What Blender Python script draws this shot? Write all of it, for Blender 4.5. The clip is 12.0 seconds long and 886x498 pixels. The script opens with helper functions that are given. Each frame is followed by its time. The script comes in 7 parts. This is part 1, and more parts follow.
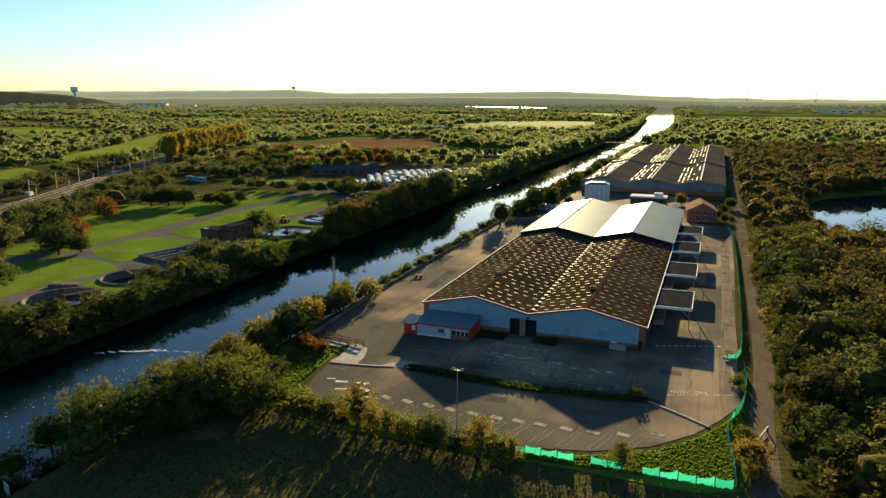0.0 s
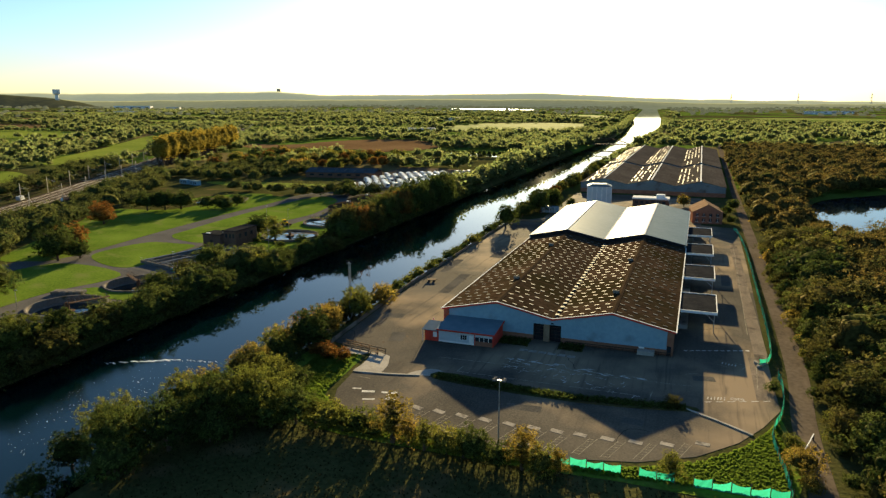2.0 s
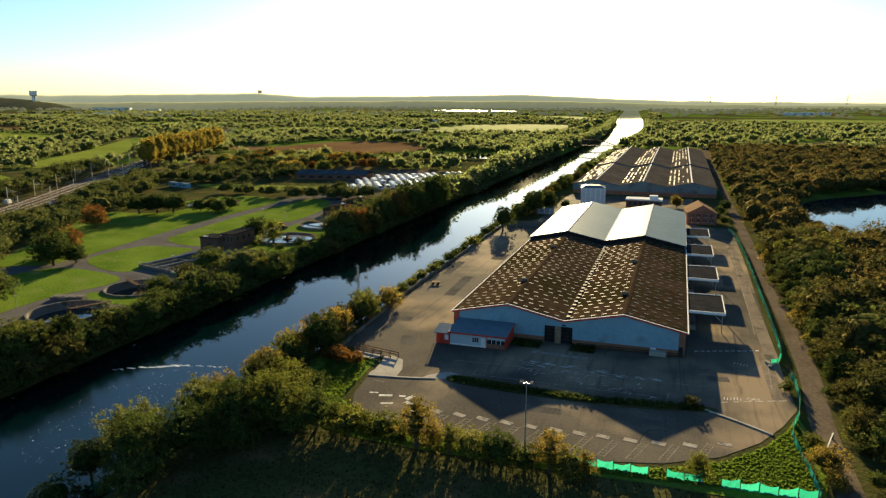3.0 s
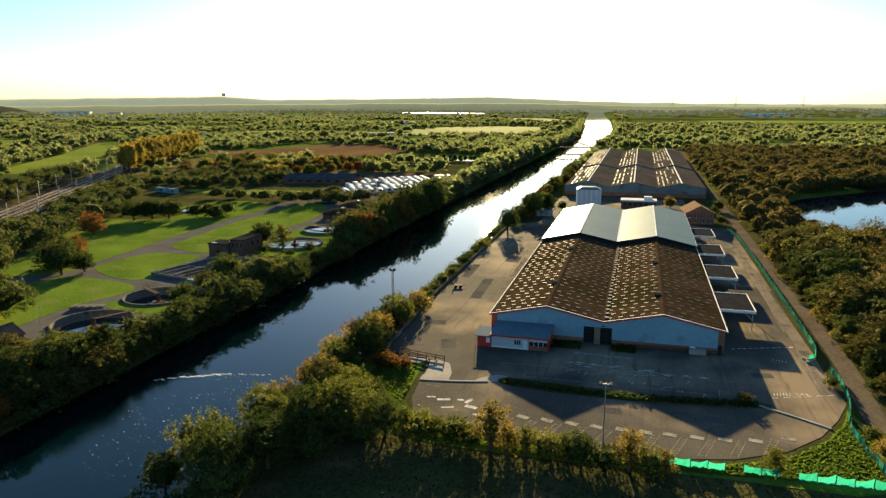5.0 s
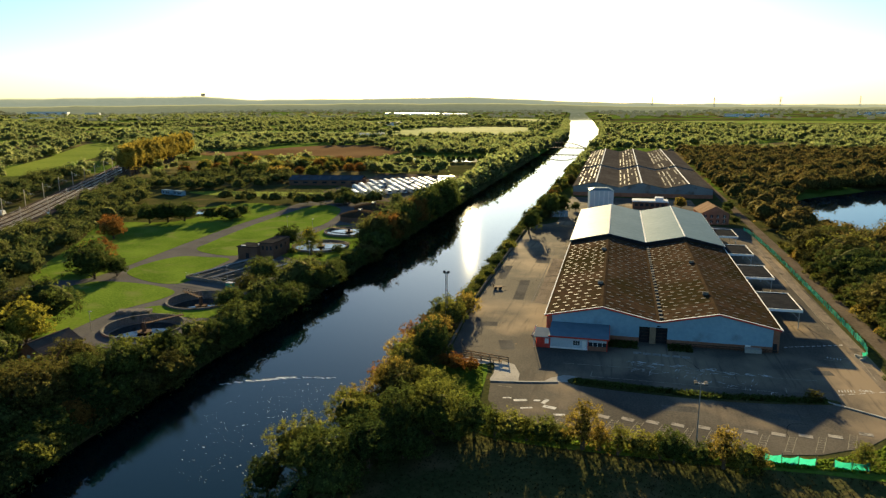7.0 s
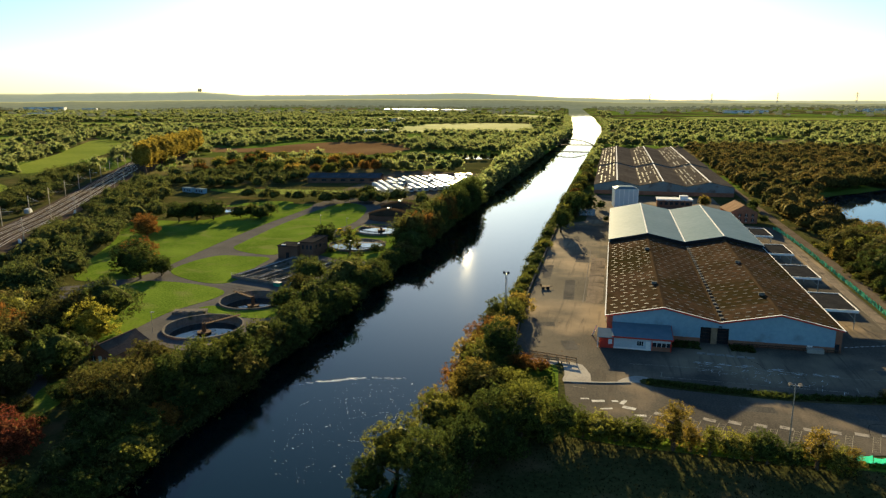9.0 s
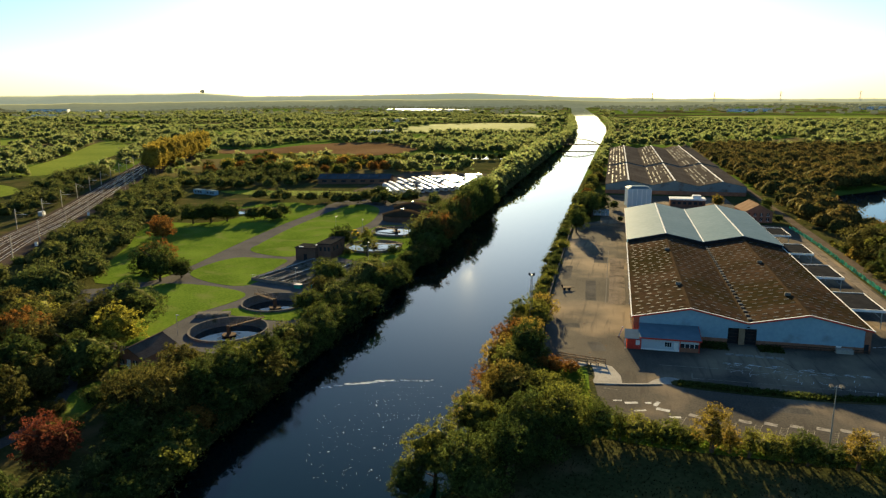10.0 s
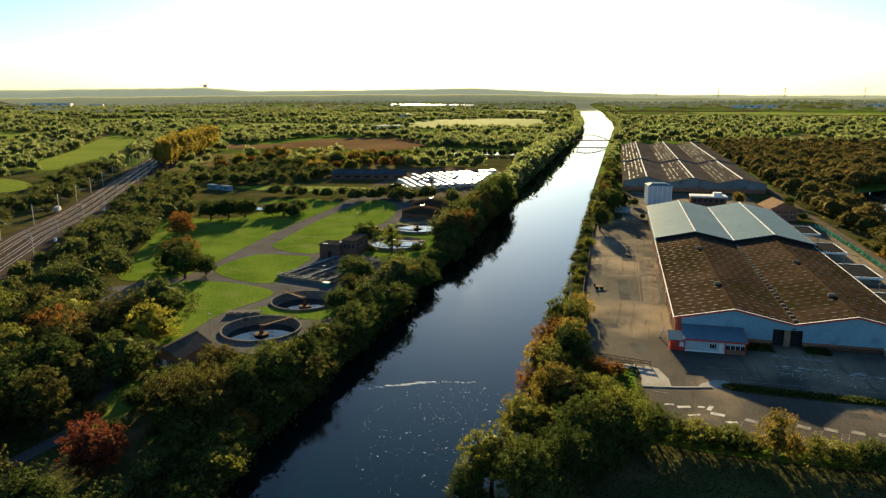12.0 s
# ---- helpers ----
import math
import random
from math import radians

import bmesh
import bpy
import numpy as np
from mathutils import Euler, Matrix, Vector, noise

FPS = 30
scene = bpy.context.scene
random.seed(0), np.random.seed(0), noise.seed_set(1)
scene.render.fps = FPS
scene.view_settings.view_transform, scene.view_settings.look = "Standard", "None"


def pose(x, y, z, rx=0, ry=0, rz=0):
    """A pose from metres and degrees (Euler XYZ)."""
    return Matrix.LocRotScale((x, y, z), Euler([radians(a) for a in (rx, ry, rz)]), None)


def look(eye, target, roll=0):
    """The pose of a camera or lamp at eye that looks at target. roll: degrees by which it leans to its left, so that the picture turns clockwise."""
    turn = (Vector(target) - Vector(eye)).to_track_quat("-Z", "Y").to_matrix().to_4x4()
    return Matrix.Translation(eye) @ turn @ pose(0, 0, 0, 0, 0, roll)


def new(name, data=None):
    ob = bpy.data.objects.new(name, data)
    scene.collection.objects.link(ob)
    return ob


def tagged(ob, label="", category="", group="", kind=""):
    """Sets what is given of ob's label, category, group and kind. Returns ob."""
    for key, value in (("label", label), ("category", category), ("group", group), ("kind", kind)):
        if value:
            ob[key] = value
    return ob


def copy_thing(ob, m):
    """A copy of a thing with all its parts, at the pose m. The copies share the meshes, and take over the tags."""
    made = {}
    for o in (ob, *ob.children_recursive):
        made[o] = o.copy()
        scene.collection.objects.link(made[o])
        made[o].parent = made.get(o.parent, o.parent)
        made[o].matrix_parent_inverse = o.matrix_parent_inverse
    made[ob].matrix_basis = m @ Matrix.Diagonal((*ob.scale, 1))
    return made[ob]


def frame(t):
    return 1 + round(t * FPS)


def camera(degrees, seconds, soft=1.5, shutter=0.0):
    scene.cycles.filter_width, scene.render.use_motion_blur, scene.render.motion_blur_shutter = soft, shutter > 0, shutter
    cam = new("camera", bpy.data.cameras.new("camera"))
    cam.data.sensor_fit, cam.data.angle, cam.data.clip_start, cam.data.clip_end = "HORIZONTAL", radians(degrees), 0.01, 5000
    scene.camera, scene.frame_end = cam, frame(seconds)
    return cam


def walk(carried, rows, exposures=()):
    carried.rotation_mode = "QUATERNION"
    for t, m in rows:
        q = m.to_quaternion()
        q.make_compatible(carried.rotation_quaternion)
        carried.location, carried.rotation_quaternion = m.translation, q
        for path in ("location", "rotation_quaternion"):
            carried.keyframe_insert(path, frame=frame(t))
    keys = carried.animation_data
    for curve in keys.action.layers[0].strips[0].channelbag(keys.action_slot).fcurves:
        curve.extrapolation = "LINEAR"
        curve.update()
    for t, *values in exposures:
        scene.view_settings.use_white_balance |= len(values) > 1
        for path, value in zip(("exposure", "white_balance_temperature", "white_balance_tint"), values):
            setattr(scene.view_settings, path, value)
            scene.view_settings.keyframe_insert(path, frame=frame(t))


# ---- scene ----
cam = camera(65.0, 12.0, 1.35)
PATH = [
    (0, (35.712, -143.48, 51.98), (35.003, -141.659, 51.553), 0.1),
    (1.5, (29.532, -142.448, 51.634), (28.843, -140.618, 51.211), 0.0),
    (3, (21.001, -144.484, 51.861), (20.378, -142.63, 51.444), 0.0),
    (5, (5.69, -149.822, 52.371), (5.16, -147.938, 51.96), -0.2),
    (6, (-2.461, -153.212, 52.893), (-2.955, -151.318, 52.482), -0.1),
    (7, (-10.82, -155.739, 53.321), (-11.294, -153.84, 52.91), -0.2),
    (9, (-25.691, -160.279, 54.815), (-26.151, -158.379, 54.392), -0.1),
    (10, (-31.109, -161.213, 55.17), (-31.575, -159.315, 54.747), -0.4),
    (11, (-36.219, -160.755, 55.194), (-36.686, -158.859, 54.762), -0.2),
    (12, (-40.167, -160.097, 55.257), (-40.636, -158.202, 54.821), -0.2),
]
walk(cam, [(t, look(eye, target, roll)) for t, eye, target, roll in PATH], exposures=((0, 2.04, 7000, 4), (3, 2.08, 7000, 4), (5.5, 2.2, 7000, 4), (7.5, 2.11, 7000, 4), (12, 2.12, 7000, 4)))

# ---- world, sun, exposure ----
SUN_AZ, SUN_EL = radians(11.7), radians(11.0)          # azimuth turned from +y towards -x
sun_way = Vector((-math.sin(SUN_AZ) * math.cos(SUN_EL), math.cos(SUN_AZ) * math.cos(SUN_EL), math.sin(SUN_EL)))
world = bpy.data.worlds.new("sky_world")
scene.world = world
world.use_nodes = True
wn = world.node_tree.nodes
sky = wn.new("ShaderNodeTexSky")
sky.sky_type, sky.sun_disc = "NISHITA", False
sky.sun_elevation, sky.sun_rotation = SUN_EL, -SUN_AZ
sky.air_density, sky.dust_density, sky.ozone_density, sky.altitude = 1.0, 0.4, 4.5, 50
wn["Background"].inputs["Strength"].default_value = 0.05
world.node_tree.links.new(sky.outputs["Color"], wn["Background"].inputs["Color"])
sun_data = bpy.data.lights.new("sun", "SUN")
sun_data.energy, sun_data.angle, sun_data.color = 5.0, radians(0.53), (1.0, 0.79, 0.46)
new("sun", sun_data).matrix_world = look(sun_way * 100, (0, 0, 0))

# ---- materials ----
def mat(name, c1, c2, rough=0.85, scale=0.2, fine=3.0, bump=0.15, metal=0.0, spec=0.0, rnd=0.0, stain=None, wave=None, dist=0.05, streak=None):
    """Two-tone surface, varied by a coarse and a fine noise; stain: a third colour in patches; wave: (axis, pitch) of corrugation; rnd: tint by object."""
    m = bpy.data.materials.new(name)
    m.use_nodes = True
    n, l = m.node_tree.nodes, m.node_tree.links
    b = n["Principled BSDF"]
    b.inputs["Roughness"].default_value, b.inputs["Metallic"].default_value = rough, metal
    b.inputs["Specular IOR Level"].default_value = spec
    tc = n.new("ShaderNodeTexCoord")
    def noise_tex(s, detail):
        t = n.new("ShaderNodeTexNoise")
        t.inputs["Scale"].default_value, t.inputs["Detail"].default_value = s, detail
        l.new(tc.outputs["Object"], t.inputs["Vector"])
        return t
    big, small = noise_tex(scale, 4), noise_tex(fine, 6)
    add = n.new("ShaderNodeMath"); add.operation = "ADD"
    l.new(big.outputs["Fac"], add.inputs[0]); l.new(small.outputs["Fac"], add.inputs[1])
    ramp = n.new("ShaderNodeMapRange")
    ramp.inputs["From Min"].default_value, ramp.inputs["From Max"].default_value = 0.75, 1.25
    l.new(add.outputs[0], ramp.inputs["Value"])
    mix = n.new("ShaderNodeMix"); mix.data_type = "RGBA"
    mix.inputs[6].default_value, mix.inputs[7].default_value = (*c1, 1), (*c2, 1)
    l.new(ramp.outputs["Result"], mix.inputs[0])
    out = mix.outputs[2]
    if stain:
        st = noise_tex(stain[1], 5)
        sr = n.new("ShaderNodeMapRange")
        sr.inputs["From Min"].default_value, sr.inputs["From Max"].default_value = stain[2], stain[2] + 0.14
        l.new(st.outputs["Fac"], sr.inputs["Value"])
        m2 = n.new("ShaderNodeMix"); m2.data_type = "RGBA"
        m2.inputs[7].default_value = (*stain[0], 1)
        l.new(sr.outputs["Result"], m2.inputs[0]); l.new(out, m2.inputs[6])
        out = m2.outputs[2]
    if streak:
        mp = n.new("ShaderNodeMapping")
        mp.inputs["Scale"].default_value = (*streak[1], 1)
        l.new(tc.outputs["Object"], mp.inputs["Vector"])
        st2 = n.new("ShaderNodeTexNoise")
        st2.inputs["Scale"].default_value, st2.inputs["Detail"].default_value, st2.inputs["Distortion"].default_value = 1.0, 5, 0.6
        l.new(mp.outputs[0], st2.inputs["Vector"])
        sr2 = n.new("ShaderNodeMapRange")
        sr2.inputs["From Min"].default_value, sr2.inputs["From Max"].default_value, sr2.inputs["To Max"].default_value = streak[2], streak[2] + 0.2, 0.7
        l.new(st2.outputs["Fac"], sr2.inputs["Value"])
        m3 = n.new("ShaderNodeMix"); m3.data_type = "RGBA"
        m3.inputs[7].default_value = (*streak[0], 1)
        l.new(sr2.outputs["Result"], m3.inputs[0]); l.new(out, m3.inputs[6])
        out = m3.outputs[2]
    if rnd:
        info = n.new("ShaderNodeObjectInfo")
        hsv = n.new("ShaderNodeHueSaturation")
        vr = n.new("ShaderNodeMapRange")
        vr.inputs["To Min"].default_value, vr.inputs["To Max"].default_value = 1 - rnd, 1 + rnd
        l.new(info.outputs["Random"], vr.inputs["Value"]); l.new(vr.outputs["Result"], hsv.inputs["Value"])
        l.new(out, hsv.inputs["Color"]); out = hsv.outputs["Color"]
    l.new(out, b.inputs["Base Color"])
    bp = n.new("ShaderNodeBump")
    bp.inputs["Strength"].default_value, bp.inputs["Distance"].default_value = bump, dist
    if wave:
        wv = n.new("ShaderNodeTexWave")
        wv.bands_direction = wave[0]
        wv.inputs["Scale"].default_value = 0.314 / wave[1]
        l.new(tc.outputs["Object"], wv.inputs["Vector"])
        l.new(wv.outputs["Fac"], bp.inputs["Height"])
    else:
        l.new(small.outputs["Fac"], bp.inputs["Height"])
    l.new(bp.outputs["Normal"], b.inputs["Normal"])
    return m

def leaf_mat(name, c1, c2, glow=0.5, island=False, cut=0.0, bump=0.0, gloss=0.025):
    """Foliage that lets light through; its tint varies by object, or by island for woods in one mesh, and by a coarse noise."""
    m = bpy.data.materials.new(name)
    m.use_nodes = True
    n, l = m.node_tree.nodes, m.node_tree.links
    n.remove(n["Principled BSDF"])
    tc = n.new("ShaderNodeTexCoord")
    no = n.new("ShaderNodeTexNoise"); no.inputs["Scale"].default_value = 0.085 if island else 0.5
    l.new(tc.outputs["Object"], no.inputs["Vector"])
    src = n.new("ShaderNodeNewGeometry").outputs["Random Per Island"]
    ob = n.new("ShaderNodeObjectInfo").outputs["Random"]
    a = n.new("ShaderNodeMath"); a.operation = "MULTIPLY_ADD"
    l.new(src, a.inputs[0]); a.inputs[1].default_value = 0.28
    l.new(no.outputs["Fac"] if island else ob, a.inputs[2])
    r = n.new("ShaderNodeMapRange")
    r.inputs["From Min"].default_value, r.inputs["From Max"].default_value = (0.40, 0.85) if island else (0.1, 1.15)
    l.new(a.outputs[0], r.inputs["Value"])
    mix = n.new("ShaderNodeMix"); mix.data_type = "RGBA"
    mix.inputs[6].default_value, mix.inputs[7].default_value = (*c1, 1), (*c2, 1)
    l.new(r.outputs["Result"], mix.inputs[0])
    d, t, g0, g = n.new("ShaderNodeBsdfDiffuse"), n.new("ShaderNodeBsdfTranslucent"), n.new("ShaderNodeMixShader"), n.new("ShaderNodeMixShader")
    g0.inputs[0].default_value = glow
    # waxy leaf surface: gloss that rises at grazing angles
    gs_, fr, fm = n.new("ShaderNodeBsdfGlossy"), n.new("ShaderNodeFresnel"), n.new("ShaderNodeMath")
    gs_.inputs["Roughness"].default_value, gs_.inputs["Color"].default_value = 0.65, (0.9, 0.82, 0.5, 1)
    fr.inputs["IOR"].default_value, fm.operation, fm.inputs[1].default_value = 1.4, "MULTIPLY", gloss
    l.new(fr.outputs[0], fm.inputs[0]); l.new(fm.outputs[0], g.inputs[0])
    l.new(g0.outputs[0], g.inputs[1]); l.new(gs_.outputs[0], g.inputs[2])
    hs = n.new("ShaderNodeHueSaturation"); hs.inputs["Value"].default_value = 1.25; hs.inputs["Hue"].default_value = 0.49
    l.new(mix.outputs[2], d.inputs["Color"]); l.new(mix.outputs[2], hs.inputs["Color"]); l.new(hs.outputs["Color"], t.inputs["Color"])
    l.new(d.outputs[0], g0.inputs[1]); l.new(t.outputs[0], g0.inputs[2])
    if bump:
        # leaf clumps on the closed heart of a crown; hollows between them painted darker
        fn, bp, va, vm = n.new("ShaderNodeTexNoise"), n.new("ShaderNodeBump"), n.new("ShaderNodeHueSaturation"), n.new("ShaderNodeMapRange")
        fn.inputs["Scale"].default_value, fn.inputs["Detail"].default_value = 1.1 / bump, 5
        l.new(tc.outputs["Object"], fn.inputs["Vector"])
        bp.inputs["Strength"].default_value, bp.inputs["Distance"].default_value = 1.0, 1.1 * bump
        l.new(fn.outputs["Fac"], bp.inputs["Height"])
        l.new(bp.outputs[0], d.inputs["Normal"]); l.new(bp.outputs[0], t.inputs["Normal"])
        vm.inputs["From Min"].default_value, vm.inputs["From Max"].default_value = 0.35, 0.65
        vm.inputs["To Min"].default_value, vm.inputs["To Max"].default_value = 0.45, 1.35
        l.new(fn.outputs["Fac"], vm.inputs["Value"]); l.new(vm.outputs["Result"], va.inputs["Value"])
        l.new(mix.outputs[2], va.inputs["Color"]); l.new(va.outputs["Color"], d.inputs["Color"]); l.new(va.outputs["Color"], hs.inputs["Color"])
    if cut:
        # each spray is a cluster of small leaves with gaps between them
        vo = n.new("ShaderNodeTexVoronoi")
        vo.inputs["Scale"].default_value = cut
        l.new(tc.outputs["Object"], vo.inputs["Vector"])
        th = n.new("ShaderNodeMath"); th.operation = "GREATER_THAN"; th.inputs[1].default_value = 0.50
        l.new(vo.outputs["Distance"], th.inputs[0])
        va = n.new("ShaderNodeHueSaturation")
        vm = n.new("ShaderNodeMapRange"); vm.inputs["To Min"].default_value, vm.inputs["To Max"].default_value = 0.45, 1.6
        sp = n.new("ShaderNodeSeparateColor")
        l.new(vo.outputs["Color"], sp.inputs["Color"]); l.new(sp.outputs[0], vm.inputs["Value"]); l.new(vm.outputs["Result"], va.inputs["Value"])
        l.new(mix.outputs[2], va.inputs["Color"]); l.new(va.outputs["Color"], d.inputs["Color"]); l.new(va.outputs["Color"], hs.inputs["Color"])
        tp, gap = n.new("ShaderNodeBsdfTransparent"), n.new("ShaderNodeMixShader")
        l.new(th.outputs[0], gap.inputs[0]); l.new(g.outputs[0], gap.inputs[1]); l.new(tp.outputs[0], gap.inputs[2])
        l.new(gap.outputs[0], n["Material Output"].inputs["Surface"])
        return m
    l.new(g.outputs[0], n["Material Output"].inputs["Surface"])
    return m

def water_mat(name, deep, ripple=0.04, scale=0.6, breeze=False, rough=0.03):
    m = mat(name, deep, deep, rough=rough, bump=0.0, spec=0.5)
    n, l = m.node_tree.nodes, m.node_tree.links
    b = n["Principled BSDF"]
    b.inputs["IOR"].default_value = 1.33
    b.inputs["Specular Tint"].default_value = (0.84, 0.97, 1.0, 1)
    tc = n.new("ShaderNodeTexCoord")
    mp = n.new("ShaderNodeMapping"); mp.inputs["Scale"].default_value = (1.0, 0.45, 1.0); mp.inputs["Rotation"].default_value = (0, 0, 0.5)
    l.new(tc.outputs["Object"], mp.inputs["Vector"])
    n1, n2, mul = n.new("ShaderNodeTexNoise"), n.new("ShaderNodeTexNoise"), n.new("ShaderNodeMath")
    n1.inputs["Scale"].default_value, n1.inputs["Detail"].default_value = scale, 3
    n2.inputs["Scale"].default_value, n2.inputs["Detail"].default_value = 0.03, 2
    mul.operation = "MULTIPLY"
    l.new(mp.outputs[0], n1.inputs["Vector"]); l.new(tc.outputs["Object"], n2.inputs["Vector"])
    l.new(n1.outputs["Fac"], mul.inputs[0]); l.new(n2.outputs["Fac"], mul.inputs[1])
    bp = n.new("ShaderNodeBump"); bp.inputs["Strength"].default_value, bp.inputs["Distance"].default_value = 1.0, ripple
    l.new(mul.outputs[0], bp.inputs["Height"]); l.new(bp.outputs[0], b.inputs["Normal"])
    if breeze:
        # a patch of small sharp ripples in the wide reach
        dv, mr, n3, m3, b3 = n.new("ShaderNodeVectorMath"), n.new("ShaderNodeMapRange"), n.new("ShaderNodeTexNoise"), n.new("ShaderNodeMath"), n.new("ShaderNodeBump")
        dv.operation = "DISTANCE"; dv.inputs[1].default_value = (-68, -52, -3)
        l.new(tc.outputs["Object"], dv.inputs[0]); l.new(dv.outputs["Value"], mr.inputs["Value"])
        mr.inputs["From Min"].default_value, mr.inputs["From Max"].default_value, mr.inputs["To Min"].default_value, mr.inputs["To Max"].default_value = 10, 28, 1, 0
        n3.inputs["Scale"].default_value, n3.inputs["Detail"].default_value = 5.0, 2
        l.new(mp.outputs[0], n3.inputs["Vector"])
        m3.operation = "MULTIPLY"; l.new(n3.outputs["Fac"], m3.inputs[0]); l.new(mr.outputs["Result"], m3.inputs[1])
        b3.inputs["Strength"].default_value, b3.inputs["Distance"].default_value = 1.0, 0.022
        l.new(m3.outputs[0], b3.inputs["Height"]); l.new(bp.outputs[0], b3.inputs["Normal"]); l.new(b3.outputs[0], b.inputs["Normal"])
    return m

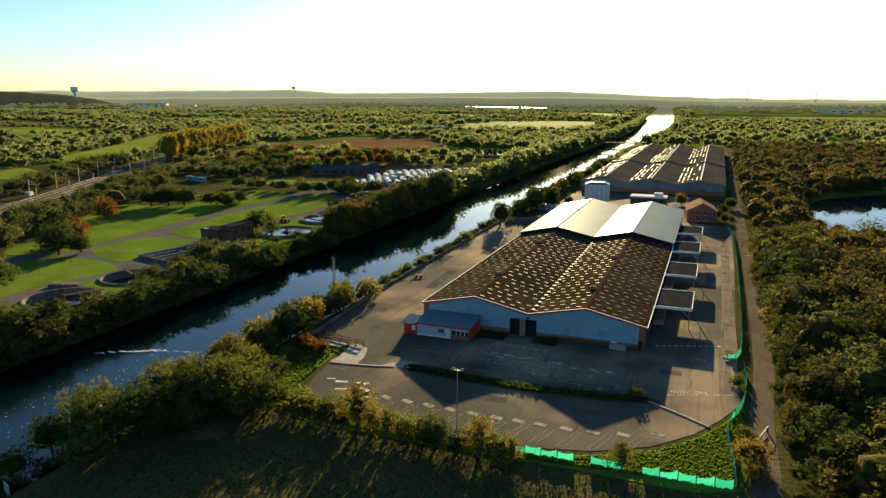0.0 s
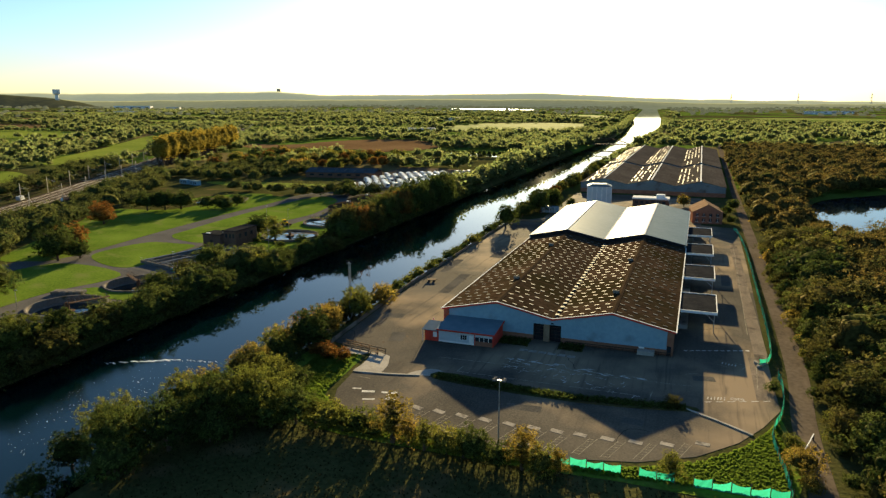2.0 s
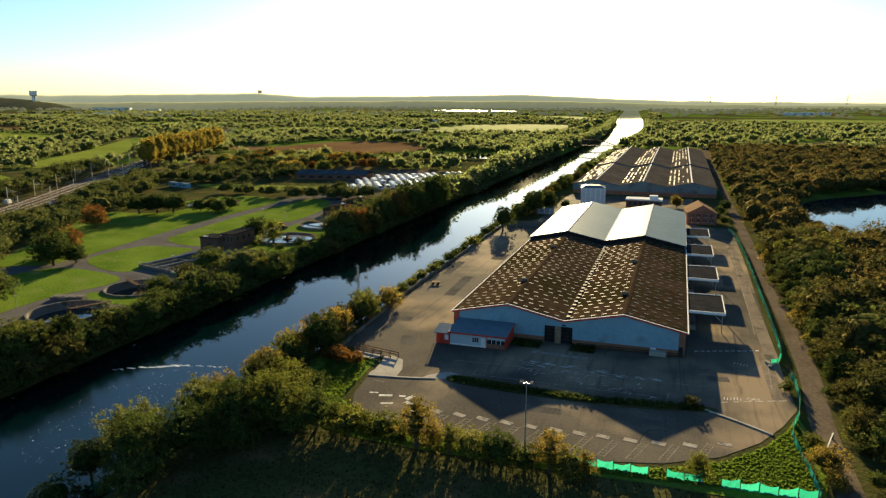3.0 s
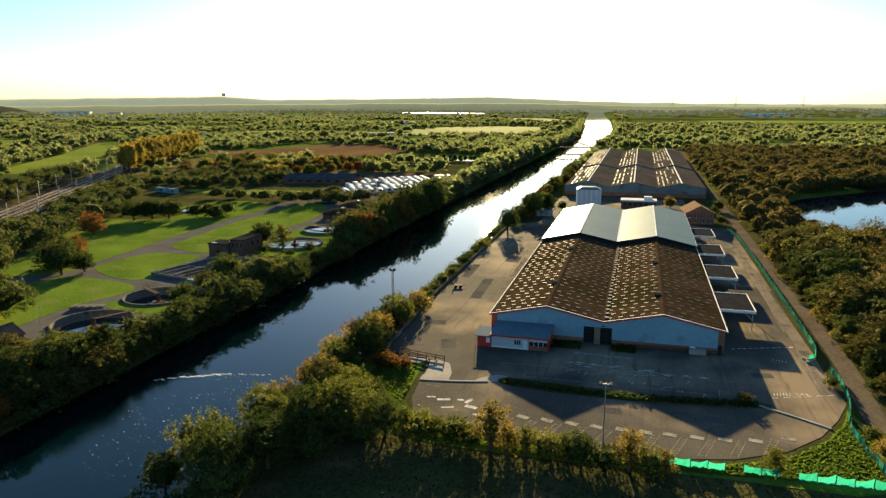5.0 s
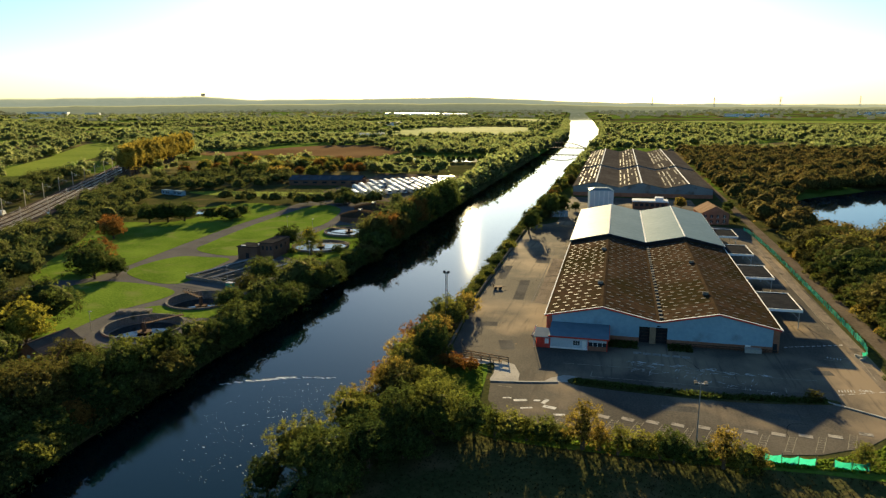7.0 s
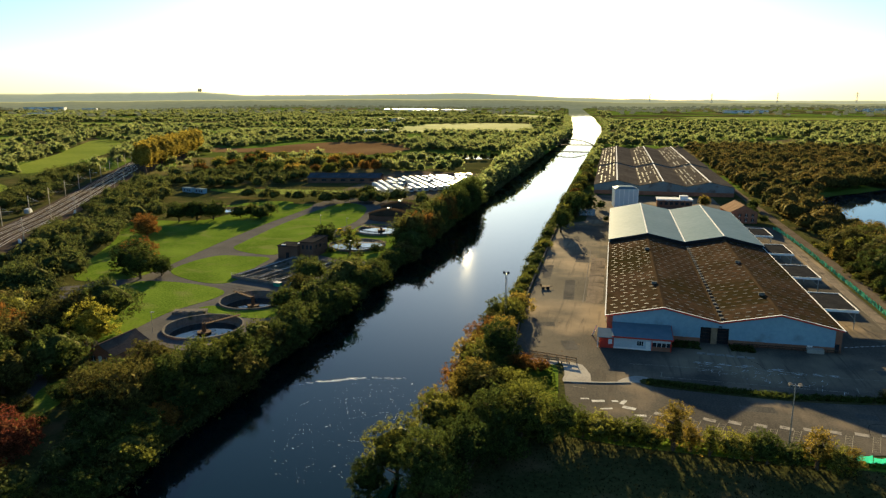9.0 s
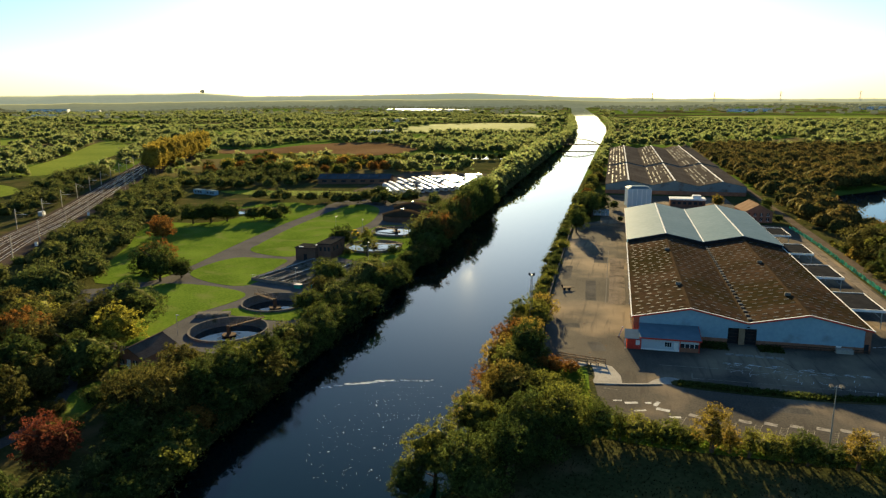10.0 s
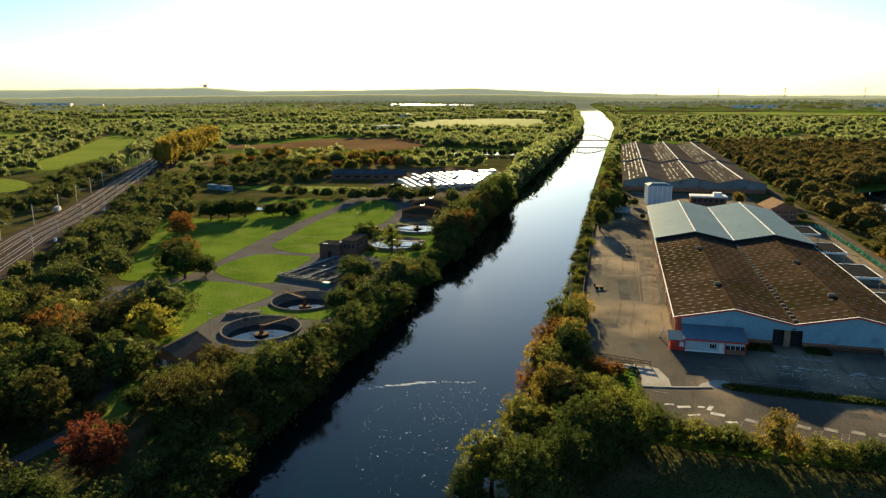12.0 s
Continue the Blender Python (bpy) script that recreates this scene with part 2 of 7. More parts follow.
M = {
    "ground": mat("rough_ground", (0.034, 0.040, 0.014), (0.070, 0.068, 0.026), 0.95, 0.05, 1.2, 0.6, stain=((0.10, 0.075, 0.035), 0.09, 0.56), dist=0.3),
    "lawn": mat("mown_grass", (0.060, 0.104, 0.014), (0.125, 0.182, 0.028), 0.9, 0.06, 1.5, 0.9, stain=((0.125, 0.150, 0.04), 0.13, 0.54), dist=0.15),
    "field": mat("pasture", (0.10, 0.14, 0.02), (0.17, 0.205, 0.034), 0.9, 0.012, 0.3, 0.4, spec=0.001, dist=0.4),
    "stubble": mat("ploughed_soil", (0.10, 0.060, 0.030), (0.165, 0.105, 0.055), 0.95, 0.015, 0.4, 0.6, spec=0.0, wave=("X", 6.0), dist=0.3),
    "asphalt": mat("worn_asphalt", (0.054, 0.050, 0.044), (0.124, 0.108, 0.086), 0.75, 0.06, 3.2, 0.12, spec=0.001, stain=((0.245, 0.188, 0.128), 0.035, 0.49), dist=0.03, streak=((0.07, 0.060, 0.05), (0.9, 0.06), 0.54)),
    "concrete": mat("pale_concrete", (0.26, 0.24, 0.21), (0.40, 0.37, 0.32), 0.85, 0.3, 4, 0.2, stain=((0.16, 0.14, 0.12), 0.3, 0.58), dist=0.02),
    "concrete_worn": mat("worn_stained_concrete", (0.13, 0.108, 0.085), (0.225, 0.185, 0.145), 0.9, 0.15, 3, 0.15, stain=((0.08, 0.07, 0.058), 0.25, 0.54), streak=((0.10, 0.085, 0.07), (0.8, 0.1), 0.52)),
    "patch": mat("patched_asphalt", (0.055, 0.053, 0.049), (0.115, 0.107, 0.094), 0.85, 0.15, 3.2, 0.12, stain=((0.15, 0.13, 0.10), 0.2, 0.55)),
    "path": mat("path_tarmac", (0.075, 0.072, 0.07), (0.115, 0.11, 0.105), 0.85, 0.1, 2, 0.3, dist=0.03),
    "track": mat("gravel_track", (0.075, 0.060, 0.046), (0.13, 0.105, 0.080), 0.95, 0.12, 1.2, 0.5, dist=0.05),
    "ballast": mat("railway_ballast", (0.042, 0.033, 0.028), (0.080, 0.062, 0.052), 0.95, 0.3, 3, 0.7, dist=0.08),
    "paint": mat("faded_white_paint", (0.42, 0.41, 0.38), (0.62, 0.60, 0.56), 0.8, 0.5, 3, 0.1, stain=((0.14, 0.13, 0.12), 0.9, 0.54)),
    "cement": mat("mossy_cement_sheet", (0.026, 0.018, 0.0115), (0.060, 0.040, 0.025), 0.9, 0.08, 1.1, 0.08, spec=0.0, stain=((0.026, 0.021, 0.010), 0.05, 0.47), wave=("Y", 0.35), dist=0.03, streak=((0.080, 0.045, 0.029), (0.12, 0.9), 0.54)),
    "cement_grey": mat("grey_brown_sheet", (0.048, 0.043, 0.039), (0.088, 0.078, 0.069), 0.9, 0.08, 1.1, 0.05, wave=("Y", 0.35), dist=0.03, streak=((0.05, 0.04, 0.033), (0.9, 0.05), 0.5)),
    "grey_clad": mat("grey_green_cladding", (0.12, 0.15, 0.16), (0.18, 0.21, 0.22), 0.7, 0.12, 1.5, 0.2, wave=("X", 0.4), stain=((0.10, 0.09, 0.08), 0.2, 0.55)),
    "cement_dark": mat("weathered_ridge_sheet", (0.035, 0.024, 0.015), (0.06, 0.042, 0.026), 0.85, 0.2, 2, 0.3),
    "white_roof": mat("pale_metal_sheet", (0.095, 0.152, 0.186), (0.128, 0.188, 0.222), 0.5, 0.04, 0.6, 0.06, metal=0.0, spec=0.003, wave=("Y", 0.4), dist=0.02, streak=((0.085, 0.135, 0.168), (0.06, 0.7), 0.55)),
    "skylight": mat("grp_rooflight", (0.034, 0.035, 0.036), (0.105, 0.104, 0.100), 0.6, 1.0, 6, 0.1, spec=0.007, rnd=0.5),
    "clad": mat("pale_blue_cladding", (0.17, 0.29, 0.36), (0.22, 0.35, 0.42), 0.55, 0.12, 1.5, 0.25, wave=("X", 0.3), dist=0.03, stain=((0.15, 0.22, 0.25), 0.2, 0.6)),
    "white_clad": mat("off_white_cladding", (0.36, 0.42, 0.45), (0.46, 0.52, 0.55), 0.5, 0.3, 2, 0.2, wave=("X", 0.3), dist=0.02),
    "brick": mat("red_brown_brick", (0.19, 0.085, 0.055), (0.29, 0.14, 0.09), 0.9, 0.4, 8, 0.3),
    "brick_dark": mat("sooty_brick", (0.095, 0.056, 0.042), (0.155, 0.092, 0.066), 0.9, 0.3, 5, 0.3),
    "red": mat("red_painted_trim", (0.42, 0.045, 0.03), (0.55, 0.07, 0.05), 0.5, 0.5, 3, 0.1),
    "trim": mat("white_trim", (0.62, 0.61, 0.58), (0.76, 0.75, 0.72), 0.5, 0.5, 3, 0.1),
    "dark": mat("dark_opening_paint", (0.015, 0.015, 0.017), (0.03, 0.03, 0.032), 0.6, 0.5, 3, 0.1),
    "steel": mat("galvanised_steel", (0.28, 0.29, 0.30), (0.40, 0.41, 0.42), 0.45, 0.8, 6, 0.1, metal=0.8),
    "rust": mat("rusty_steel", (0.06, 0.042, 0.032), (0.11, 0.068, 0.045), 0.8, 0.8, 6, 0.2, metal=0.2),
    "wood": mat("weathered_timber", (0.17, 0.12, 0.075), (0.27, 0.20, 0.13), 0.85, 0.8, 6, 0.2),
    "bark": mat("tree_bark", (0.06, 0.045, 0.032), (0.12, 0.09, 0.065), 0.95, 1.5, 8, 0.5),
    "birch_bark": mat("birch_bark", (0.30, 0.28, 0.25), (0.5, 0.48, 0.44), 0.9, 1.5, 6, 0.3),
    "mesh_green": leaf_mat("green_debris_netting", (0.015, 0.24, 0.17), (0.03, 0.36, 0.26), 0.4, gloss=0.02),
    "green_paint": mat("green_machine_paint", (0.02, 0.20, 0.14), (0.03, 0.28, 0.2), 0.5, 0.8, 5, 0.1),
    "pad": mat("weathered_pad", (0.20, 0.18, 0.15), (0.34, 0.31, 0.265), 0.9, 0.6, 4, 0.2, stain=((0.11, 0.10, 0.085), 0.8, 0.55)),
    "paint_faint": mat("almost_worn_paint", (0.17, 0.15, 0.11), (0.34, 0.31, 0.24), 0.85, 0.7, 3, 0.1),
    "bank": mat("stone_bank", (0.09, 0.08, 0.06), (0.16, 0.14, 0.11), 0.95, 0.4, 2, 0.8, stain=((0.05, 0.06, 0.02), 0.3, 0.5)),
    "slate": mat("slate_roof", (0.062, 0.048, 0.040), (0.105, 0.082, 0.068), 0.7, 0.4, 4, 0.3, wave=("Z", 0.3)),
    "tile_brown": mat("brown_tile_roof", (0.20, 0.13, 0.08), (0.29, 0.20, 0.13), 0.8, 0.4, 4, 0.3, wave=("Z", 0.35)),
    "rail": mat("worn_rail_steel", (0.35, 0.31, 0.28), (0.5, 0.46, 0.42), 0.3, 0.3, 2, 0.05, metal=0.9),
    "shed_roof": mat("blue_grey_sheet", (0.040, 0.052, 0.064), (0.070, 0.086, 0.100), 0.8, 0.2, 2, 0.1, wave=("X", 0.4)),
    "felt": mat("dark_felt_and_shade", (0.018, 0.019, 0.021), (0.034, 0.034, 0.035), 0.9, 0.3, 3, 0.2, stain=((0.05, 0.045, 0.04), 0.4, 0.6)),
    "glass": mat("dark_window_glass", (0.02, 0.025, 0.03), (0.03, 0.035, 0.04), 0.08, 0.3, 2, 0.0, spec=0.6),
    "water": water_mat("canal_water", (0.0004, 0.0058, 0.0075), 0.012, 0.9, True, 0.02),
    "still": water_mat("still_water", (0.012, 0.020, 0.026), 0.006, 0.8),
    "concrete_dark": mat("stained_concrete", (0.11, 0.10, 0.09), (0.20, 0.185, 0.165), 0.9, 0.3, 3, 0.3, stain=((0.06, 0.06, 0.04), 0.3, 0.55)),
    "yellow": mat("yellow_machine_paint", (0.55, 0.36, 0.03), (0.65, 0.44, 0.05), 0.5, 0.5, 3, 0.1),
    "gloss_white": mat("glossy_white_panel", (0.36, 0.38, 0.39), (0.50, 0.52, 0.53), 0.30, 0.5, 3, 0.05, spec=0.08, rnd=0.3),
    "foam": mat("white_foam_and_glints", (0.6, 0.62, 0.62), (0.8, 0.8, 0.8), 0.7, 2, 9, 0.3),
    # dry grass, its colour lowered to stand in for the tree row's shade
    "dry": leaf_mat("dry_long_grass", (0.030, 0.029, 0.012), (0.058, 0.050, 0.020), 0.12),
    "leaf": leaf_mat("green_foliage", (0.028, 0.045, 0.012), (0.066, 0.086, 0.020), 0.36, cut=4.5),
    "leaf_brown": leaf_mat("olive_brown_foliage", (0.042, 0.047, 0.013), (0.082, 0.076, 0.020), 0.38, cut=4.5),
    # core colours: each foliage darkened to paint in the shade inside a crown
    "core_leaf": leaf_mat("shaded_inner_green_foliage", (0.022, 0.033, 0.010), (0.046, 0.056, 0.015), 0.10, bump=0.6),
    "core_light": leaf_mat("shaded_inner_light_foliage", (0.038, 0.050, 0.013), (0.075, 0.080, 0.020), 0.10, bump=0.6),
    "core_gold": leaf_mat("shaded_inner_yellow_foliage", (0.060, 0.056, 0.014), (0.10, 0.080, 0.019), 0.2, bump=0.6),
    "core_orange": leaf_mat("shaded_inner_orange_foliage", (0.095, 0.05, 0.012), (0.15, 0.08, 0.018), 0.15, bump=0.6),
    "core_red": leaf_mat("shaded_inner_red_foliage", (0.08, 0.03, 0.015), (0.13, 0.05, 0.024), 0.15, bump=0.6),
    "core_brown": leaf_mat("shaded_inner_brown_foliage", (0.036, 0.035, 0.010), (0.062, 0.050, 0.014), 0.10, bump=0.6),
    "core_wood": leaf_mat("shaded_inner_woodland_foliage", (0.028, 0.044, 0.014), (0.066, 0.070, 0.020), 0.10, island=True, bump=1.4),
    "leaf_light": leaf_mat("light_green_foliage", (0.062, 0.078, 0.016), (0.135, 0.135, 0.026), 0.48, cut=4.5),
    "leaf_gold": leaf_mat("yellow_autumn_foliage", (0.135, 0.110, 0.022), (0.235, 0.175, 0.034), 0.5, cut=4.5),
    "leaf_lime": leaf_mat("yellow_green_foliage", (0.135, 0.145, 0.020), (0.215, 0.205, 0.030), 0.5, cut=4.5),
    "core_lime": leaf_mat("shaded_inner_yellow_green_foliage", (0.080, 0.090, 0.015), (0.125, 0.125, 0.020), 0.2, bump=0.6),
    "leaf_poplar": leaf_mat("golden_poplar_foliage", (0.185, 0.155, 0.028), (0.28, 0.225, 0.040), 0.6),
    "core_poplar": leaf_mat("shaded_inner_poplar_foliage", (0.17, 0.140, 0.026), (0.25, 0.20, 0.036), 0.3, bump=0.6),
    "leaf_orange": leaf_mat("orange_autumn_foliage", (0.10, 0.055, 0.012), (0.17, 0.085, 0.02), 0.35, cut=4.5),
    "leaf_red": leaf_mat("red_autumn_foliage", (0.11, 0.036, 0.018), (0.18, 0.065, 0.03), 0.4, cut=4.5),
    "wood_leaf": leaf_mat("mixed_woodland_foliage", (0.033, 0.052, 0.016), (0.082, 0.088, 0.024), 0.40, island=True, cut=2.2),
    "autumn_wood_leaf": leaf_mat("olive_brown_woodland_foliage", (0.034, 0.045, 0.014), (0.112, 0.082, 0.022), 0.38, island=True, cut=2.2),
    "autumn_core": leaf_mat("shaded_inner_olive_brown_foliage", (0.026, 0.034, 0.011), (0.078, 0.058, 0.016), 0.10, island=True, bump=1.4),
    # paler copies of the woodland foliage, lightened to paint in distance haze
    "far_wood_leaf": leaf_mat("hazed_far_woodland_foliage", (0.063, 0.097, 0.035), (0.124, 0.138, 0.049), 0.70, island=True, gloss=0.06),
    "far_core": leaf_mat("hazed_far_inner_foliage", (0.063, 0.097, 0.035), (0.120, 0.134, 0.048), 0.50, island=True, bump=1.6, gloss=0.06),
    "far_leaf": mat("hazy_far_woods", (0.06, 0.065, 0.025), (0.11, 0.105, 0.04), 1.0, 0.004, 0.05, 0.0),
    "weed": leaf_mat("rank_grass", (0.07, 0.115, 0.016), (0.14, 0.178, 0.03), 0.4),
}

# patchwork of pasture and stubble on the open plain
gn, gl = M["ground"].node_tree.nodes, M["ground"].node_tree.links
was = gn["Principled BSDF"].inputs["Base Color"].links[0].from_socket
g_tc, g_vo, g_rgb, g_xyz = gn.new("ShaderNodeTexCoord"), gn.new("ShaderNodeTexVoronoi"), gn.new("ShaderNodeSeparateColor"), gn.new("ShaderNodeSeparateXYZ")
g_vo.inputs["Scale"].default_value = 0.0095
gl.new(g_tc.outputs["Object"], g_vo.inputs["Vector"]); gl.new(g_tc.outputs["Object"], g_xyz.inputs[0]); gl.new(g_vo.outputs["Color"], g_rgb.inputs["Color"])
g_far, g_pick, g_tan, g_and = gn.new("ShaderNodeMapRange"), gn.new("ShaderNodeMapRange"), gn.new("ShaderNodeMapRange"), gn.new("ShaderNodeMath")
g_far.inputs["From Min"].default_value, g_far.inputs["From Max"].default_value = 240, 300
g_pick.inputs["From Min"].default_value, g_pick.inputs["From Max"].default_value = 0.30, 0.50
g_tan.inputs["From Min"].default_value, g_tan.inputs["From Max"].default_value = 0.70, 0.80
gl.new(g_xyz.outputs["Y"], g_far.inputs["Value"]); gl.new(g_rgb.outputs[0], g_pick.inputs["Value"]); gl.new(g_rgb.outputs[1], g_tan.inputs["Value"])
g_and.operation = "MULTIPLY"; gl.new(g_far.outputs["Result"], g_and.inputs[0]); gl.new(g_pick.outputs["Result"], g_and.inputs[1])
g_kind, g_mix = gn.new("ShaderNodeMix"), gn.new("ShaderNodeMix")
g_kind.data_type = g_mix.data_type = "RGBA"
g_kind.inputs[6].default_value, g_kind.inputs[7].default_value = (0.080, 0.125, 0.022, 1), (0.12, 0.10, 0.045, 1)
gl.new(g_tan.outputs["Result"], g_kind.inputs[0])
gl.new(g_and.outputs[0], g_mix.inputs[0]); gl.new(was, g_mix.inputs[6]); gl.new(g_kind.outputs[2], g_mix.inputs[7])
gl.new(g_mix.outputs[2], gn["Principled BSDF"].inputs["Base Color"])

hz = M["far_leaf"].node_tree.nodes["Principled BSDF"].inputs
hz["Emission Color"].default_value, hz["Emission Strength"].default_value = (0.62, 0.62, 0.40, 1), 0.045      # faint emission painted in as haze over the far woods

# ---- building helpers ----
def thing(name, label, category, loc=(0, 0, 0), rz=0.0, group="", kind=""):
    e = new(name)
    e.empty_display_size = 0.2
    e.matrix_basis = pose(*loc, 0, 0, rz)
    return tagged(e, label, category, group, kind)

def as_mesh(name, bm, material):
    me = bpy.data.meshes.new(name)
    bm.to_mesh(me); bm.free()
    me.materials.append(material)
    return me

def part(name, bm, material, parent, label=""):
    ob = new(name, as_mesh(name, bm, material) if isinstance(bm, bmesh.types.BMesh) else bm)
    ob.parent = parent
    return tagged(ob, label)

def setting(name, bm, material, label, category):
    return tagged(new(name, as_mesh(name, bm, material)), label, category, kind="structure")

def hexa(bm, v):
    """A closed body of eight corners: four below, four above, each counter-clockwise."""
    vs = [bm.verts.new(p) for p in v]
    for f in ((3, 2, 1, 0), (4, 5, 6, 7), (0, 1, 5, 4), (1, 2, 6, 5), (2, 3, 7, 6), (3, 0, 4, 7)):
        bm.faces.new([vs[i] for i in f])
    return bm

def box(x0, x1, y0, y1, z0, z1, bm=None):
    return hexa(bm or bmesh.new(), [(x0, y0, z0), (x1, y0, z0), (x1, y1, z0), (x0, y1, z0), (x0, y0, z1), (x1, y0, z1), (x1, y1, z1), (x0, y1, z1)])

def bar(a, b, w, h=None, bm=None):
    """A square bar from a to b, w wide and h high."""
    a, b, h = Vector(a), Vector(b), h or w
    d = (b - a).normalized()
    s = d.cross(Vector((0, 0, 1)))
    s = (s.normalized() if s.length > 1e-4 else Vector((1, 0, 0)))
    u = s.cross(d).normalized()
    s, u = s * w / 2, u * h / 2
    return hexa(bm or bmesh.new(), [a - s - u, a + s - u, b + s - u, b - s - u, a - s + u, a + s + u, b + s + u, b - s + u])

def tube(a, b, r0, r1=None, seg=8, bm=None):
    """A tapered round bar from a to b."""
    bm = bm or bmesh.new()
    a, b, r1 = Vector(a), Vector(b), r0 if r1 is None else r1
    d = (b - a).normalized()
    s = d.orthogonal().normalized(); u = d.cross(s)
    lo, hi = [], []
    for i in range(seg):
        w = 2 * math.pi * i / seg
        k = s * math.cos(w) + u * math.sin(w)
        lo.append(bm.verts.new(a + k * r0)); hi.append(bm.verts.new(b + k * r1))
    for i in range(seg):
        j = (i + 1) % seg
        bm.faces.new((lo[i], lo[j], hi[j], hi[i]))
    bm.faces.new(lo[::-1]); bm.faces.new(hi)
    return bm

def slab(outline, z0, z1, bm=None):
    """A flat slab over an outline of (x, y), counter-clockwise."""
    bm = bm or bmesh.new()
    lo = [bm.verts.new((x, y, z0)) for x, y in outline]
    hi = [bm.verts.new((x, y, z1)) for x, y in outline]
    bm.faces.new(lo[::-1]); bm.faces.new(hi)
    for i in range(len(lo)):
        j = (i + 1) % len(lo)
        bm.faces.new((lo[i], lo[j], hi[j], hi[i]))
    return bm

def ribbon(line, width, z0, z1, bm=None):
    """A strip of even or varying width along a line of (x, y)."""
    bm = bm or bmesh.new()
    rows = []
    for i, (x, y) in enumerate(line):
        a, b = line[max(0, i - 1)], line[min(len(line) - 1, i + 1)]
        d = Vector((b[0] - a[0], b[1] - a[1])).normalized()
        w = width[i] / 2 if isinstance(width, (list, tuple)) else width / 2
        nx, ny = -d.y * w, d.x * w
        rows.append([bm.verts.new((x + nx, y + ny, z0)), bm.verts.new((x - nx, y - ny, z0)), bm.verts.new((x - nx, y - ny, z1)), bm.verts.new((x + nx, y + ny, z1))])
    for p, q in zip(rows, rows[1:]):
        for k in range(4):
            bm.faces.new((p[k], p[(k + 1) % 4], q[(k + 1) % 4], q[k]))
    bm.faces.new(rows[0][::-1]); bm.faces.new(rows[-1])
    bmesh.ops.recalc_face_normals(bm, faces=bm.faces)
    return bm

def smooth(points, n=6):
    """A rounded line through points (Catmull-Rom)."""
    p = [Vector(points[0])] + [Vector(q) for q in points] + [Vector(points[-1])]
    out = []
    for i in range(1, len(p) - 2):
        for k in range(n):
            t = k / n
            out.append(tuple(0.5 * (2 * p[i] + (p[i + 1] - p[i - 1]) * t + (2 * p[i - 1] - 5 * p[i] + 4 * p[i + 1] - p[i + 2]) * t * t + (3 * p[i] - p[i - 1] - 3 * p[i + 1] + p[i + 2]) * t ** 3)))
    out.append(tuple(p[-2]))
    return out

def ring(cx, cy, r, n=40, rx=None):
    return [(cx + (rx or r) * math.cos(2 * math.pi * i / n), cy + r * math.sin(2 * math.pi * i / n)) for i in range(n)]

# ---- land and water ----
WATER_Z, POND_Z = -3.0, -1.2
REACH = (0, 300, 600, 850, 1100, 1370, 1700, 2030, 2600, 3300, 4400, 5000)
def bend(y):
    """Sideways run of the canal, which turns off far away."""
    return float(np.interp(y, REACH, (0, 0, 2, 5, 3, -8, -27, -48, -85, -128, -200, -240)))
def swell(y):
    """How much wider than the near reach the canal is on each side."""
    return float(np.interp(y, (900, 1370, 2030), (0, 9, 15)))
def pond_edge(a):
    return 1 + 0.16 * math.sin(2 * a + 0.6) + 0.09 * math.sin(3 * a + 2.0) + 0.05 * math.sin(5 * a)
POND = (168.0, 238.0, 84.0, 96.0)
def in_pond(x, y, grow=0.0):
    a = math.atan2((y - POND[1]) / POND[3], (x - POND[0]) / POND[2])
    return math.hypot((x - POND[0]) / (POND[2] + grow), (y - POND[1]) / (POND[3] + grow)) / pond_edge(a)
SUNK = ((-121.0, -16.0, 9.6), (-120.8, 8.0, 9.2))       # tanks let into the ground
def land(x, y):
    d = x - bend(y) + 75
    u = -75 + (d / (1 + swell(y) / 22) if abs(d) < 30 * (1 + swell(y) / 22) else d)
    z = 0.0
    if -101 < u < -48:
        for a, za, b, zb in ((-101, 0, -98, -1.6), (-98, -1.6, -96.2, -3.6), (-96.2, -3.6, -93, -6), (-93, -6, -57, -6), (-57, -6, -53.3, -3.6), (-53.3, -3.6, -51, -1.6), (-51, -1.6, -48, 0)):
            if a <= u <= b:
                z = za + (zb - za) * (u - a) / (b - a)
    p = in_pond(x, y)
    if p < 1.12:
        z = -2.5 * min(1.0, (1.12 - p) / 0.16)
    for cx, cy, r in SUNK:
        if math.hypot(x - cx, y - cy) < r - 0.15:
            z = -3.2
    far = max(0.0, math.hypot(x, y) - 1800) / 1000
    if far and not -130 < u < -20:
        z += (4 * far + 9 * far * noise.noise((x / 900, y / 900, 0.3))) * min(1.0, far)
        z = max(z, 0.0)
    return z

def spread(marks):
    out = []
    for a, b, n in marks:
        out += [a + (b - a) * i / n for i in range(n)]
    return out + [marks[-1][1]]
xs = spread([(-4800, -1200, 18), (-1200, -300, 20), (-300, -132, 16), (-132, -110, 48), (-110, -101, 4), (-101, -98, 2), (-98, -96.2, 2), (-96.2, -93, 1), (-93, -57, 4), (-57, -53.3, 1), (-53.3, -51, 2), (-51, -48, 2), (-48, 60, 20), (60, 280, 50), (280, 1200, 24), (1200, 4800, 18)])
ys = spread([(-500, -100, 10), (-100, -26, 8), (-26, 18, 96), (18, 110, 10), (110, 330, 50), (320, 1200, 30), (1200, 4900, 40)])
def carry(x, y):
    return x + (bend(y) + swell(y) / 22 * max(-30, min(30, x + 75))) * max(0.0, 1 - max(0.0, abs(x + 75) - 60) / 1600)
verts = [(carry(x, y), y, land(carry(x, y), y)) for y in ys for x in xs]
w = len(xs)
faces = [(j * w + i, j * w + i + 1, (j + 1) * w + i + 1, (j + 1) * w + i) for j in range(len(ys) - 1) for i in range(w - 1)]
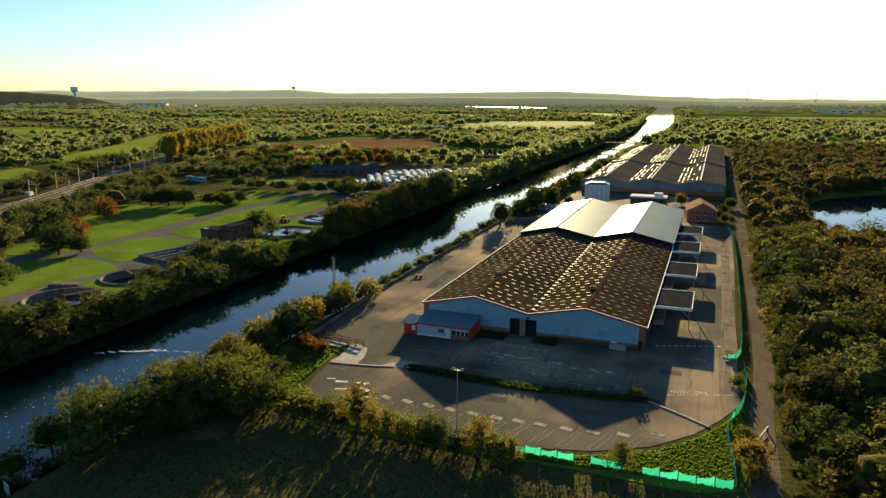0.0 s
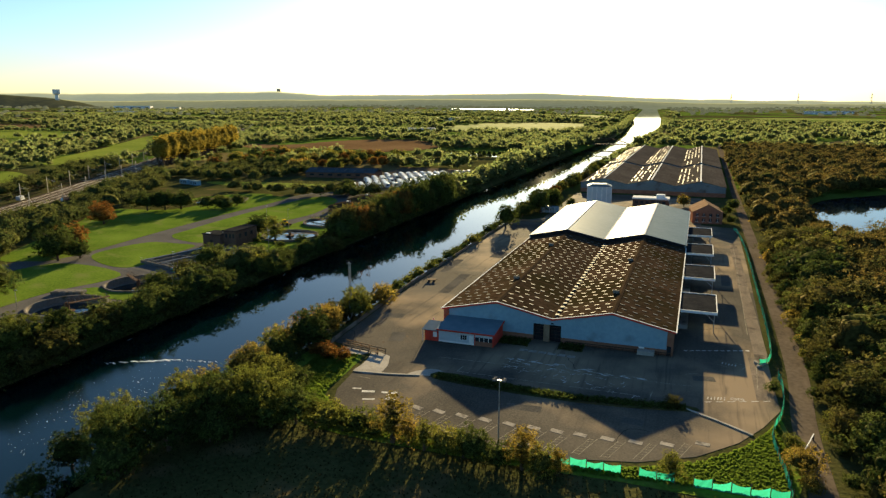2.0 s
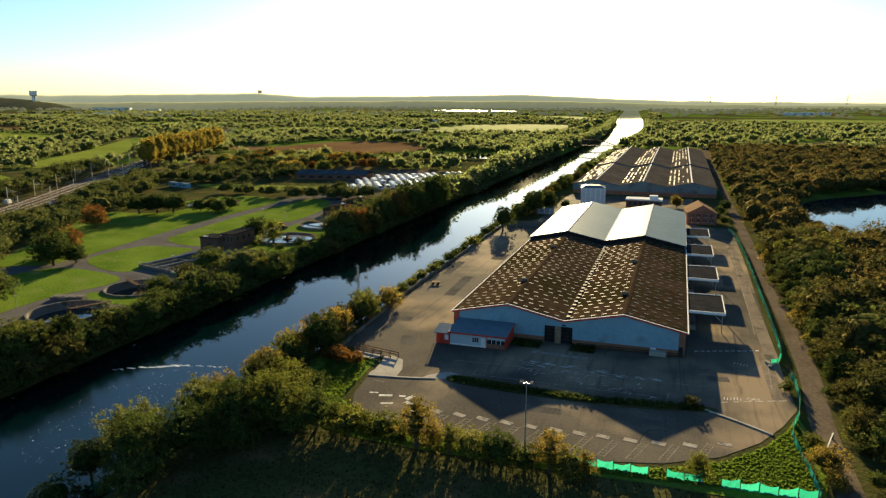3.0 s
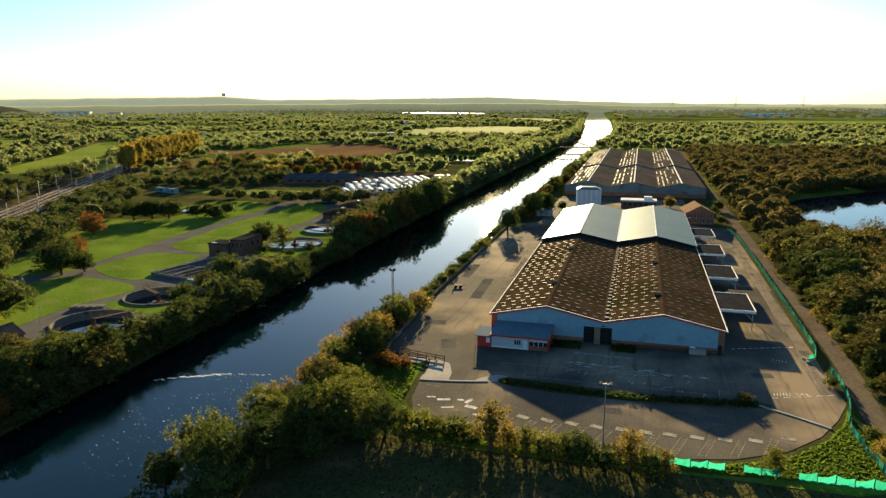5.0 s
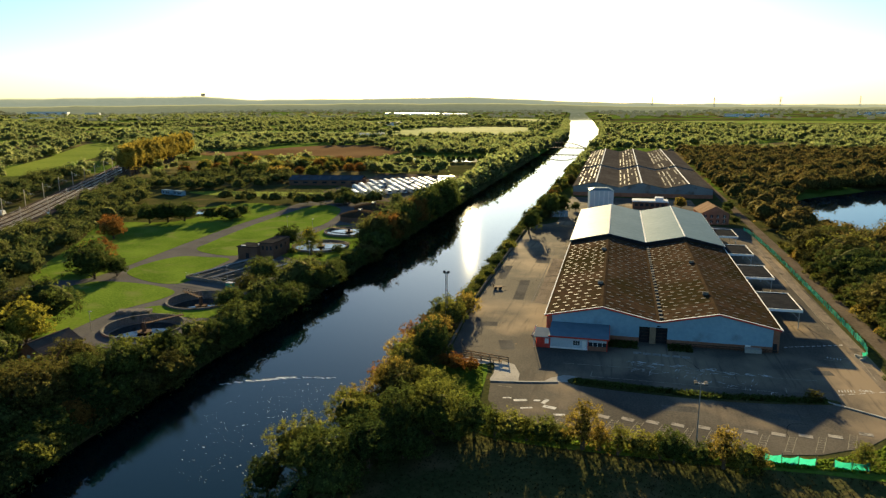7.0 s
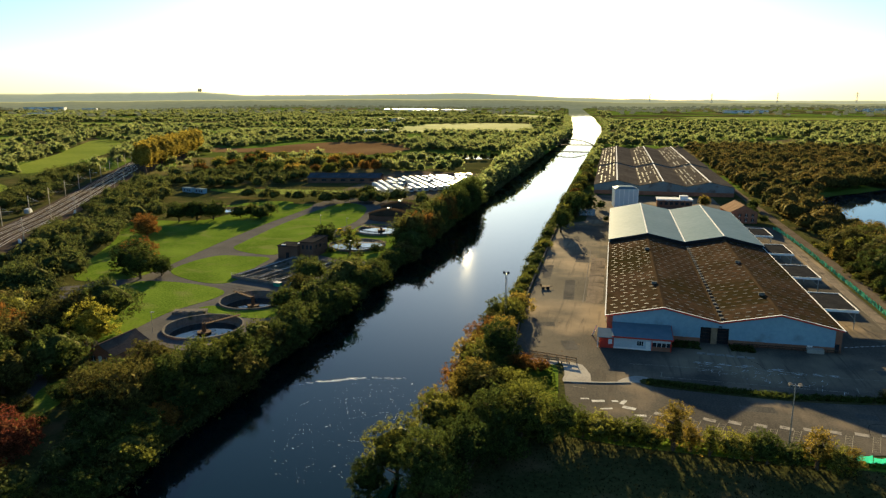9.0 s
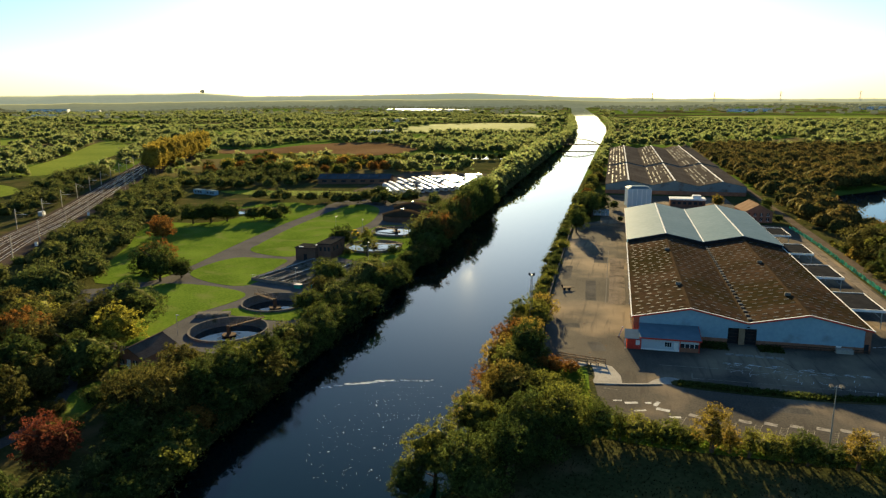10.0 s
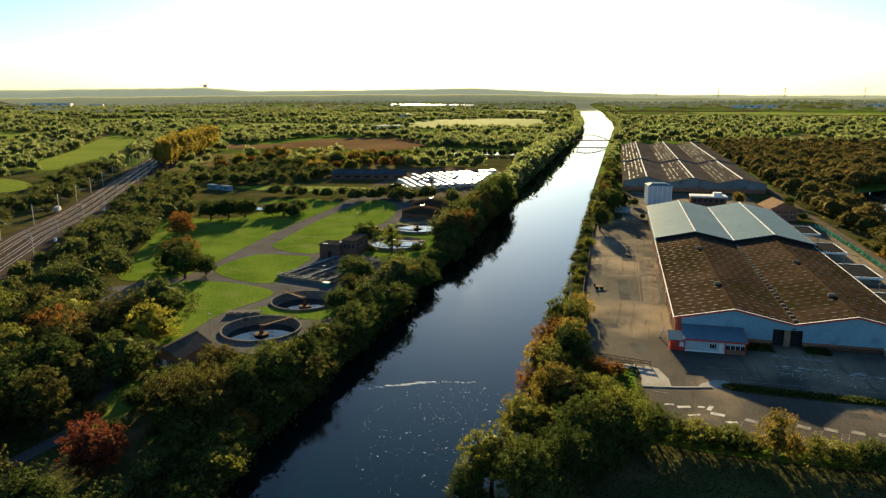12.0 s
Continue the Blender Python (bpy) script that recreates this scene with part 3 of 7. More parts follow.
me = bpy.data.meshes.new("ground")
me.from_pydata(verts, [], faces)
me.materials.append(M["ground"])
tagged(new("ground", me), "rough grass and woodland ground beside the canal", "ground", kind="structure")

canal_line = [(-75 + bend(y), y) for y in (-500, -200) + REACH]
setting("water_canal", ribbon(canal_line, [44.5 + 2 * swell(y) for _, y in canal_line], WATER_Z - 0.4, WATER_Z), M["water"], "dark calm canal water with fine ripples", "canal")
setting("water_pond", slab([(POND[0] + 1.03 * POND[2] * pond_edge(a) * math.cos(a), POND[1] + 1.03 * POND[3] * pond_edge(a) * math.sin(a)) for a in [2 * math.pi * i / 72 for i in range(72)]], POND_Z - 0.3, POND_Z), M["still"], "still bright pond among the trees", "pond")

# ---- yard ----
yard = [(-44.5, -15.5), (-33.5, -19.5), (-32.9, -29.0), (-31.8, -38.0), (-30.0, -42.5), (-25.5, -45.5), (-18, -47.6), (-6, -49.4), (10, -49.4), (22, -46.2), (30, -41.6), (36, -35.0), (40.0, -28.0),
        (43.2, -20.5), (43.0, -8), (43.2, 16), (44.0, 90), (44.0, 160), (30, 164), (30, 250), (-36, 250), (-36, 160), (-44, 149), (-47.0, 140), (-47.0, 60), (-46.5, 20)]
setting("pavement_yard", slab(yard, -0.25, 0.05), M["asphalt"], "worn grey asphalt yard with faded markings", "yard")
setting("road_track", ribbon(smooth([(46.0, -80), (46.0, -46), (46.3, -25), (48.0, 3), (48.2, 60), (47.8, 160), (47.6, 300), (48.0, 600), (50, 900)]), 3.8, -0.2, 0.04), M["track"], "narrow brown gravel track beside the fence", "track")

# ---- works lawns, paths and fields ----
def rounded(points, n=4):
    """A closed rounded outline through points."""
    p = [Vector(q) for q in points]
    out = []
    for i in range(len(p)):
        a, b, c, d = p[i - 1], p[i], p[(i + 1) % len(p)], p[(i + 2) % len(p)]
        for k in range(n):
            t = k / n
            out.append(tuple(0.5 * (2 * b + (c - a) * t + (2 * a - 5 * b + 4 * c - d) * t * t + (3 * b - a - 3 * c + d) * t ** 3)))
    area = sum(u[0] * v[1] - v[0] * u[1] for u, v in zip(out, out[1:] + out[:1]))
    return out if area > 0 else out[::-1]
apron = [(-176, -6), (-141, -34), (-128, -30), (-106, -26), (-105, 30), (-104, 60), (-104, 125), (-112, 160), (-130, 195), (-163, 205), (-178, 190), (-176, 120), (-177, 60)]
def sheet(outline, holes, z):
    """A flat sheet with round or other holes in it."""
    bm = bmesh.new()
    for loop in [outline] + holes:
        vs = [bm.verts.new((x, y, z)) for x, y in loop]
        for i in range(len(vs)):
            bm.edges.new((vs[i - 1], vs[i]))
    bmesh.ops.triangle_fill(bm, use_beauty=True, use_dissolve=False, edges=bm.edges[:], normal=(0, 0, 1))
    for f in bm.faces:
        if f.normal.z < 0:
            f.normal_flip()
    return bm
setting("pavement_works", sheet(rounded(apron), [ring(cx, cy, r - 0.2, 48) for cx, cy, r in SUNK], 0.03), M["path"], "dark tarmac paths of the treatment works", "path")
setting("road_works", ribbon(smooth([(-176, 10), (-200, -4), (-226, -14), (-250, -50)]), 5.0, -0.2, 0.02), M["path"], "dark tarmac lane into the works", "lane")
LAWNS = [
    [(-134, 15), (-145, 19.5), (-159, 20.5), (-167, 16), (-166, -2), (-141, -29.5), (-136.5, -27), (-137, -8), (-132.5, 7)],
    [(-162.5, 31), (-165, 43), (-161, 56.5), (-150, 58), (-141, 57), (-139.5, 45), (-137, 24.5), (-147, 22.5)],
    [(-162.3, 69.5), (-152, 63), (-142, 62.5), (-142, 71), (-135, 81), (-140, 108), (-138, 135), (-148, 176), (-166, 184), (-168, 125), (-164.5, 82)],
    [(-168.5, 28), (-172.5, 75), (-175, 117), (-178, 178), (-203, 164), (-208, 122), (-238, 112), (-216, 72), (-190, 20), (-176, 18)],
    [(-131, 71), (-106, 60), (-103.5, 95), (-104, 128), (-112, 150), (-117, 132), (-131, 128), (-132, 100)],
    [(-130, -4), (-110, -6), (-106, 8), (-106, 26), (-112, 26), (-112, 4), (-120, -1), (-129, 1)],
]
for i, pts in enumerate(LAWNS):
    setting(f"lawn_{i + 1}", slab(rounded(pts), -0.1, 0.075), M["lawn"], "bright mown grass between the works paths", "lawn")
FIELDS = [
    ("field", [(-453, 285), (-498, 385), (-543, 480), (-615, 590), (-690, 665), (-720, 670), (-640, 540), (-575, 440), (-520, 340), (-480, 283)], "bright green pasture strip beside the railway"),
    ("field", [(-385, 168), (-395, 200), (-440, 225), (-475, 215), (-440, 170)], "bright green paddock beside the railway"),
    ("field", [(-381, 545), (-350, 640), (-300, 690), (-340, 700), (-372, 655), (-410, 560)], "narrow green pasture strip"),
    ("stubble", [(-478, 560), (-420, 560), (-395, 660), (-330, 705), (-245, 600), (-262, 500), (-330, 520), (-430, 500)], "brown ploughed field between hedges"),
    ("field", [(-405, 1000), (-190, 1010), (-170, 1190), (-230, 1420), (-420, 1330)], "sunlit green pasture"),
    ("field", [(-760, 960), (-450, 980), (-430, 1080), (-700, 1100)], "sunlit green pasture"),
    ("stubble", [(-1420, 800), (-1120, 800), (-1150, 920), (-1450, 940)], "tawny harvested field"),
    ("field", [(-1100, 540), (-800, 560), (-840, 720), (-1150, 700)], "green pasture"),
    ("field", [(-3900, 3300), (-2700, 3500), (-2600, 3800), (-3600, 3900)], "pale far pasture"),
    ("field", [(-1500, 1500), (-1000, 1560), (-1050, 1680), (-1550, 1650)], "green pasture"),
    ("field", [(300, 560), (420, 540), (520, 600), (440, 680), (330, 650)], "grassy clearing in the woodland"),
    ("field", [(150, 420), (210, 410), (240, 450), (180, 470)], "grassy clearing in the woodland"),
    ("field", [(-1250, 1180), (-860, 1220), (-880, 1330), (-1290, 1290)], "green pasture"),
    ("field", [(-820, 1700), (-480, 1740), (-520, 1900), (-900, 1850)], "green pasture"),
    ("stubble", [(-1900, 1150), (-1500, 1200), (-1560, 1330), (-1980, 1290)], "tawny harvested field"),
    ("field", [(-2300, 1650), (-1800, 1720), (-1880, 1890), (-2400, 1830)], "pale far pasture"),
    ("field", [(700, 1500), (1100, 1450), (1180, 1600), (740, 1660)], "pale far pasture"),
    ("field", [(200, 1850), (600, 1800), (640, 1960), (220, 2020)], "pale far pasture"),
    ("field", [(-330, 1900), (-180, 1850), (-300, 2200), (-520, 2150)], "pale far pasture"),
]
for i, (k, pts, words) in enumerate(FIELDS):
    setting(f"field_{i + 1}", slab(rounded(pts), -3.0, 0.12 + 0.03 * (i % 4) + max(0.0, max(land(*q) for q in pts))), M[k], words, "field")
def inside(x, y, poly):
    c = False
    for (xa, ya), (xb, yb) in zip(poly, poly[1:] + poly[:1]):
        if (ya > y) != (yb > y) and x < (xb - xa) * (y - ya) / (yb - ya) + xa:
            c = not c
    return c
# verge of rank grass in front of the yard, and the dim paddock before it
setting("verge", slab(rounded([(-47, -20), (-40, -19), (-35, -21.5), (-33.8, -31), (-32.6, -41), (-26, -46.8), (-6, -50.6), (10, -50.6), (22, -47.6), (31, -42.6), (37, -35.5), (40.9, -28.4), (43, -24), (42.5, -50), (20, -52.5), (-6, -53.5), (-30, -52), (-43, -40)], 3), -0.2, 0.06), M["lawn"], "rank green grass verge round the yard", "verge")
# railway bed
RAIL = smooth([(-170, -130), (-205, -45), (-243, 28), (-265, 68), (-290, 122), (-355, 241), (-393, 310), (-434, 385), (-480, 470), (-538, 590), (-620, 740), (-740, 930)], 8)
setting("railway_bed", ribbon(RAIL, 22.0, -0.4, 0.35), M["ballast"], "brown stone ballast of a railway", "railway bed")
# skyline ridges, their haze painted as a faint emission
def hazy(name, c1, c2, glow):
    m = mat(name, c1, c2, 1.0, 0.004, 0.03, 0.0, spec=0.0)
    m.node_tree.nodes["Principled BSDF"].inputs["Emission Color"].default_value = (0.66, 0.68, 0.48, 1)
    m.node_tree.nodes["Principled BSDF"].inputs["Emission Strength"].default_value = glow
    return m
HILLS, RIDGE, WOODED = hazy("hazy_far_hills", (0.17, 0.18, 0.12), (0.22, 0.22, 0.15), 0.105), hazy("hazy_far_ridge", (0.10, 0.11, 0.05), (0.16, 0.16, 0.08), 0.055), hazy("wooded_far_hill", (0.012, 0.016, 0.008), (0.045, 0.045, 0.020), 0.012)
def ridge(dist_, heights, seed, name, label, haze):
    """A far skyline of hills with a wooded rim; heights: (azimuth in degrees, metres)."""
    bm = bmesh.new()
    rows = []
    az = [h[0] for h in heights]; hh = [h[1] for h in heights]
    n = 420
    for i in range(n + 1):
        a = az[0] + (az[-1] - az[0]) * i / n
        z = float(np.interp(a, az, hh)) + 6 * noise.noise((a * 0.35, seed, 0)) + 2.0 * noise.noise((a * 1.6, seed, 1))
        s, c = math.sin(radians(a)), math.cos(radians(a))
        rim = 1.8 * max(0.0, noise.noise((a * 9, seed, 2))) + 0.8 * noise.noise((a * 31, seed, 3))
        rows.append([bm.verts.new((s * d_, c * d_ - 140, zz)) for d_, zz in ((dist_ - 420, -5), (dist_ - 280, z * 0.45), (dist_ - 120, z * 0.9), (dist_, z + rim), (dist_ + 30, -5))])
    for p, q in zip(rows, rows[1:]):
        for k in range(4):
            bm.faces.new((p[k], q[k], q[k + 1], p[k + 1])).smooth = True
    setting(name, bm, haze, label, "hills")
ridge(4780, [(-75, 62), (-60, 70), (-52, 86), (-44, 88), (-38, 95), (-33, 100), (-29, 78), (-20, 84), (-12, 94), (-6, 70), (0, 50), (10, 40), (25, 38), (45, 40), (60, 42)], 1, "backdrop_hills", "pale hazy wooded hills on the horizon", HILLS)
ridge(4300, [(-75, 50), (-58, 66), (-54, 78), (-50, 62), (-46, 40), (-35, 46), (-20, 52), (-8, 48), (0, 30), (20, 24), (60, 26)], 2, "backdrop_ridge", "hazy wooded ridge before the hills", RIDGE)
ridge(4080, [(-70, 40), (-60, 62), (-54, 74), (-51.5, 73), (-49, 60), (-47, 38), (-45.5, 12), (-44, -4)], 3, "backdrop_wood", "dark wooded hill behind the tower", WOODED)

# ---- main warehouse ----
EAVE, RIDGE, HALF, BAY = 5.3, 7.95, 25.0, 12.5
def roof_z(x, eave=EAVE, ridge=RIDGE):
    return eave + (ridge - eave) * (1 - abs((abs(x) - BAY) / BAY))
wh = thing("warehouse", "long twin-gabled warehouse with brown sheet roof and pale blue front", "warehouse")
def gable_wall(y0, y1, z0, xs_z):
    bm = bmesh.new()
    for (xa, za), (xb, zb) in zip(xs_z, xs_z[1:]):
        hexa(bm, [(xa, y0, z0), (xb, y0, z0), (xb, y1, z0), (xa, y1, z0), (xa, y0, za), (xb, y0, zb), (xb, y1, zb), (xa, y1, za)])
    return bm
part("front_wall", gable_wall(0.25, 0.5, 1.3, [(-HALF + 1.3, roof_z(-HALF + 1.3) - 0.1), (-BAY, RIDGE - 0.1), (-4.2, roof_z(-4.2) - 0.1)]), M["clad"], wh, "pale blue metal cladding")
part("front_wall", gable_wall(0.25, 0.5, 1.3, [(1.9, roof_z(1.9) - 0.1), (BAY, RIDGE - 0.1), (HALF - 1.3, roof_z(HALF - 1.3) - 0.1)]), M["clad"], wh, "pale blue metal cladding")
part("front_wall", gable_wall(0.25, 0.5, 3.9, [(-4.2, roof_z(-4.2) - 0.1), (0, EAVE - 0.1), (1.9, roof_z(1.9) - 0.1)]), M["clad"], wh, "pale blue metal cladding")
part("plinth", box(-HALF + 1.3, -4.2, 0.2, 0.5, 0, 1.3), M["brick"], wh, "low red brick plinth")
part("plinth", box(1.9, HALF - 1.3, 0.2, 0.5, 0, 1.3), M["brick"], wh, "low red brick plinth")
part("pier", box(-1.9, -0.6, 0.15, 0.5, 0, 3.9), M["tile_brown"], wh, "brown brick pier between doors")
for xa in (-HALF, HALF - 1.3):
    part("corner_pier", box(xa, xa + 1.3, 0.15, 1.2, 0, EAVE - 0.15), M["brick"], wh, "red brick corner pier")
for xa, xb in ((-4.2, -1.9), (-0.6, 1.9)):
    d = part("loading_door", box(xa + 0.05, xb - 0.05, 0.9, 1.0, 0, 3.9), M["dark"], wh, "dark recessed loading door")
    bm = bmesh.new()
    for z in (0.8, 1.6, 2.4, 3.2):
        box(xa + 0.1, xb - 0.1, 0.86, 0.9, z, z + 0.05, bm)
    part("rib", bm, M["rust"], d)
for s in (-1, 1):
    part("side_wall", box(min(s * HALF, s * (HALF - 0.3)), max(s * HALF, s * (HALF - 0.3)), 1.2, 159, 0, EAVE - 0.12), M["brick_dark"], wh, "brown brick side wall")
part("back_wall", gable_wall(158.6, 158.9, 0, [(-24.7, 6.2), (-BAY, 9.0), (0, 6.5), (BAY, 9.0), (24.7, 6.2)]), M["brick_dark"], wh)
def slope(xa, za, xb, zb, y0, y1, th=0.12, bm=None):
    return hexa(bm or bmesh.new(), [(xa, y0, za - th), (xb, y0, zb - th), (xb, y1, zb - th), (xa, y1, za - th), (xa, y0, za), (xb, y0, zb), (xb, y1, zb), (xa, y1, za)])
roofs = []
for xa, xb in ((-HALF - 0.35, -BAY), (-BAY, 0), (0, BAY), (BAY, HALF + 0.35)):
    za, zb = roof_z(xa), roof_z(xb)
    roofs.append(part("roof_slope", slope(xa, za, xb, zb, 0, 87), M["cement"], wh, "mossy brown corrugated cement sheeting"))
for x in (-BAY, BAY):
    bm = bmesh.new()
    slope(x - 0.55, RIDGE - 0.05, x, RIDGE + 0.1, -0.02, 87, 0.06, bm); slope(x, RIDGE + 0.1, x + 0.55, RIDGE - 0.05, -0.02, 87, 0.06, bm)
    part("ridge_cap", bm, M["cement_dark"], wh)
part("valley_gutter", box(-0.35, 0.35, 0, 87, EAVE + 0.0, EAVE + 0.1), M["cement_dark"], wh)
# red and white verge along the front gables, gutters along the eaves
line = [(-HALF - 0.35, roof_z(-HALF - 0.35)), (-BAY, RIDGE), (0, EAVE), (BAY, RIDGE), (HALF + 0.35, roof_z(HALF + 0.35))]
for (xa, za), (xb, zb) in zip(line, line[1:]):
    part("verge_board", slope(xa, za + 0.03, xb, zb + 0.03, -0.14, 0.0, 0.34), M["red"], wh, "red verge board")
    part("verge_flashing", slope(xa, za + 0.1, xb, zb + 0.1, -0.1, 0.22, 0.06), M["trim"], wh, "white metal flashing")
for s in (-1, 1):
    x = s * (HALF + 0.45)
    part("gutter", box(x - 0.12, x + 0.12, -0.1, 87, EAVE - 0.22, EAVE - 0.02), M["trim"], wh, "white eaves gutter")
    part("gutter", box(x - 0.12, x + 0.12, 87, 159, EAVE + 0.75, EAVE + 0.95), M["trim"], wh, "white eaves gutter")
# pale raised roof over the rear half
E2, R2, V2 = 6.35, 9.14, 6.58
for xa, za, xb, zb in ((-HALF - 0.4, E2, -BAY, R2), (-BAY, R2, 0, V2), (0, V2, BAY, R2), (BAY, R2, HALF + 0.4, E2)):
    part("pale_roof_slope", slope(xa, za, xb, zb, 86.6, 159.3), M["white_roof"], wh, "pale blue-grey metal roof sheeting")
part("step_wall", gable_wall(87.0, 87.2, 5.0, [(-HALF, E2 - 0.15), (-BAY, R2 - 0.13), (0, V2 - 0.13), (BAY, R2 - 0.13), (HALF, E2 - 0.15)]), M["dark"], wh, "dark step between the roofs")
for x, z in ((-BAY, R2), (0, V2), (BAY, R2)):
    part("pale_ridge", box(x - 0.22, x + 0.22, 86.5, 159.4, z - 0.02, z + 0.1), M["trim"], wh, "white ridge flashing")
for s in (-1, 1):
    part("clad_side", box(min(s * 25.02, s * 25.2), max(s * 25.02, s * 25.2), 87, 159, 3.4, E2 - 0.12), M["clad"], wh)
# low box vents on the ridges
for x, y in ((-13.3, 22), (-13.3, 65), (11.6, 17), (11.6, 52)):
    bm = box(x - 0.9, x + 0.5, y - 0.35, y + 0.35, 7.75, 8.45)
    part("roof_vent", bm, M["concrete_dark"], wh, "small grey roof vent")

# annexe at the front corner
an = thing("annexe", "low white office annexe with red trim at the warehouse corner", "annexe", (-23.4, -7.6, 0.05))
AW, AD = 12.4, 7.6
part("wall", box(0, 0.2, 0, AD, 0, 2.75), M["white_clad"], an)
part("wall", box(AW - 0.2, AW, 0, AD, 0, 2.75), M["red"], an, "red brick side wall")
part("wall", box(0.2, 8.3, 0, 0.2, 0.35, 2.75), M["white_clad"], an)
part("wall", box(8.3, AW - 0.2, 0, 0.2, 0, 1.0), M["brick"], an)
part("wall", box(8.3, AW - 0.2, 0.02, 0.2, 1.9, 2.75), M["white_clad"], an)
part("plinth", box(-0.03, 8.3, -0.03, 0.2, 0, 0.35), M["trim"], an)
part("window", box(8.4, AW - 0.3, 0.05, 0.12, 1.0, 1.9), M["glass"], an)
for x in (9.3, 10.3, 11.3):
    part("mullion", box(x - 0.05, x + 0.05, 0.0, 0.05, 1.0, 1.9), M["trim"], an)
wnd = part("window", box(5.0, 6.5, -0.02, 0.02, 1.0, 2.0), M["glass"], an, "dark window with white bars")
for x in (5.0, 5.5, 6.0, 6.45):
    part("bar", box(x, x + 0.06, -0.05, -0.02, 1.0, 2.0), M["trim"], wnd)
part("door", box(7.0, 7.9, -0.02, 0.02, 0.05, 2.1), M["trim"], an)
part("roof", hexa(bmesh.new(), [(-0.4, -0.4, 2.75), (AW + 0.3, -0.4, 2.75), (AW + 0.3, AD, 3.6), (-0.4, AD, 3.6), (-0.4, -0.4, 2.9), (AW + 0.3, -0.4, 2.9), (AW + 0.3, AD, 3.75), (-0.4, AD, 3.75)]), M["white_roof"], an, "pale ribbed roof sheet")
part("fascia", box(-0.45, AW + 0.35, -0.5, -0.4, 2.6, 2.92), M["red"], an, "red fascia")
part("fascia", hexa(bmesh.new(), [(AW + 0.3, -0.5, 2.6), (AW + 0.4, -0.5, 2.6), (AW + 0.4, AD, 3.45), (AW + 0.3, AD, 3.45), (AW + 0.3, -0.5, 2.92), (AW + 0.4, -0.5, 2.92), (AW + 0.4, AD, 3.77), (AW + 0.3, AD, 3.77)]), M["red"], an, "red fascia")
for x in (-0.05, 8.25, AW - 0.1):
    part("corner_post", box(x - 0.08, x + 0.1, -0.08, 0.02, 0, 2.62), M["red"], an, "red post")
# red entrance lobby on its flank
lo = thing("entrance_lobby", "small red entrance lobby with a pale sloping roof", "lobby", (-26.7, -8.4, 0.05))
part("wall", box(0.2, 3.2, 0.6, 4.2, 0, 2.5), M["red"], lo)
part("door", box(1.0, 1.95, 0.55, 0.6, 0.05, 2.1), M["red"], lo)
part("window", box(2.15, 3.0, 0.54, 0.6, 1.0, 2.1), M["trim"], lo)
part("roof", hexa(bmesh.new(), [(-0.3, 0, 2.5), (3.25, 0, 2.5), (3.25, 4.6, 3.2), (-0.3, 4.6, 3.2), (-0.3, 0, 2.62), (3.25, 0, 2.62), (3.25, 4.6, 3.32), (-0.3, 4.6, 3.32)]), M["white_roof"], lo)
for y in (0.2, 4.3):
    part("post", box(-0.2, -0.1, y, y + 0.1, 0, 2.5), M["trim"], lo)

# loading canopies on the far flank
def canopy():
    c = thing("loading_canopy", "flat dark loading canopy with white edge on steel posts", "canopy", (25.3, 18.4, 0), group="canopies along the warehouse")
    # deck colour is near black to paint in the shadow lying on it
    part("deck", box(0.0, 8.1, 0, 15.4, 4.62, 4.84), M["felt"], c, "deck painted dark for the shadow on it")
    for a in (box(-0.05, 8.3, -0.2, 0, 4.35, 5.0), box(-0.05, 8.3, 15.4, 15.6, 4.35, 5.0), box(8.1, 8.3, 0, 15.4, 4.35, 5.0)):
        part("fascia", a, M["trim"], c, "white fascia")
    for y in (0.4, 15.0):
        part("post", box(7.6, 7.8, y - 0.1, y + 0.1, 0, 4.62), M["steel"], c)
        part("brace", bar((7.7, y, 2.6), (5.6, y, 4.6), 0.12), M["steel"], c)
    part("dock", box(0, 2.2, 1, 14.4, 0, 1.1), M["concrete"], c, "raised concrete loading dock")
    return c
cp = canopy()
for y in (50.2, 82.0, 113.6):
    copy_thing(cp, pose(25.3, y, 0))

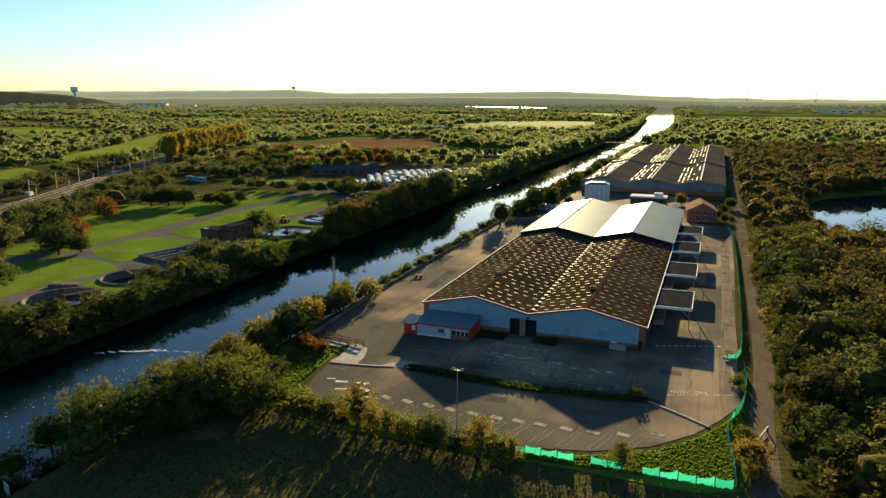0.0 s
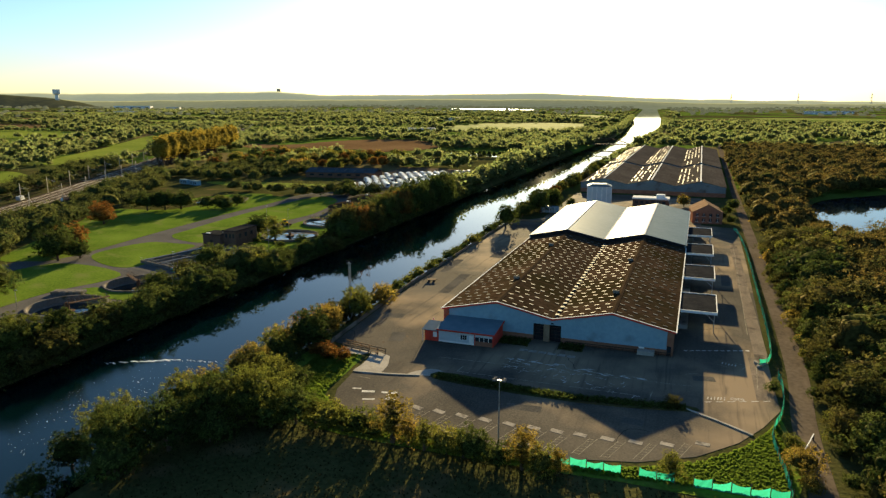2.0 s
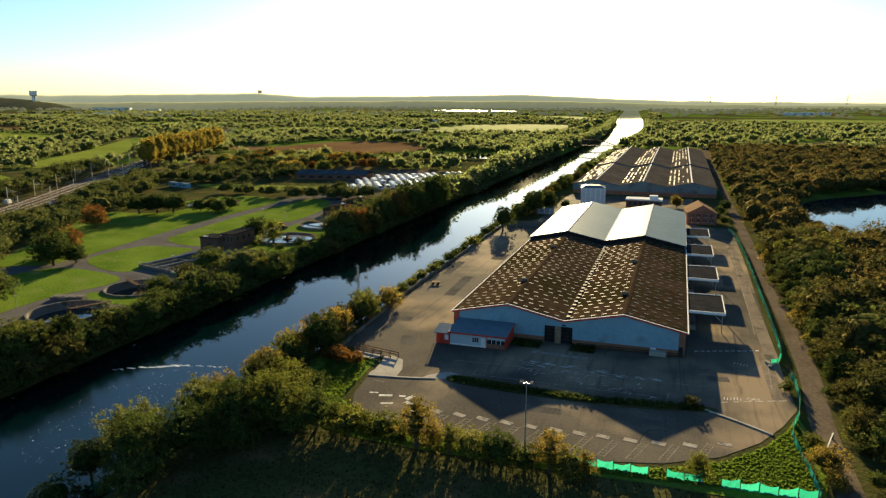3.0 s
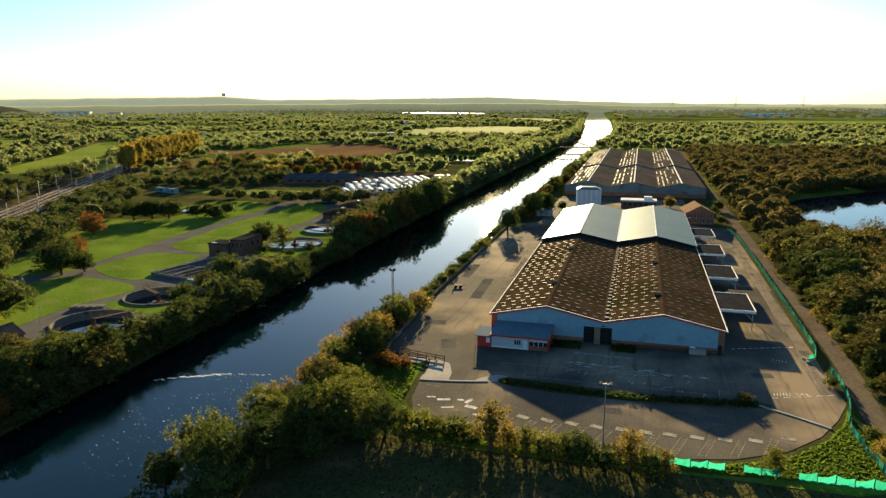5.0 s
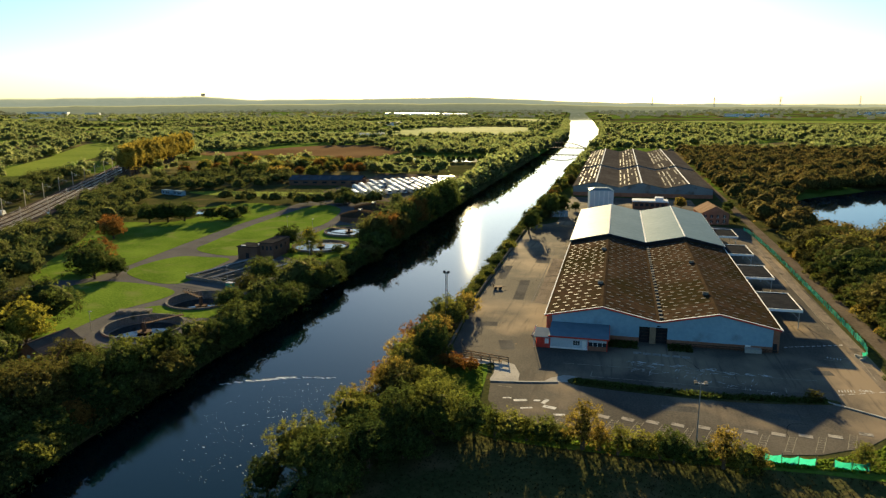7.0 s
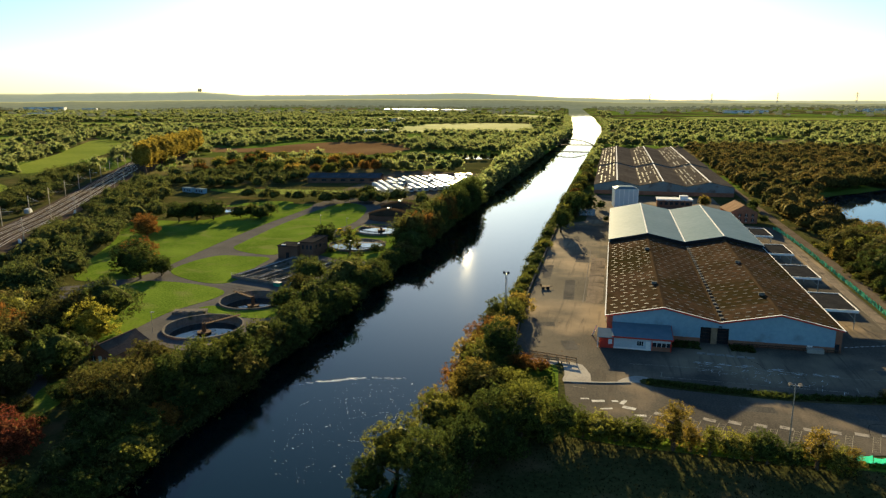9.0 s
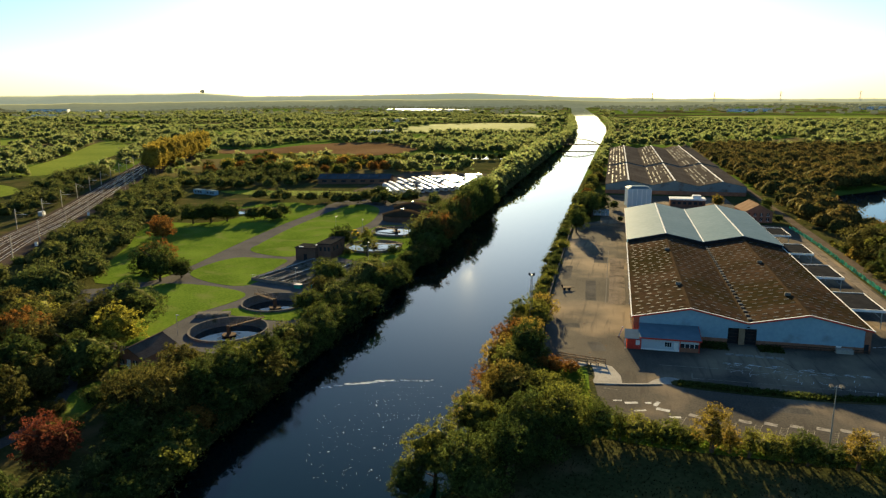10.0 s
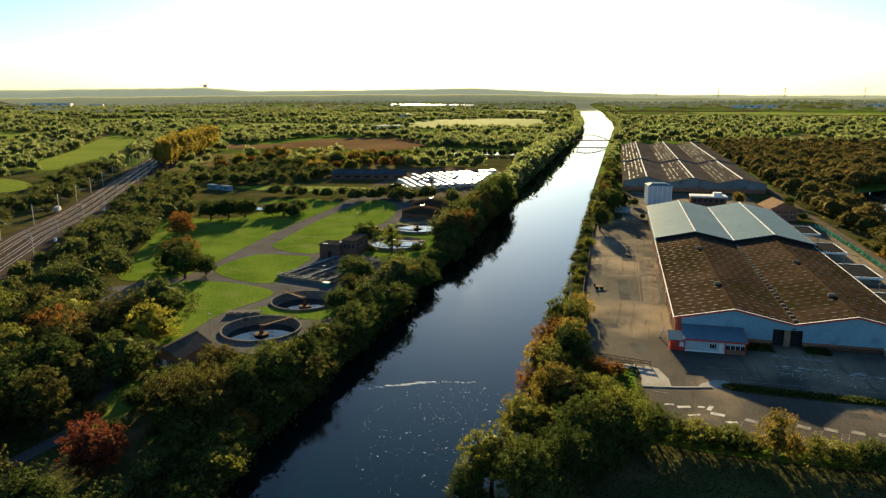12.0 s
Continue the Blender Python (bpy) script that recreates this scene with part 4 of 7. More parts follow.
# ---- far works: three gables, two ranges deep ----
fw = thing("works_building", "long low brick works with three gables and banded brown roof", "works building", (-35, 257, 0))
GW = 25.7
def far_range(y0, y1, e, r):
    xs_ = [i * GW / 2 for i in range(7)]
    zz = [e if i % 2 == 0 else r for i in range(7)]
    part("gable_wall", gable_wall(y0, y0 + 0.4, 2.2, list(zip(xs_, [z - 0.12 for z in zz]))), M["grey_clad"], fw, "grey clad gables")
    part("gable_base", box(0, 3 * GW, y0 - 0.05, y0 + 0.4, 0, 2.2), M["brick"], fw, "red brick base")
    for s in (0, 3 * GW):
        part("side_wall", box(s - 0.2, s + 0.2, y0 + 0.4, y1, 0, e - 0.12), M["brick_dark"], fw)
    for i in range(6):
        part("roof_slope", slope(xs_[i] - (0.4 if i == 0 else 0), zz[i], xs_[i + 1] + (0.4 if i == 5 else 0), zz[i + 1], y0 - 0.3, y1), M["cement_grey"], fw, "grey-brown sheet roof")
    for i in (1, 3, 5):
        part("ridge_cap", box(xs_[i] - 0.4, xs_[i] + 0.4, y0 - 0.3, y1, r - 0.05, r + 0.12), M["trim"], fw)
    strip = box(0, 1.0, 0, 1, 0, 0.03)
    me_ = as_mesh("rooflight", strip, M["skylight"])
    rg = random.Random(int(y0) + 5)
    for i in range(6):
        for k in range(5):
            f = (k + 0.6) / 5.3
            x = xs_[i] + f * GW / 2
            z = zz[i] + f * (zz[i + 1] - zz[i])
            tilt = math.degrees(math.atan2(zz[i + 1] - zz[i], GW / 2))
            y = y0 + rg.uniform(0, 12)
            while y < y1 - 14:
                ln = rg.choice((6, 10, 18, 30))
                if rg.random() < 0.75:
                    o = part("rooflight", me_, None, fw)
                    o.matrix_basis = pose(x - 0.7, y, z + 0.05, 0, -tilt, 0) @ Matrix.Diagonal((0.75, ln, 1, 1))
                y += ln + rg.uniform(4, 12)
far_range(0, 109, 5.4, 8.2)
far_range(113, 300, 5.9, 8.8)

# ---- trees ----
def ico(sub):
    bm = bmesh.new()
    bmesh.ops.create_icosphere(bm, subdivisions=sub, radius=1.0)
    v = np.array([q.co[:] for q in bm.verts]); f = [[q.index for q in p.verts] for p in bm.faces]
    bm.free()
    return v, f
ICO = {k: ico(k) for k in (1, 2, 3)}

def crown_arrays(seed, height, radius, base, leaves, size, lobes, shape="round", droop=0.0, sub=2, airy=0.0):
    """A billowing dome of foliage: a closed lobed heart with leaf sprays all over it."""
    rg = np.random.RandomState(seed)
    mid, up = base + (height - base) * (0.42 if shape != "column" else 0.5), 0
    i = np.arange(lobes)
    lz = -0.55 + 1.5 * (i + 0.5) / lobes
    la = i * 2.39996 + rg.uniform(-.5, .5, lobes)
    lk = np.sqrt(np.maximum(0, 1 - lz ** 2))
    ld = np.stack([lk * np.cos(la), lk * np.sin(la), lz], 1)
    wide, amp = rg.uniform(0.7, 1.35, lobes) * 2.1 / math.sqrt(lobes), rg.uniform(0.35, 1.0, lobes)
    lean = rg.normal(size=3) * 0.10
    def surf(d, k):
        ang = np.arccos(np.clip(d @ ld.T, -1, 1))
        r = (0.60 + 0.46 * np.max(amp * np.sqrt(np.maximum(0, 1 - (ang / wide) ** 2)), 1) + d @ lean) * k
        q = d * r[:, None]
        out = np.empty_like(q)
        z = q[:, 2]
        side = radius * (np.clip(1.2 - 0.6 * (z + 1) / 2, 0.2, 2) * (1 + 0.7 * np.maximum(-z, 0) ** 2) if shape == "cone" else 1.0 - 0.30 * np.maximum(z, 0) ** 2 if shape == "column" else 1.0 + 1.1 * np.maximum(-z, 0) ** 2)
        out[:, 0], out[:, 1] = q[:, 0] * side, q[:, 1] * side
        out[:, 2] = mid + np.where(z > 0, z * (height - mid), z * (mid - base))
        return out
    # leaf sprays gathered in clumps that stand off the heart by different amounts
    nc = leaves if leaves < 300 else leaves // 24
    cd = rg.normal(size=(nc, 3)); cd[:, 2] += 0.35; cd /= np.linalg.norm(cd, axis=1)[:, None]
    cd[:, 2] = np.maximum(cd[:, 2], -0.8)
    cp = surf(cd, 0.88 - airy * rg.uniform(0, 1, nc) + 0.24 * rg.uniform(0, 1, nc) ** 2)
    pick = np.arange(leaves) % nc
    d, pos = cd[pick], cp[pick]
    if nc < leaves:
        puff = rg.normal(size=(leaves, 3)); puff /= np.linalg.norm(puff, axis=1)[:, None]
        pos = pos + puff * (rg.uniform(0, 1, (leaves, 1)) ** 0.5 * rg.uniform(0.5, 1.3, nc)[pick][:, None] * 1.15 * radius / math.sqrt(nc) * 1.9 * np.array([1, 1, 0.7]))
        d = d + 0.8 * puff
    nrm = d + rg.normal(size=(leaves, 3)) * 0.55; nrm /= np.linalg.norm(nrm, axis=1)[:, None]
    ax = np.cross(nrm, rg.normal(size=(leaves, 3))); ax /= np.linalg.norm(ax, axis=1)[:, None]
    ay = np.cross(nrm, ax)
    sz = size * rg.uniform(0.55, 1.25, (leaves, 1))
    quad = np.stack([pos - ax * sz * 0.5, pos - ay * sz * .38, pos + ax * sz * 0.5, pos + ay * sz * .38], 1)
    if droop:
        quad[:, 2, 2] -= droop * sz[:, 0]
    iv, fi = ICO[sub]
    heart = surf(iv, ((0.70 if leaves > 2900 else 0.80) - airy) * (1 + (0.07 if sub > 2 else 0.12) * rg.uniform(-1, 1, len(iv))))
    off = leaves * 4
    return np.concatenate([quad.reshape(-1, 3), heart]), np.arange(leaves * 4).reshape(-1, 4).tolist() + [[q + off for q in f] for f in fi], leaves

def crown_mesh(name, material, *a, **k):
    v, f, n_leaf = crown_arrays(*a, **k)
    m_ = bpy.data.meshes.new(name)
    m_.from_pydata(v.tolist(), [], f)
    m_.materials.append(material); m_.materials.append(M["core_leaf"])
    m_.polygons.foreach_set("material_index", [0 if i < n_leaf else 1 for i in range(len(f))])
    m_.polygons.foreach_set("use_smooth", [i >= n_leaf for i in range(len(f))])
    return m_

def trunk_mesh(name, material, seed, height, r, base, spread_):
    """A tapered leaning trunk with limbs that fork into the crown."""
    rg = random.Random(seed)
    bm = bmesh.new()
    p, top = Vector((0, 0, -0.3)), height * 0.72
    knots = [p] + [Vector((rg.uniform(-.04, .04) * height * i / 4, rg.uniform(-.04, .04) * height * i / 4, top * i / 4)) for i in range(1, 5)]
    for i in range(4):
        tube(knots[i], knots[i + 1], r * (1 - i * 0.2), r * (1 - (i + 1) * 0.2), 7, bm)
    for i in range(6):
        z = base * 0.9 + (top - base * 0.9) * i / 6
        k = knots[min(3, int(z / top * 4))]
        a = i * 2.4 + rg.uniform(-.3, .3)
        s = Vector((k.x, k.y, z))
        e = s + Vector((math.cos(a), math.sin(a), 0.75)) * spread_ * rg.uniform(0.45, 0.62)
        tube(s, e, r * 0.42, r * 0.12, 5, bm)
    m_ = as_mesh(name, bm, material)
    return m_

# kinds: height, crown radius, crown base, leaf sprays, spray size, lobes, shape
KINDS = {
    "broad": (9.0, 4.8, 0.0, 7600, 0.44, 14, "round"), "broad_b": (9.0, 5.2, 0.0, 8000, 0.44, 18, "round"), "tall": (12.0, 4.8, 0.6, 8600, 0.48, 18, "round"),
    "bush": (4.0, 3.2, 0.0, 3000, 0.36, 9, "round"), "birch": (8.0, 3.0, 0.0, 6000, 0.27, 12, "cone"), "poplar": (16.0, 3.0, 0.3, 2400, 0.5, 14, "column"), "willow": (10.0, 5.4, 0.0, 10500, 0.37, 20, "round"),
    "m_broad": (9.0, 5.0, 0.2, 2300, 0.70, 13, "round"), "m_broad_b": (9.0, 5.6, 0.1, 2500, 0.72, 16, "round"), "m_tall": (12.0, 5.4, 0.4, 2700, 0.76, 18, "round"),
}
MESHES = {}
for i, (k, (h, r, b, n, s, lo_, sh)) in enumerate(KINDS.items()):
    MESHES[k] = (trunk_mesh("trunk", M["bark"], i, h, 0.035 * h if k != "bush" else 0.08, max(b, 0.4), r), crown_mesh("crown", M["leaf"], i + 20, h, r, b, n, s, lo_, sh, droop=0.5 if k in ("willow", "birch") else 0.0, sub=3, airy={"birch": 0.40, "willow": 0.16, "bush": 0.14}.get(k, 0.06)))
LOOKS = {"leaf": "green", "leaf_light": "light green", "leaf_gold": "golden autumn", "leaf_lime": "bright yellow-green", "leaf_poplar": "golden autumn", "leaf_orange": "orange autumn", "leaf_red": "red autumn", "leaf_brown": "olive-brown autumn"}
WORDS = {"m_broad": ("broadleaf_tree", "broadleaf tree with a rounded crown"), "m_broad_b": ("broadleaf_tree", "broadleaf tree with a wide crown"), "m_tall": ("broadleaf_tree", "tall domed broadleaf tree"),
         "broad": ("broadleaf_tree", "broadleaf tree with a rounded crown"), "broad_b": ("broadleaf_tree", "broadleaf tree with a wide crown"), "tall": ("broadleaf_tree", "tall domed broadleaf tree"),
         "bush": ("bush", "dense rounded bush"), "birch": ("birch_tree", "slender birch tree with drooping sprays"), "poplar": ("poplar_tree", "tall narrow poplar tree"), "willow": ("willow_tree", "spreading willow tree")}
tree_rng = random.Random(7)
def tree(kind, x, y, height, look_="leaf", where="", group="", wide=1.0):
    h0 = KINDS[kind][0]
    name, words = WORDS[kind]
    e = thing(name, f"{LOOKS[look_]} {words} {where}".strip(), "bush" if kind == "bush" else "tree", (x, y, max(land(x, y) - 0.1, -2.9)), tree_rng.uniform(0, 360), group)
    e.scale = (height / h0 * wide, height / h0 * wide, height / h0)
    for nm, me_ in zip(("trunk", "crown"), MESHES[kind]):
        o = part(nm, me_, None, e)
        if nm == "crown" and look_ != "leaf":
            o.material_slots[0].link = "OBJECT"
            o.material_slots[0].material = M[look_]
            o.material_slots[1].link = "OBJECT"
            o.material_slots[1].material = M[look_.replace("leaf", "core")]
    return e

def woods(name, label, spots, template, material, heart=None):
    """Many far trees in one mesh: spots are (x, y, height)."""
    rg = np.random.RandomState(len(spots))
    vs, fs, ids, off = [], [], [], 0
    tv = [crown_arrays(*t) for t in template]
    for x, y, h in spots:
        v, f, n_leaf = tv[rg.randint(len(tv))]
        a, s = rg.uniform(0, 6.28), h / 10.0
        wd = s * rg.uniform(0.85, 1.25)
        c, sn = math.cos(a), math.sin(a)
        p = np.empty_like(v)
        p[:, 0] = x + wd * (v[:, 0] * c - v[:, 1] * sn); p[:, 1] = y + wd * (v[:, 0] * sn + v[:, 1] * c); p[:, 2] = max(land(x, y), WATER_Z) + s * v[:, 2]
        vs.append(p); fs += [[i + off for i in q] for q in f]; off += len(v)
        ids += [0] * n_leaf + [1] * (len(f) - n_leaf)
    m_ = bpy.data.meshes.new(name)
    m_.from_pydata(np.concatenate(vs).tolist(), [], fs)
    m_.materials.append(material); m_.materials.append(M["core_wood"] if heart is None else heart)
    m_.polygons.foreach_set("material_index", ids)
    m_.polygons.foreach_set("use_smooth", [k == 1 for k in ids])
    return tagged(new(name, m_), label, "woodland", kind="stuff")

NEARER = [(80 + i, 10.0, 5.8, 0.1, 560, 1.1, 13, "round", 0.0, 2, 0.03) for i in range(4)]
MID = [(50 + i, 10.0, 6.4, 0.1, 170, 1.45, 15, "round", 0.0, 2, 0.0) for i in range(5)]
HEDGE = [(50 + i, 10.0, 6.4, 0.1, 110, 1.6, 13, "round", 0.0, 1, 0.0) for i in range(5)]
SCRUB = [(90 + i, 10.0, 6.0, 0.0, 260, 1.4, 11, "round", 0.0, 1, 0.05) for i in range(4)]
DIST = [(70 + i, 10.0, 9.5, 0.0, 4, 3.0, 8, "round", 0.0, 2, 0.0) for i in range(3)]
FAR = [(60 + i, 10.0, 6.8, 0.1, 80, 2.0, 12, "round", 0.0, 1, 0.0) for i in range(5)]

# foreground row and canal bank
front = [("willow", -50, -71, 10.5, "leaf"), ("willow", -44.5, -67, 10, "leaf"), ("broad_b", -56, -66, 9.5, "leaf_light"), ("broad", -58.5, -72, 6.5, "leaf"), ("willow", -43, -58, 10.5, "leaf"), ("willow", -38, -54.5, 11.0, "leaf_light"), ("willow", -31.5, -52.5, 7.6, "leaf"), ("bush", -25.5, -52.4, 5.0, "leaf_light"),
         ("broad_b", -52, -53, 9, "leaf_light"), ("bush", -20.5, -52.0, 4.6, "leaf_light"), ("birch", -14, -53, 9.4, "leaf_gold"), ("birch", -8.6, -53.5, 5.8, "leaf_light"), ("birch", -11.4, -53, 5.4, "leaf_gold"), ("broad", -0.4, -54.2, 5.8, "leaf"), ("birch", 6.6, -54, 7.6, "leaf_gold"), ("bush", -5.0, -53.6, 4.6, "leaf_light"),
         ("birch", 26.6, -49.5, 5.2, "leaf_light"), ("bush", 9, -54, 4.2, "leaf_light"), ("bush", -17.2, -52.5, 3.6, "leaf_light"), ("bush", 3.2, -54.3, 4.2, "leaf"), ("bush", -57, -80, 4.5, "leaf"), ("bush", -53, -85, 4.0, "leaf"), ("birch", -23, -52.2, 4.8, "leaf_light"), ("birch", -2.4, -53.5, 5.2, "leaf_light"), ("birch", -28.2, -52, 5.6, "leaf_light"), ("birch", 11.6, -53.8, 4.6, "leaf_gold"), ("bush", -34.5, -55.5, 5.5, "leaf"), ("bush", -47, -75, 6, "leaf"), ("bush", -40.5, -62.5, 6, "leaf")]
bank = [("broad", -47, -22, 9.5, "leaf"), ("broad_b", -52, -12, 8.5, "leaf_orange"), ("broad", -48.5, -13, 8.0, "leaf_gold"), ("broad", -52, 8, 8.5, "leaf_light"), ("broad", -47.5, 2, 8.0, "leaf_light"), ("bush", -47.2, 14, 5.5, "leaf_gold"), ("broad_b", -51.6, -2, 7.6, "leaf_brown"), ("broad_b", -52.5, -22, 8.5, "leaf_gold"), ("bush", -53, -31, 6.0, "leaf_orange"),
        ("broad", -50, -39, 8.5, "leaf_gold"), ("broad_b", -52.8, -48, 8.0, "leaf_gold"), ("broad_b", -46, -45, 8.5, "leaf_brown"), ("willow", -41.5, -45, 9, "leaf_light"), ("bush", -37.5, -46, 5.0, "leaf"), ("bush", -38.5, -40, 4.5, "leaf"), ("bush", -41, -25, 3.6, "leaf_orange"), ("bush", -37.6, -24.6, 2.8, "leaf_orange"), ("bush", -44, -23.5, 2.8, "leaf_orange"), ("bush", -46, -33, 5.0, "leaf"), ("broad", -49, -31, 8, "leaf_light"),
        ("tall", -45, 129, 12, "leaf"), ("tall", -40, 172, 14, "leaf"), ("tall", -44, 178, 12, "leaf"), ("tall", -36, 182, 12, "leaf"), ("bush", 44.2, -41, 4.0, "leaf_gold"), ("bush", 43.6, -34, 2.4, "leaf_light"), ("bush", 42.8, -12, 2.2, "leaf"), ("bush", 44.3, -46, 2.8, "leaf_gold"), ("bush", 26, -24.5, 2.2, "leaf_brown")]
for k, x, y, h, c in front + bank:
    tree(k, x, y, h, c, "beside the yard", wide=1.3 if k == "birch" else 1.0)
for i in range(14):
    tree("bush", -48.8 + tree_rng.uniform(-.8, .8), 20 + i * 8.4, tree_rng.uniform(2.2, 4.2), tree_rng.choice(("leaf", "leaf", "leaf_light")), "on the canal bank", "bank shrubs")

# ---- rooflights of the main roof ----
light_mesh = as_mesh("rooflight", box(-0.52, 0.52, -0.22, 0.22, 0.0, 0.05), M["skylight"])
light_rng = random.Random(4)
rest = bmesh.new()
for r in range(28):
    for s, roof in enumerate(roofs):
        x0 = -HALF + BAY * s
        up = 1 if s % 2 == 0 else -1
        for c in range(5):
            if light_rng.random() < 0.05:
                continue
            x = x0 + 1.55 + c * 2.35 + (0.35 if r % 2 else -0.35)
            y = 2.2 + r * 3.0 + light_rng.uniform(-.12, .12)
            m = pose(x, y, roof_z(x) + 0.012, 0, -up * 11.97, 0)
            if y < 46:
                o = part("rooflight", light_mesh, None, roof)
                o.matrix_basis = m
            else:
                box(-0.52, 0.52, -0.22, 0.22, 0.0, 0.05, rest)
                rest.verts.ensure_lookup_table()
                for v in rest.verts[-8:]:
                    v.co = m @ v.co
tagged(part("rooflight_rest", rest, M["skylight"], wh, "rows of small pale rooflights"), kind="stuff")
for i in range(27):
    y = 2.6 + i * 3.1
    bm = box(0.15, 0.95, y - 0.55, y + 0.55, 5.35, 5.72)
    part("valley_light", bm, M["skylight"], wh, "raised pale light beside the valley gutter")
# small things on the front
part("wall_lamp", box(-0.35, 0.35, 0.0, 0.25, 4.15, 4.35), M["dark"], wh)
part("side_door", box(23.75, 24.6, 0.06, 0.15, 0.1, 2.1), M["glass"], wh)
part("sign_board", box(18.2, 19.3, 0.15, 0.2, 1.0, 1.35), M["trim"], wh, "small pale blank sign")
part("ramp", box(18.0, 21.4, -1.2, 0.15, 0.05, 0.95), M["concrete"], wh, "low concrete ramp by the corner")
bm = bmesh.new()
for x in np.arange(3.0, 24.9, 2.4):
    box(x - 0.05, x + 0.05, -0.5, -0.4, 0.05, 0.85, bm)
box(3.0, 24.6, -0.52, -0.38, 0.75, 0.9, bm); box(3.0, 24.6, -0.52, -0.38, 0.38, 0.48, bm)
bf = thing("guard_rail", "low rusty guard rail along the front wall", "rail")
part("rail", bm, M["rust"], bf)
# drain pipes and downpipes on the flank by the canal
for y in (12, 28, 44, 60, 76):
    part("downpipe", box(-25.35, -25.2, y - 0.08, y + 0.08, 0.05, EAVE - 0.2), M["trim"], wh)

# ---- yard surface: kerbs, markings, pads ----
def flat(name, outline, material, label, category, z=0.052, th=0.006, kind="", group=""):
    o = new(name, as_mesh(name, slab(outline, z, z + th), material))
    return tagged(o, label, category, group, kind)
def quad(cx, cy, w_, l_, a):
    c, s = math.cos(radians(a)), math.sin(radians(a))
    return [(cx + u * c - v * s, cy + u * s + v * c) for u, v in ((-w_ / 2, -l_ / 2), (w_ / 2, -l_ / 2), (w_ / 2, l_ / 2), (-w_ / 2, l_ / 2))]
PADS = [(-15.2, -40.2), (-11.1, -40.4), (-7.0, -40.6), (-2.9, -40.7), (1.2, -40.8), (5.3, -40.8), (9.0, -40.7), (12.7, -40.6), (16.9, -40.5), (21.1, -40.1), (25.7, -39.2), (30.8, -37.1)]
for i, (x, y) in enumerate(PADS):
    a = -24 + i * 3.2
    flat("trailer_pad", quad(x, y, 2.1, 1.15, -12 + a * 0.3), M["pad"], "pale concrete pad in the asphalt for trailer legs", "concrete pad", z=0.05, th=0.03, group="trailer pads")
    # ladder-shaped bay marking that runs out towards the rim
    bm = bmesh.new()
    dx, dy = -0.32, -0.95
    for off in (-0.55, 0.55):
        bar((x + off - 2.0, y - 0.6, 0.056), (x + off - 2.0 + dx * 6.2, y - 0.6 + dy * 6.2, 0.056), 0.08, 0.008, bm)
    for k in range(7):
        q = 0.5 + k * 0.9
        bar((x - 2.55 + dx * q, y - 0.6 + dy * q, 0.056), (x - 1.45 + dx * q, y - 0.6 + dy * q, 0.056), 0.07, 0.008, bm)
    o = tagged(new("bay_marking", as_mesh("bay_marking", bm, M["paint_faint"])), "faded white ladder-shaped bay marking on asphalt", "road marking", "bay markings")
for x, y, w_, l_, a in ((-26.0, -37.0, 2.4, 0.8, 15), (-23.0, -36.4, 1.2, 0.6, 10), (-20.5, -38.8, 2.4, 1.0, -15), (-21.5, -36.5, 0.8, 2.0, -20), (-24.5, -40.0, 2.2, 0.5, 20), (-18.6, -41.5, 2.0, 0.7, 10), (-28.5, -36.5, 1.6, 0.5, 10)):
    flat("paint_patch", quad(x, y, w_, l_, a), M["paint"], "worn pale paint patch on the asphalt", "road marking", group="paint patches")
# dashed lines, boxes and long faint lines
def dashes(name, a, b, dash, gap, w_, label):
    a, b = Vector(a), Vector(b)
    d = (b - a); n = d.length; d.normalize()
    bm, q = bmesh.new(), 0.0
    while q + dash < n:
        p, r = a + d * q, a + d * (q + dash)
        bar((p.x, p.y, 0.056), (r.x, r.y, 0.056), w_, 0.008, bm)
        q += dash + gap
    return tagged(new(name, as_mesh(name, bm, M["paint" if name == "dashed_line" else "paint_faint"])), label, "road marking")
dashes("dashed_line", (27.0, 4.5), (41.0, 9.5), 0.8, 0.5, 0.35, "broken white give-way line across the yard")
dashes("dashed_line", (31.0, -21.0), (42.5, -16.5), 1.3, 0.8, 0.16, "broken white line across the exit")
for a, b in (((-20, -16.5), (30, -14.5)), ((-14, -22.5), (22, -22.2)), ((-14, -22.5), (-13.6, -19)), ((22, -22.2), (22.4, -18.5)), ((27.6, -9), (31.2, -6.8)), ((33.5, -1.5), (38, -2.8)), ((38, -2.8), (39, -0.2)), ((39, -0.2), (35, 1.2)), ((40.2, -12), (40.9, 3)), ((-31, -31.2), (-26.5, -31.8)), ((-26.5, -31.8), (-26.2, -30.6)), ((40.2, 20), (41, 120))):
    dashes("line_marking", a, b, 2.6, 0.5, 0.13, "thin worn white line on the yard")
stop = bpy.data.curves.new("ground_lettering", "FONT")
stop.body, stop.size, stop.align_x, stop.extrude = "ON", 1.5, "CENTER", 0.003
lt = new("ground_lettering", bpy.data.meshes.new_from_object(bpy.data.objects.new("tmp", stop)))
lt.data.materials.append(M["paint"])
lt.matrix_basis = pose(36.6, -18.3, 0.056, 0, 0, 12)
tagged(lt, "white lettering painted on the asphalt", "road marking")
bm = bmesh.new()
for k in range(6):
    bar((31.6 + k * 0.55, -19.6 + k * 0.12, 0.056), (31.75 + k * 0.55, -18.4 + k * 0.12, 0.056), 0.16, 0.008, bm)
tagged(new("worn_lettering", as_mesh("worn_lettering", bm, M["paint"])), "worn unreadable white strokes on the asphalt", "road marking")
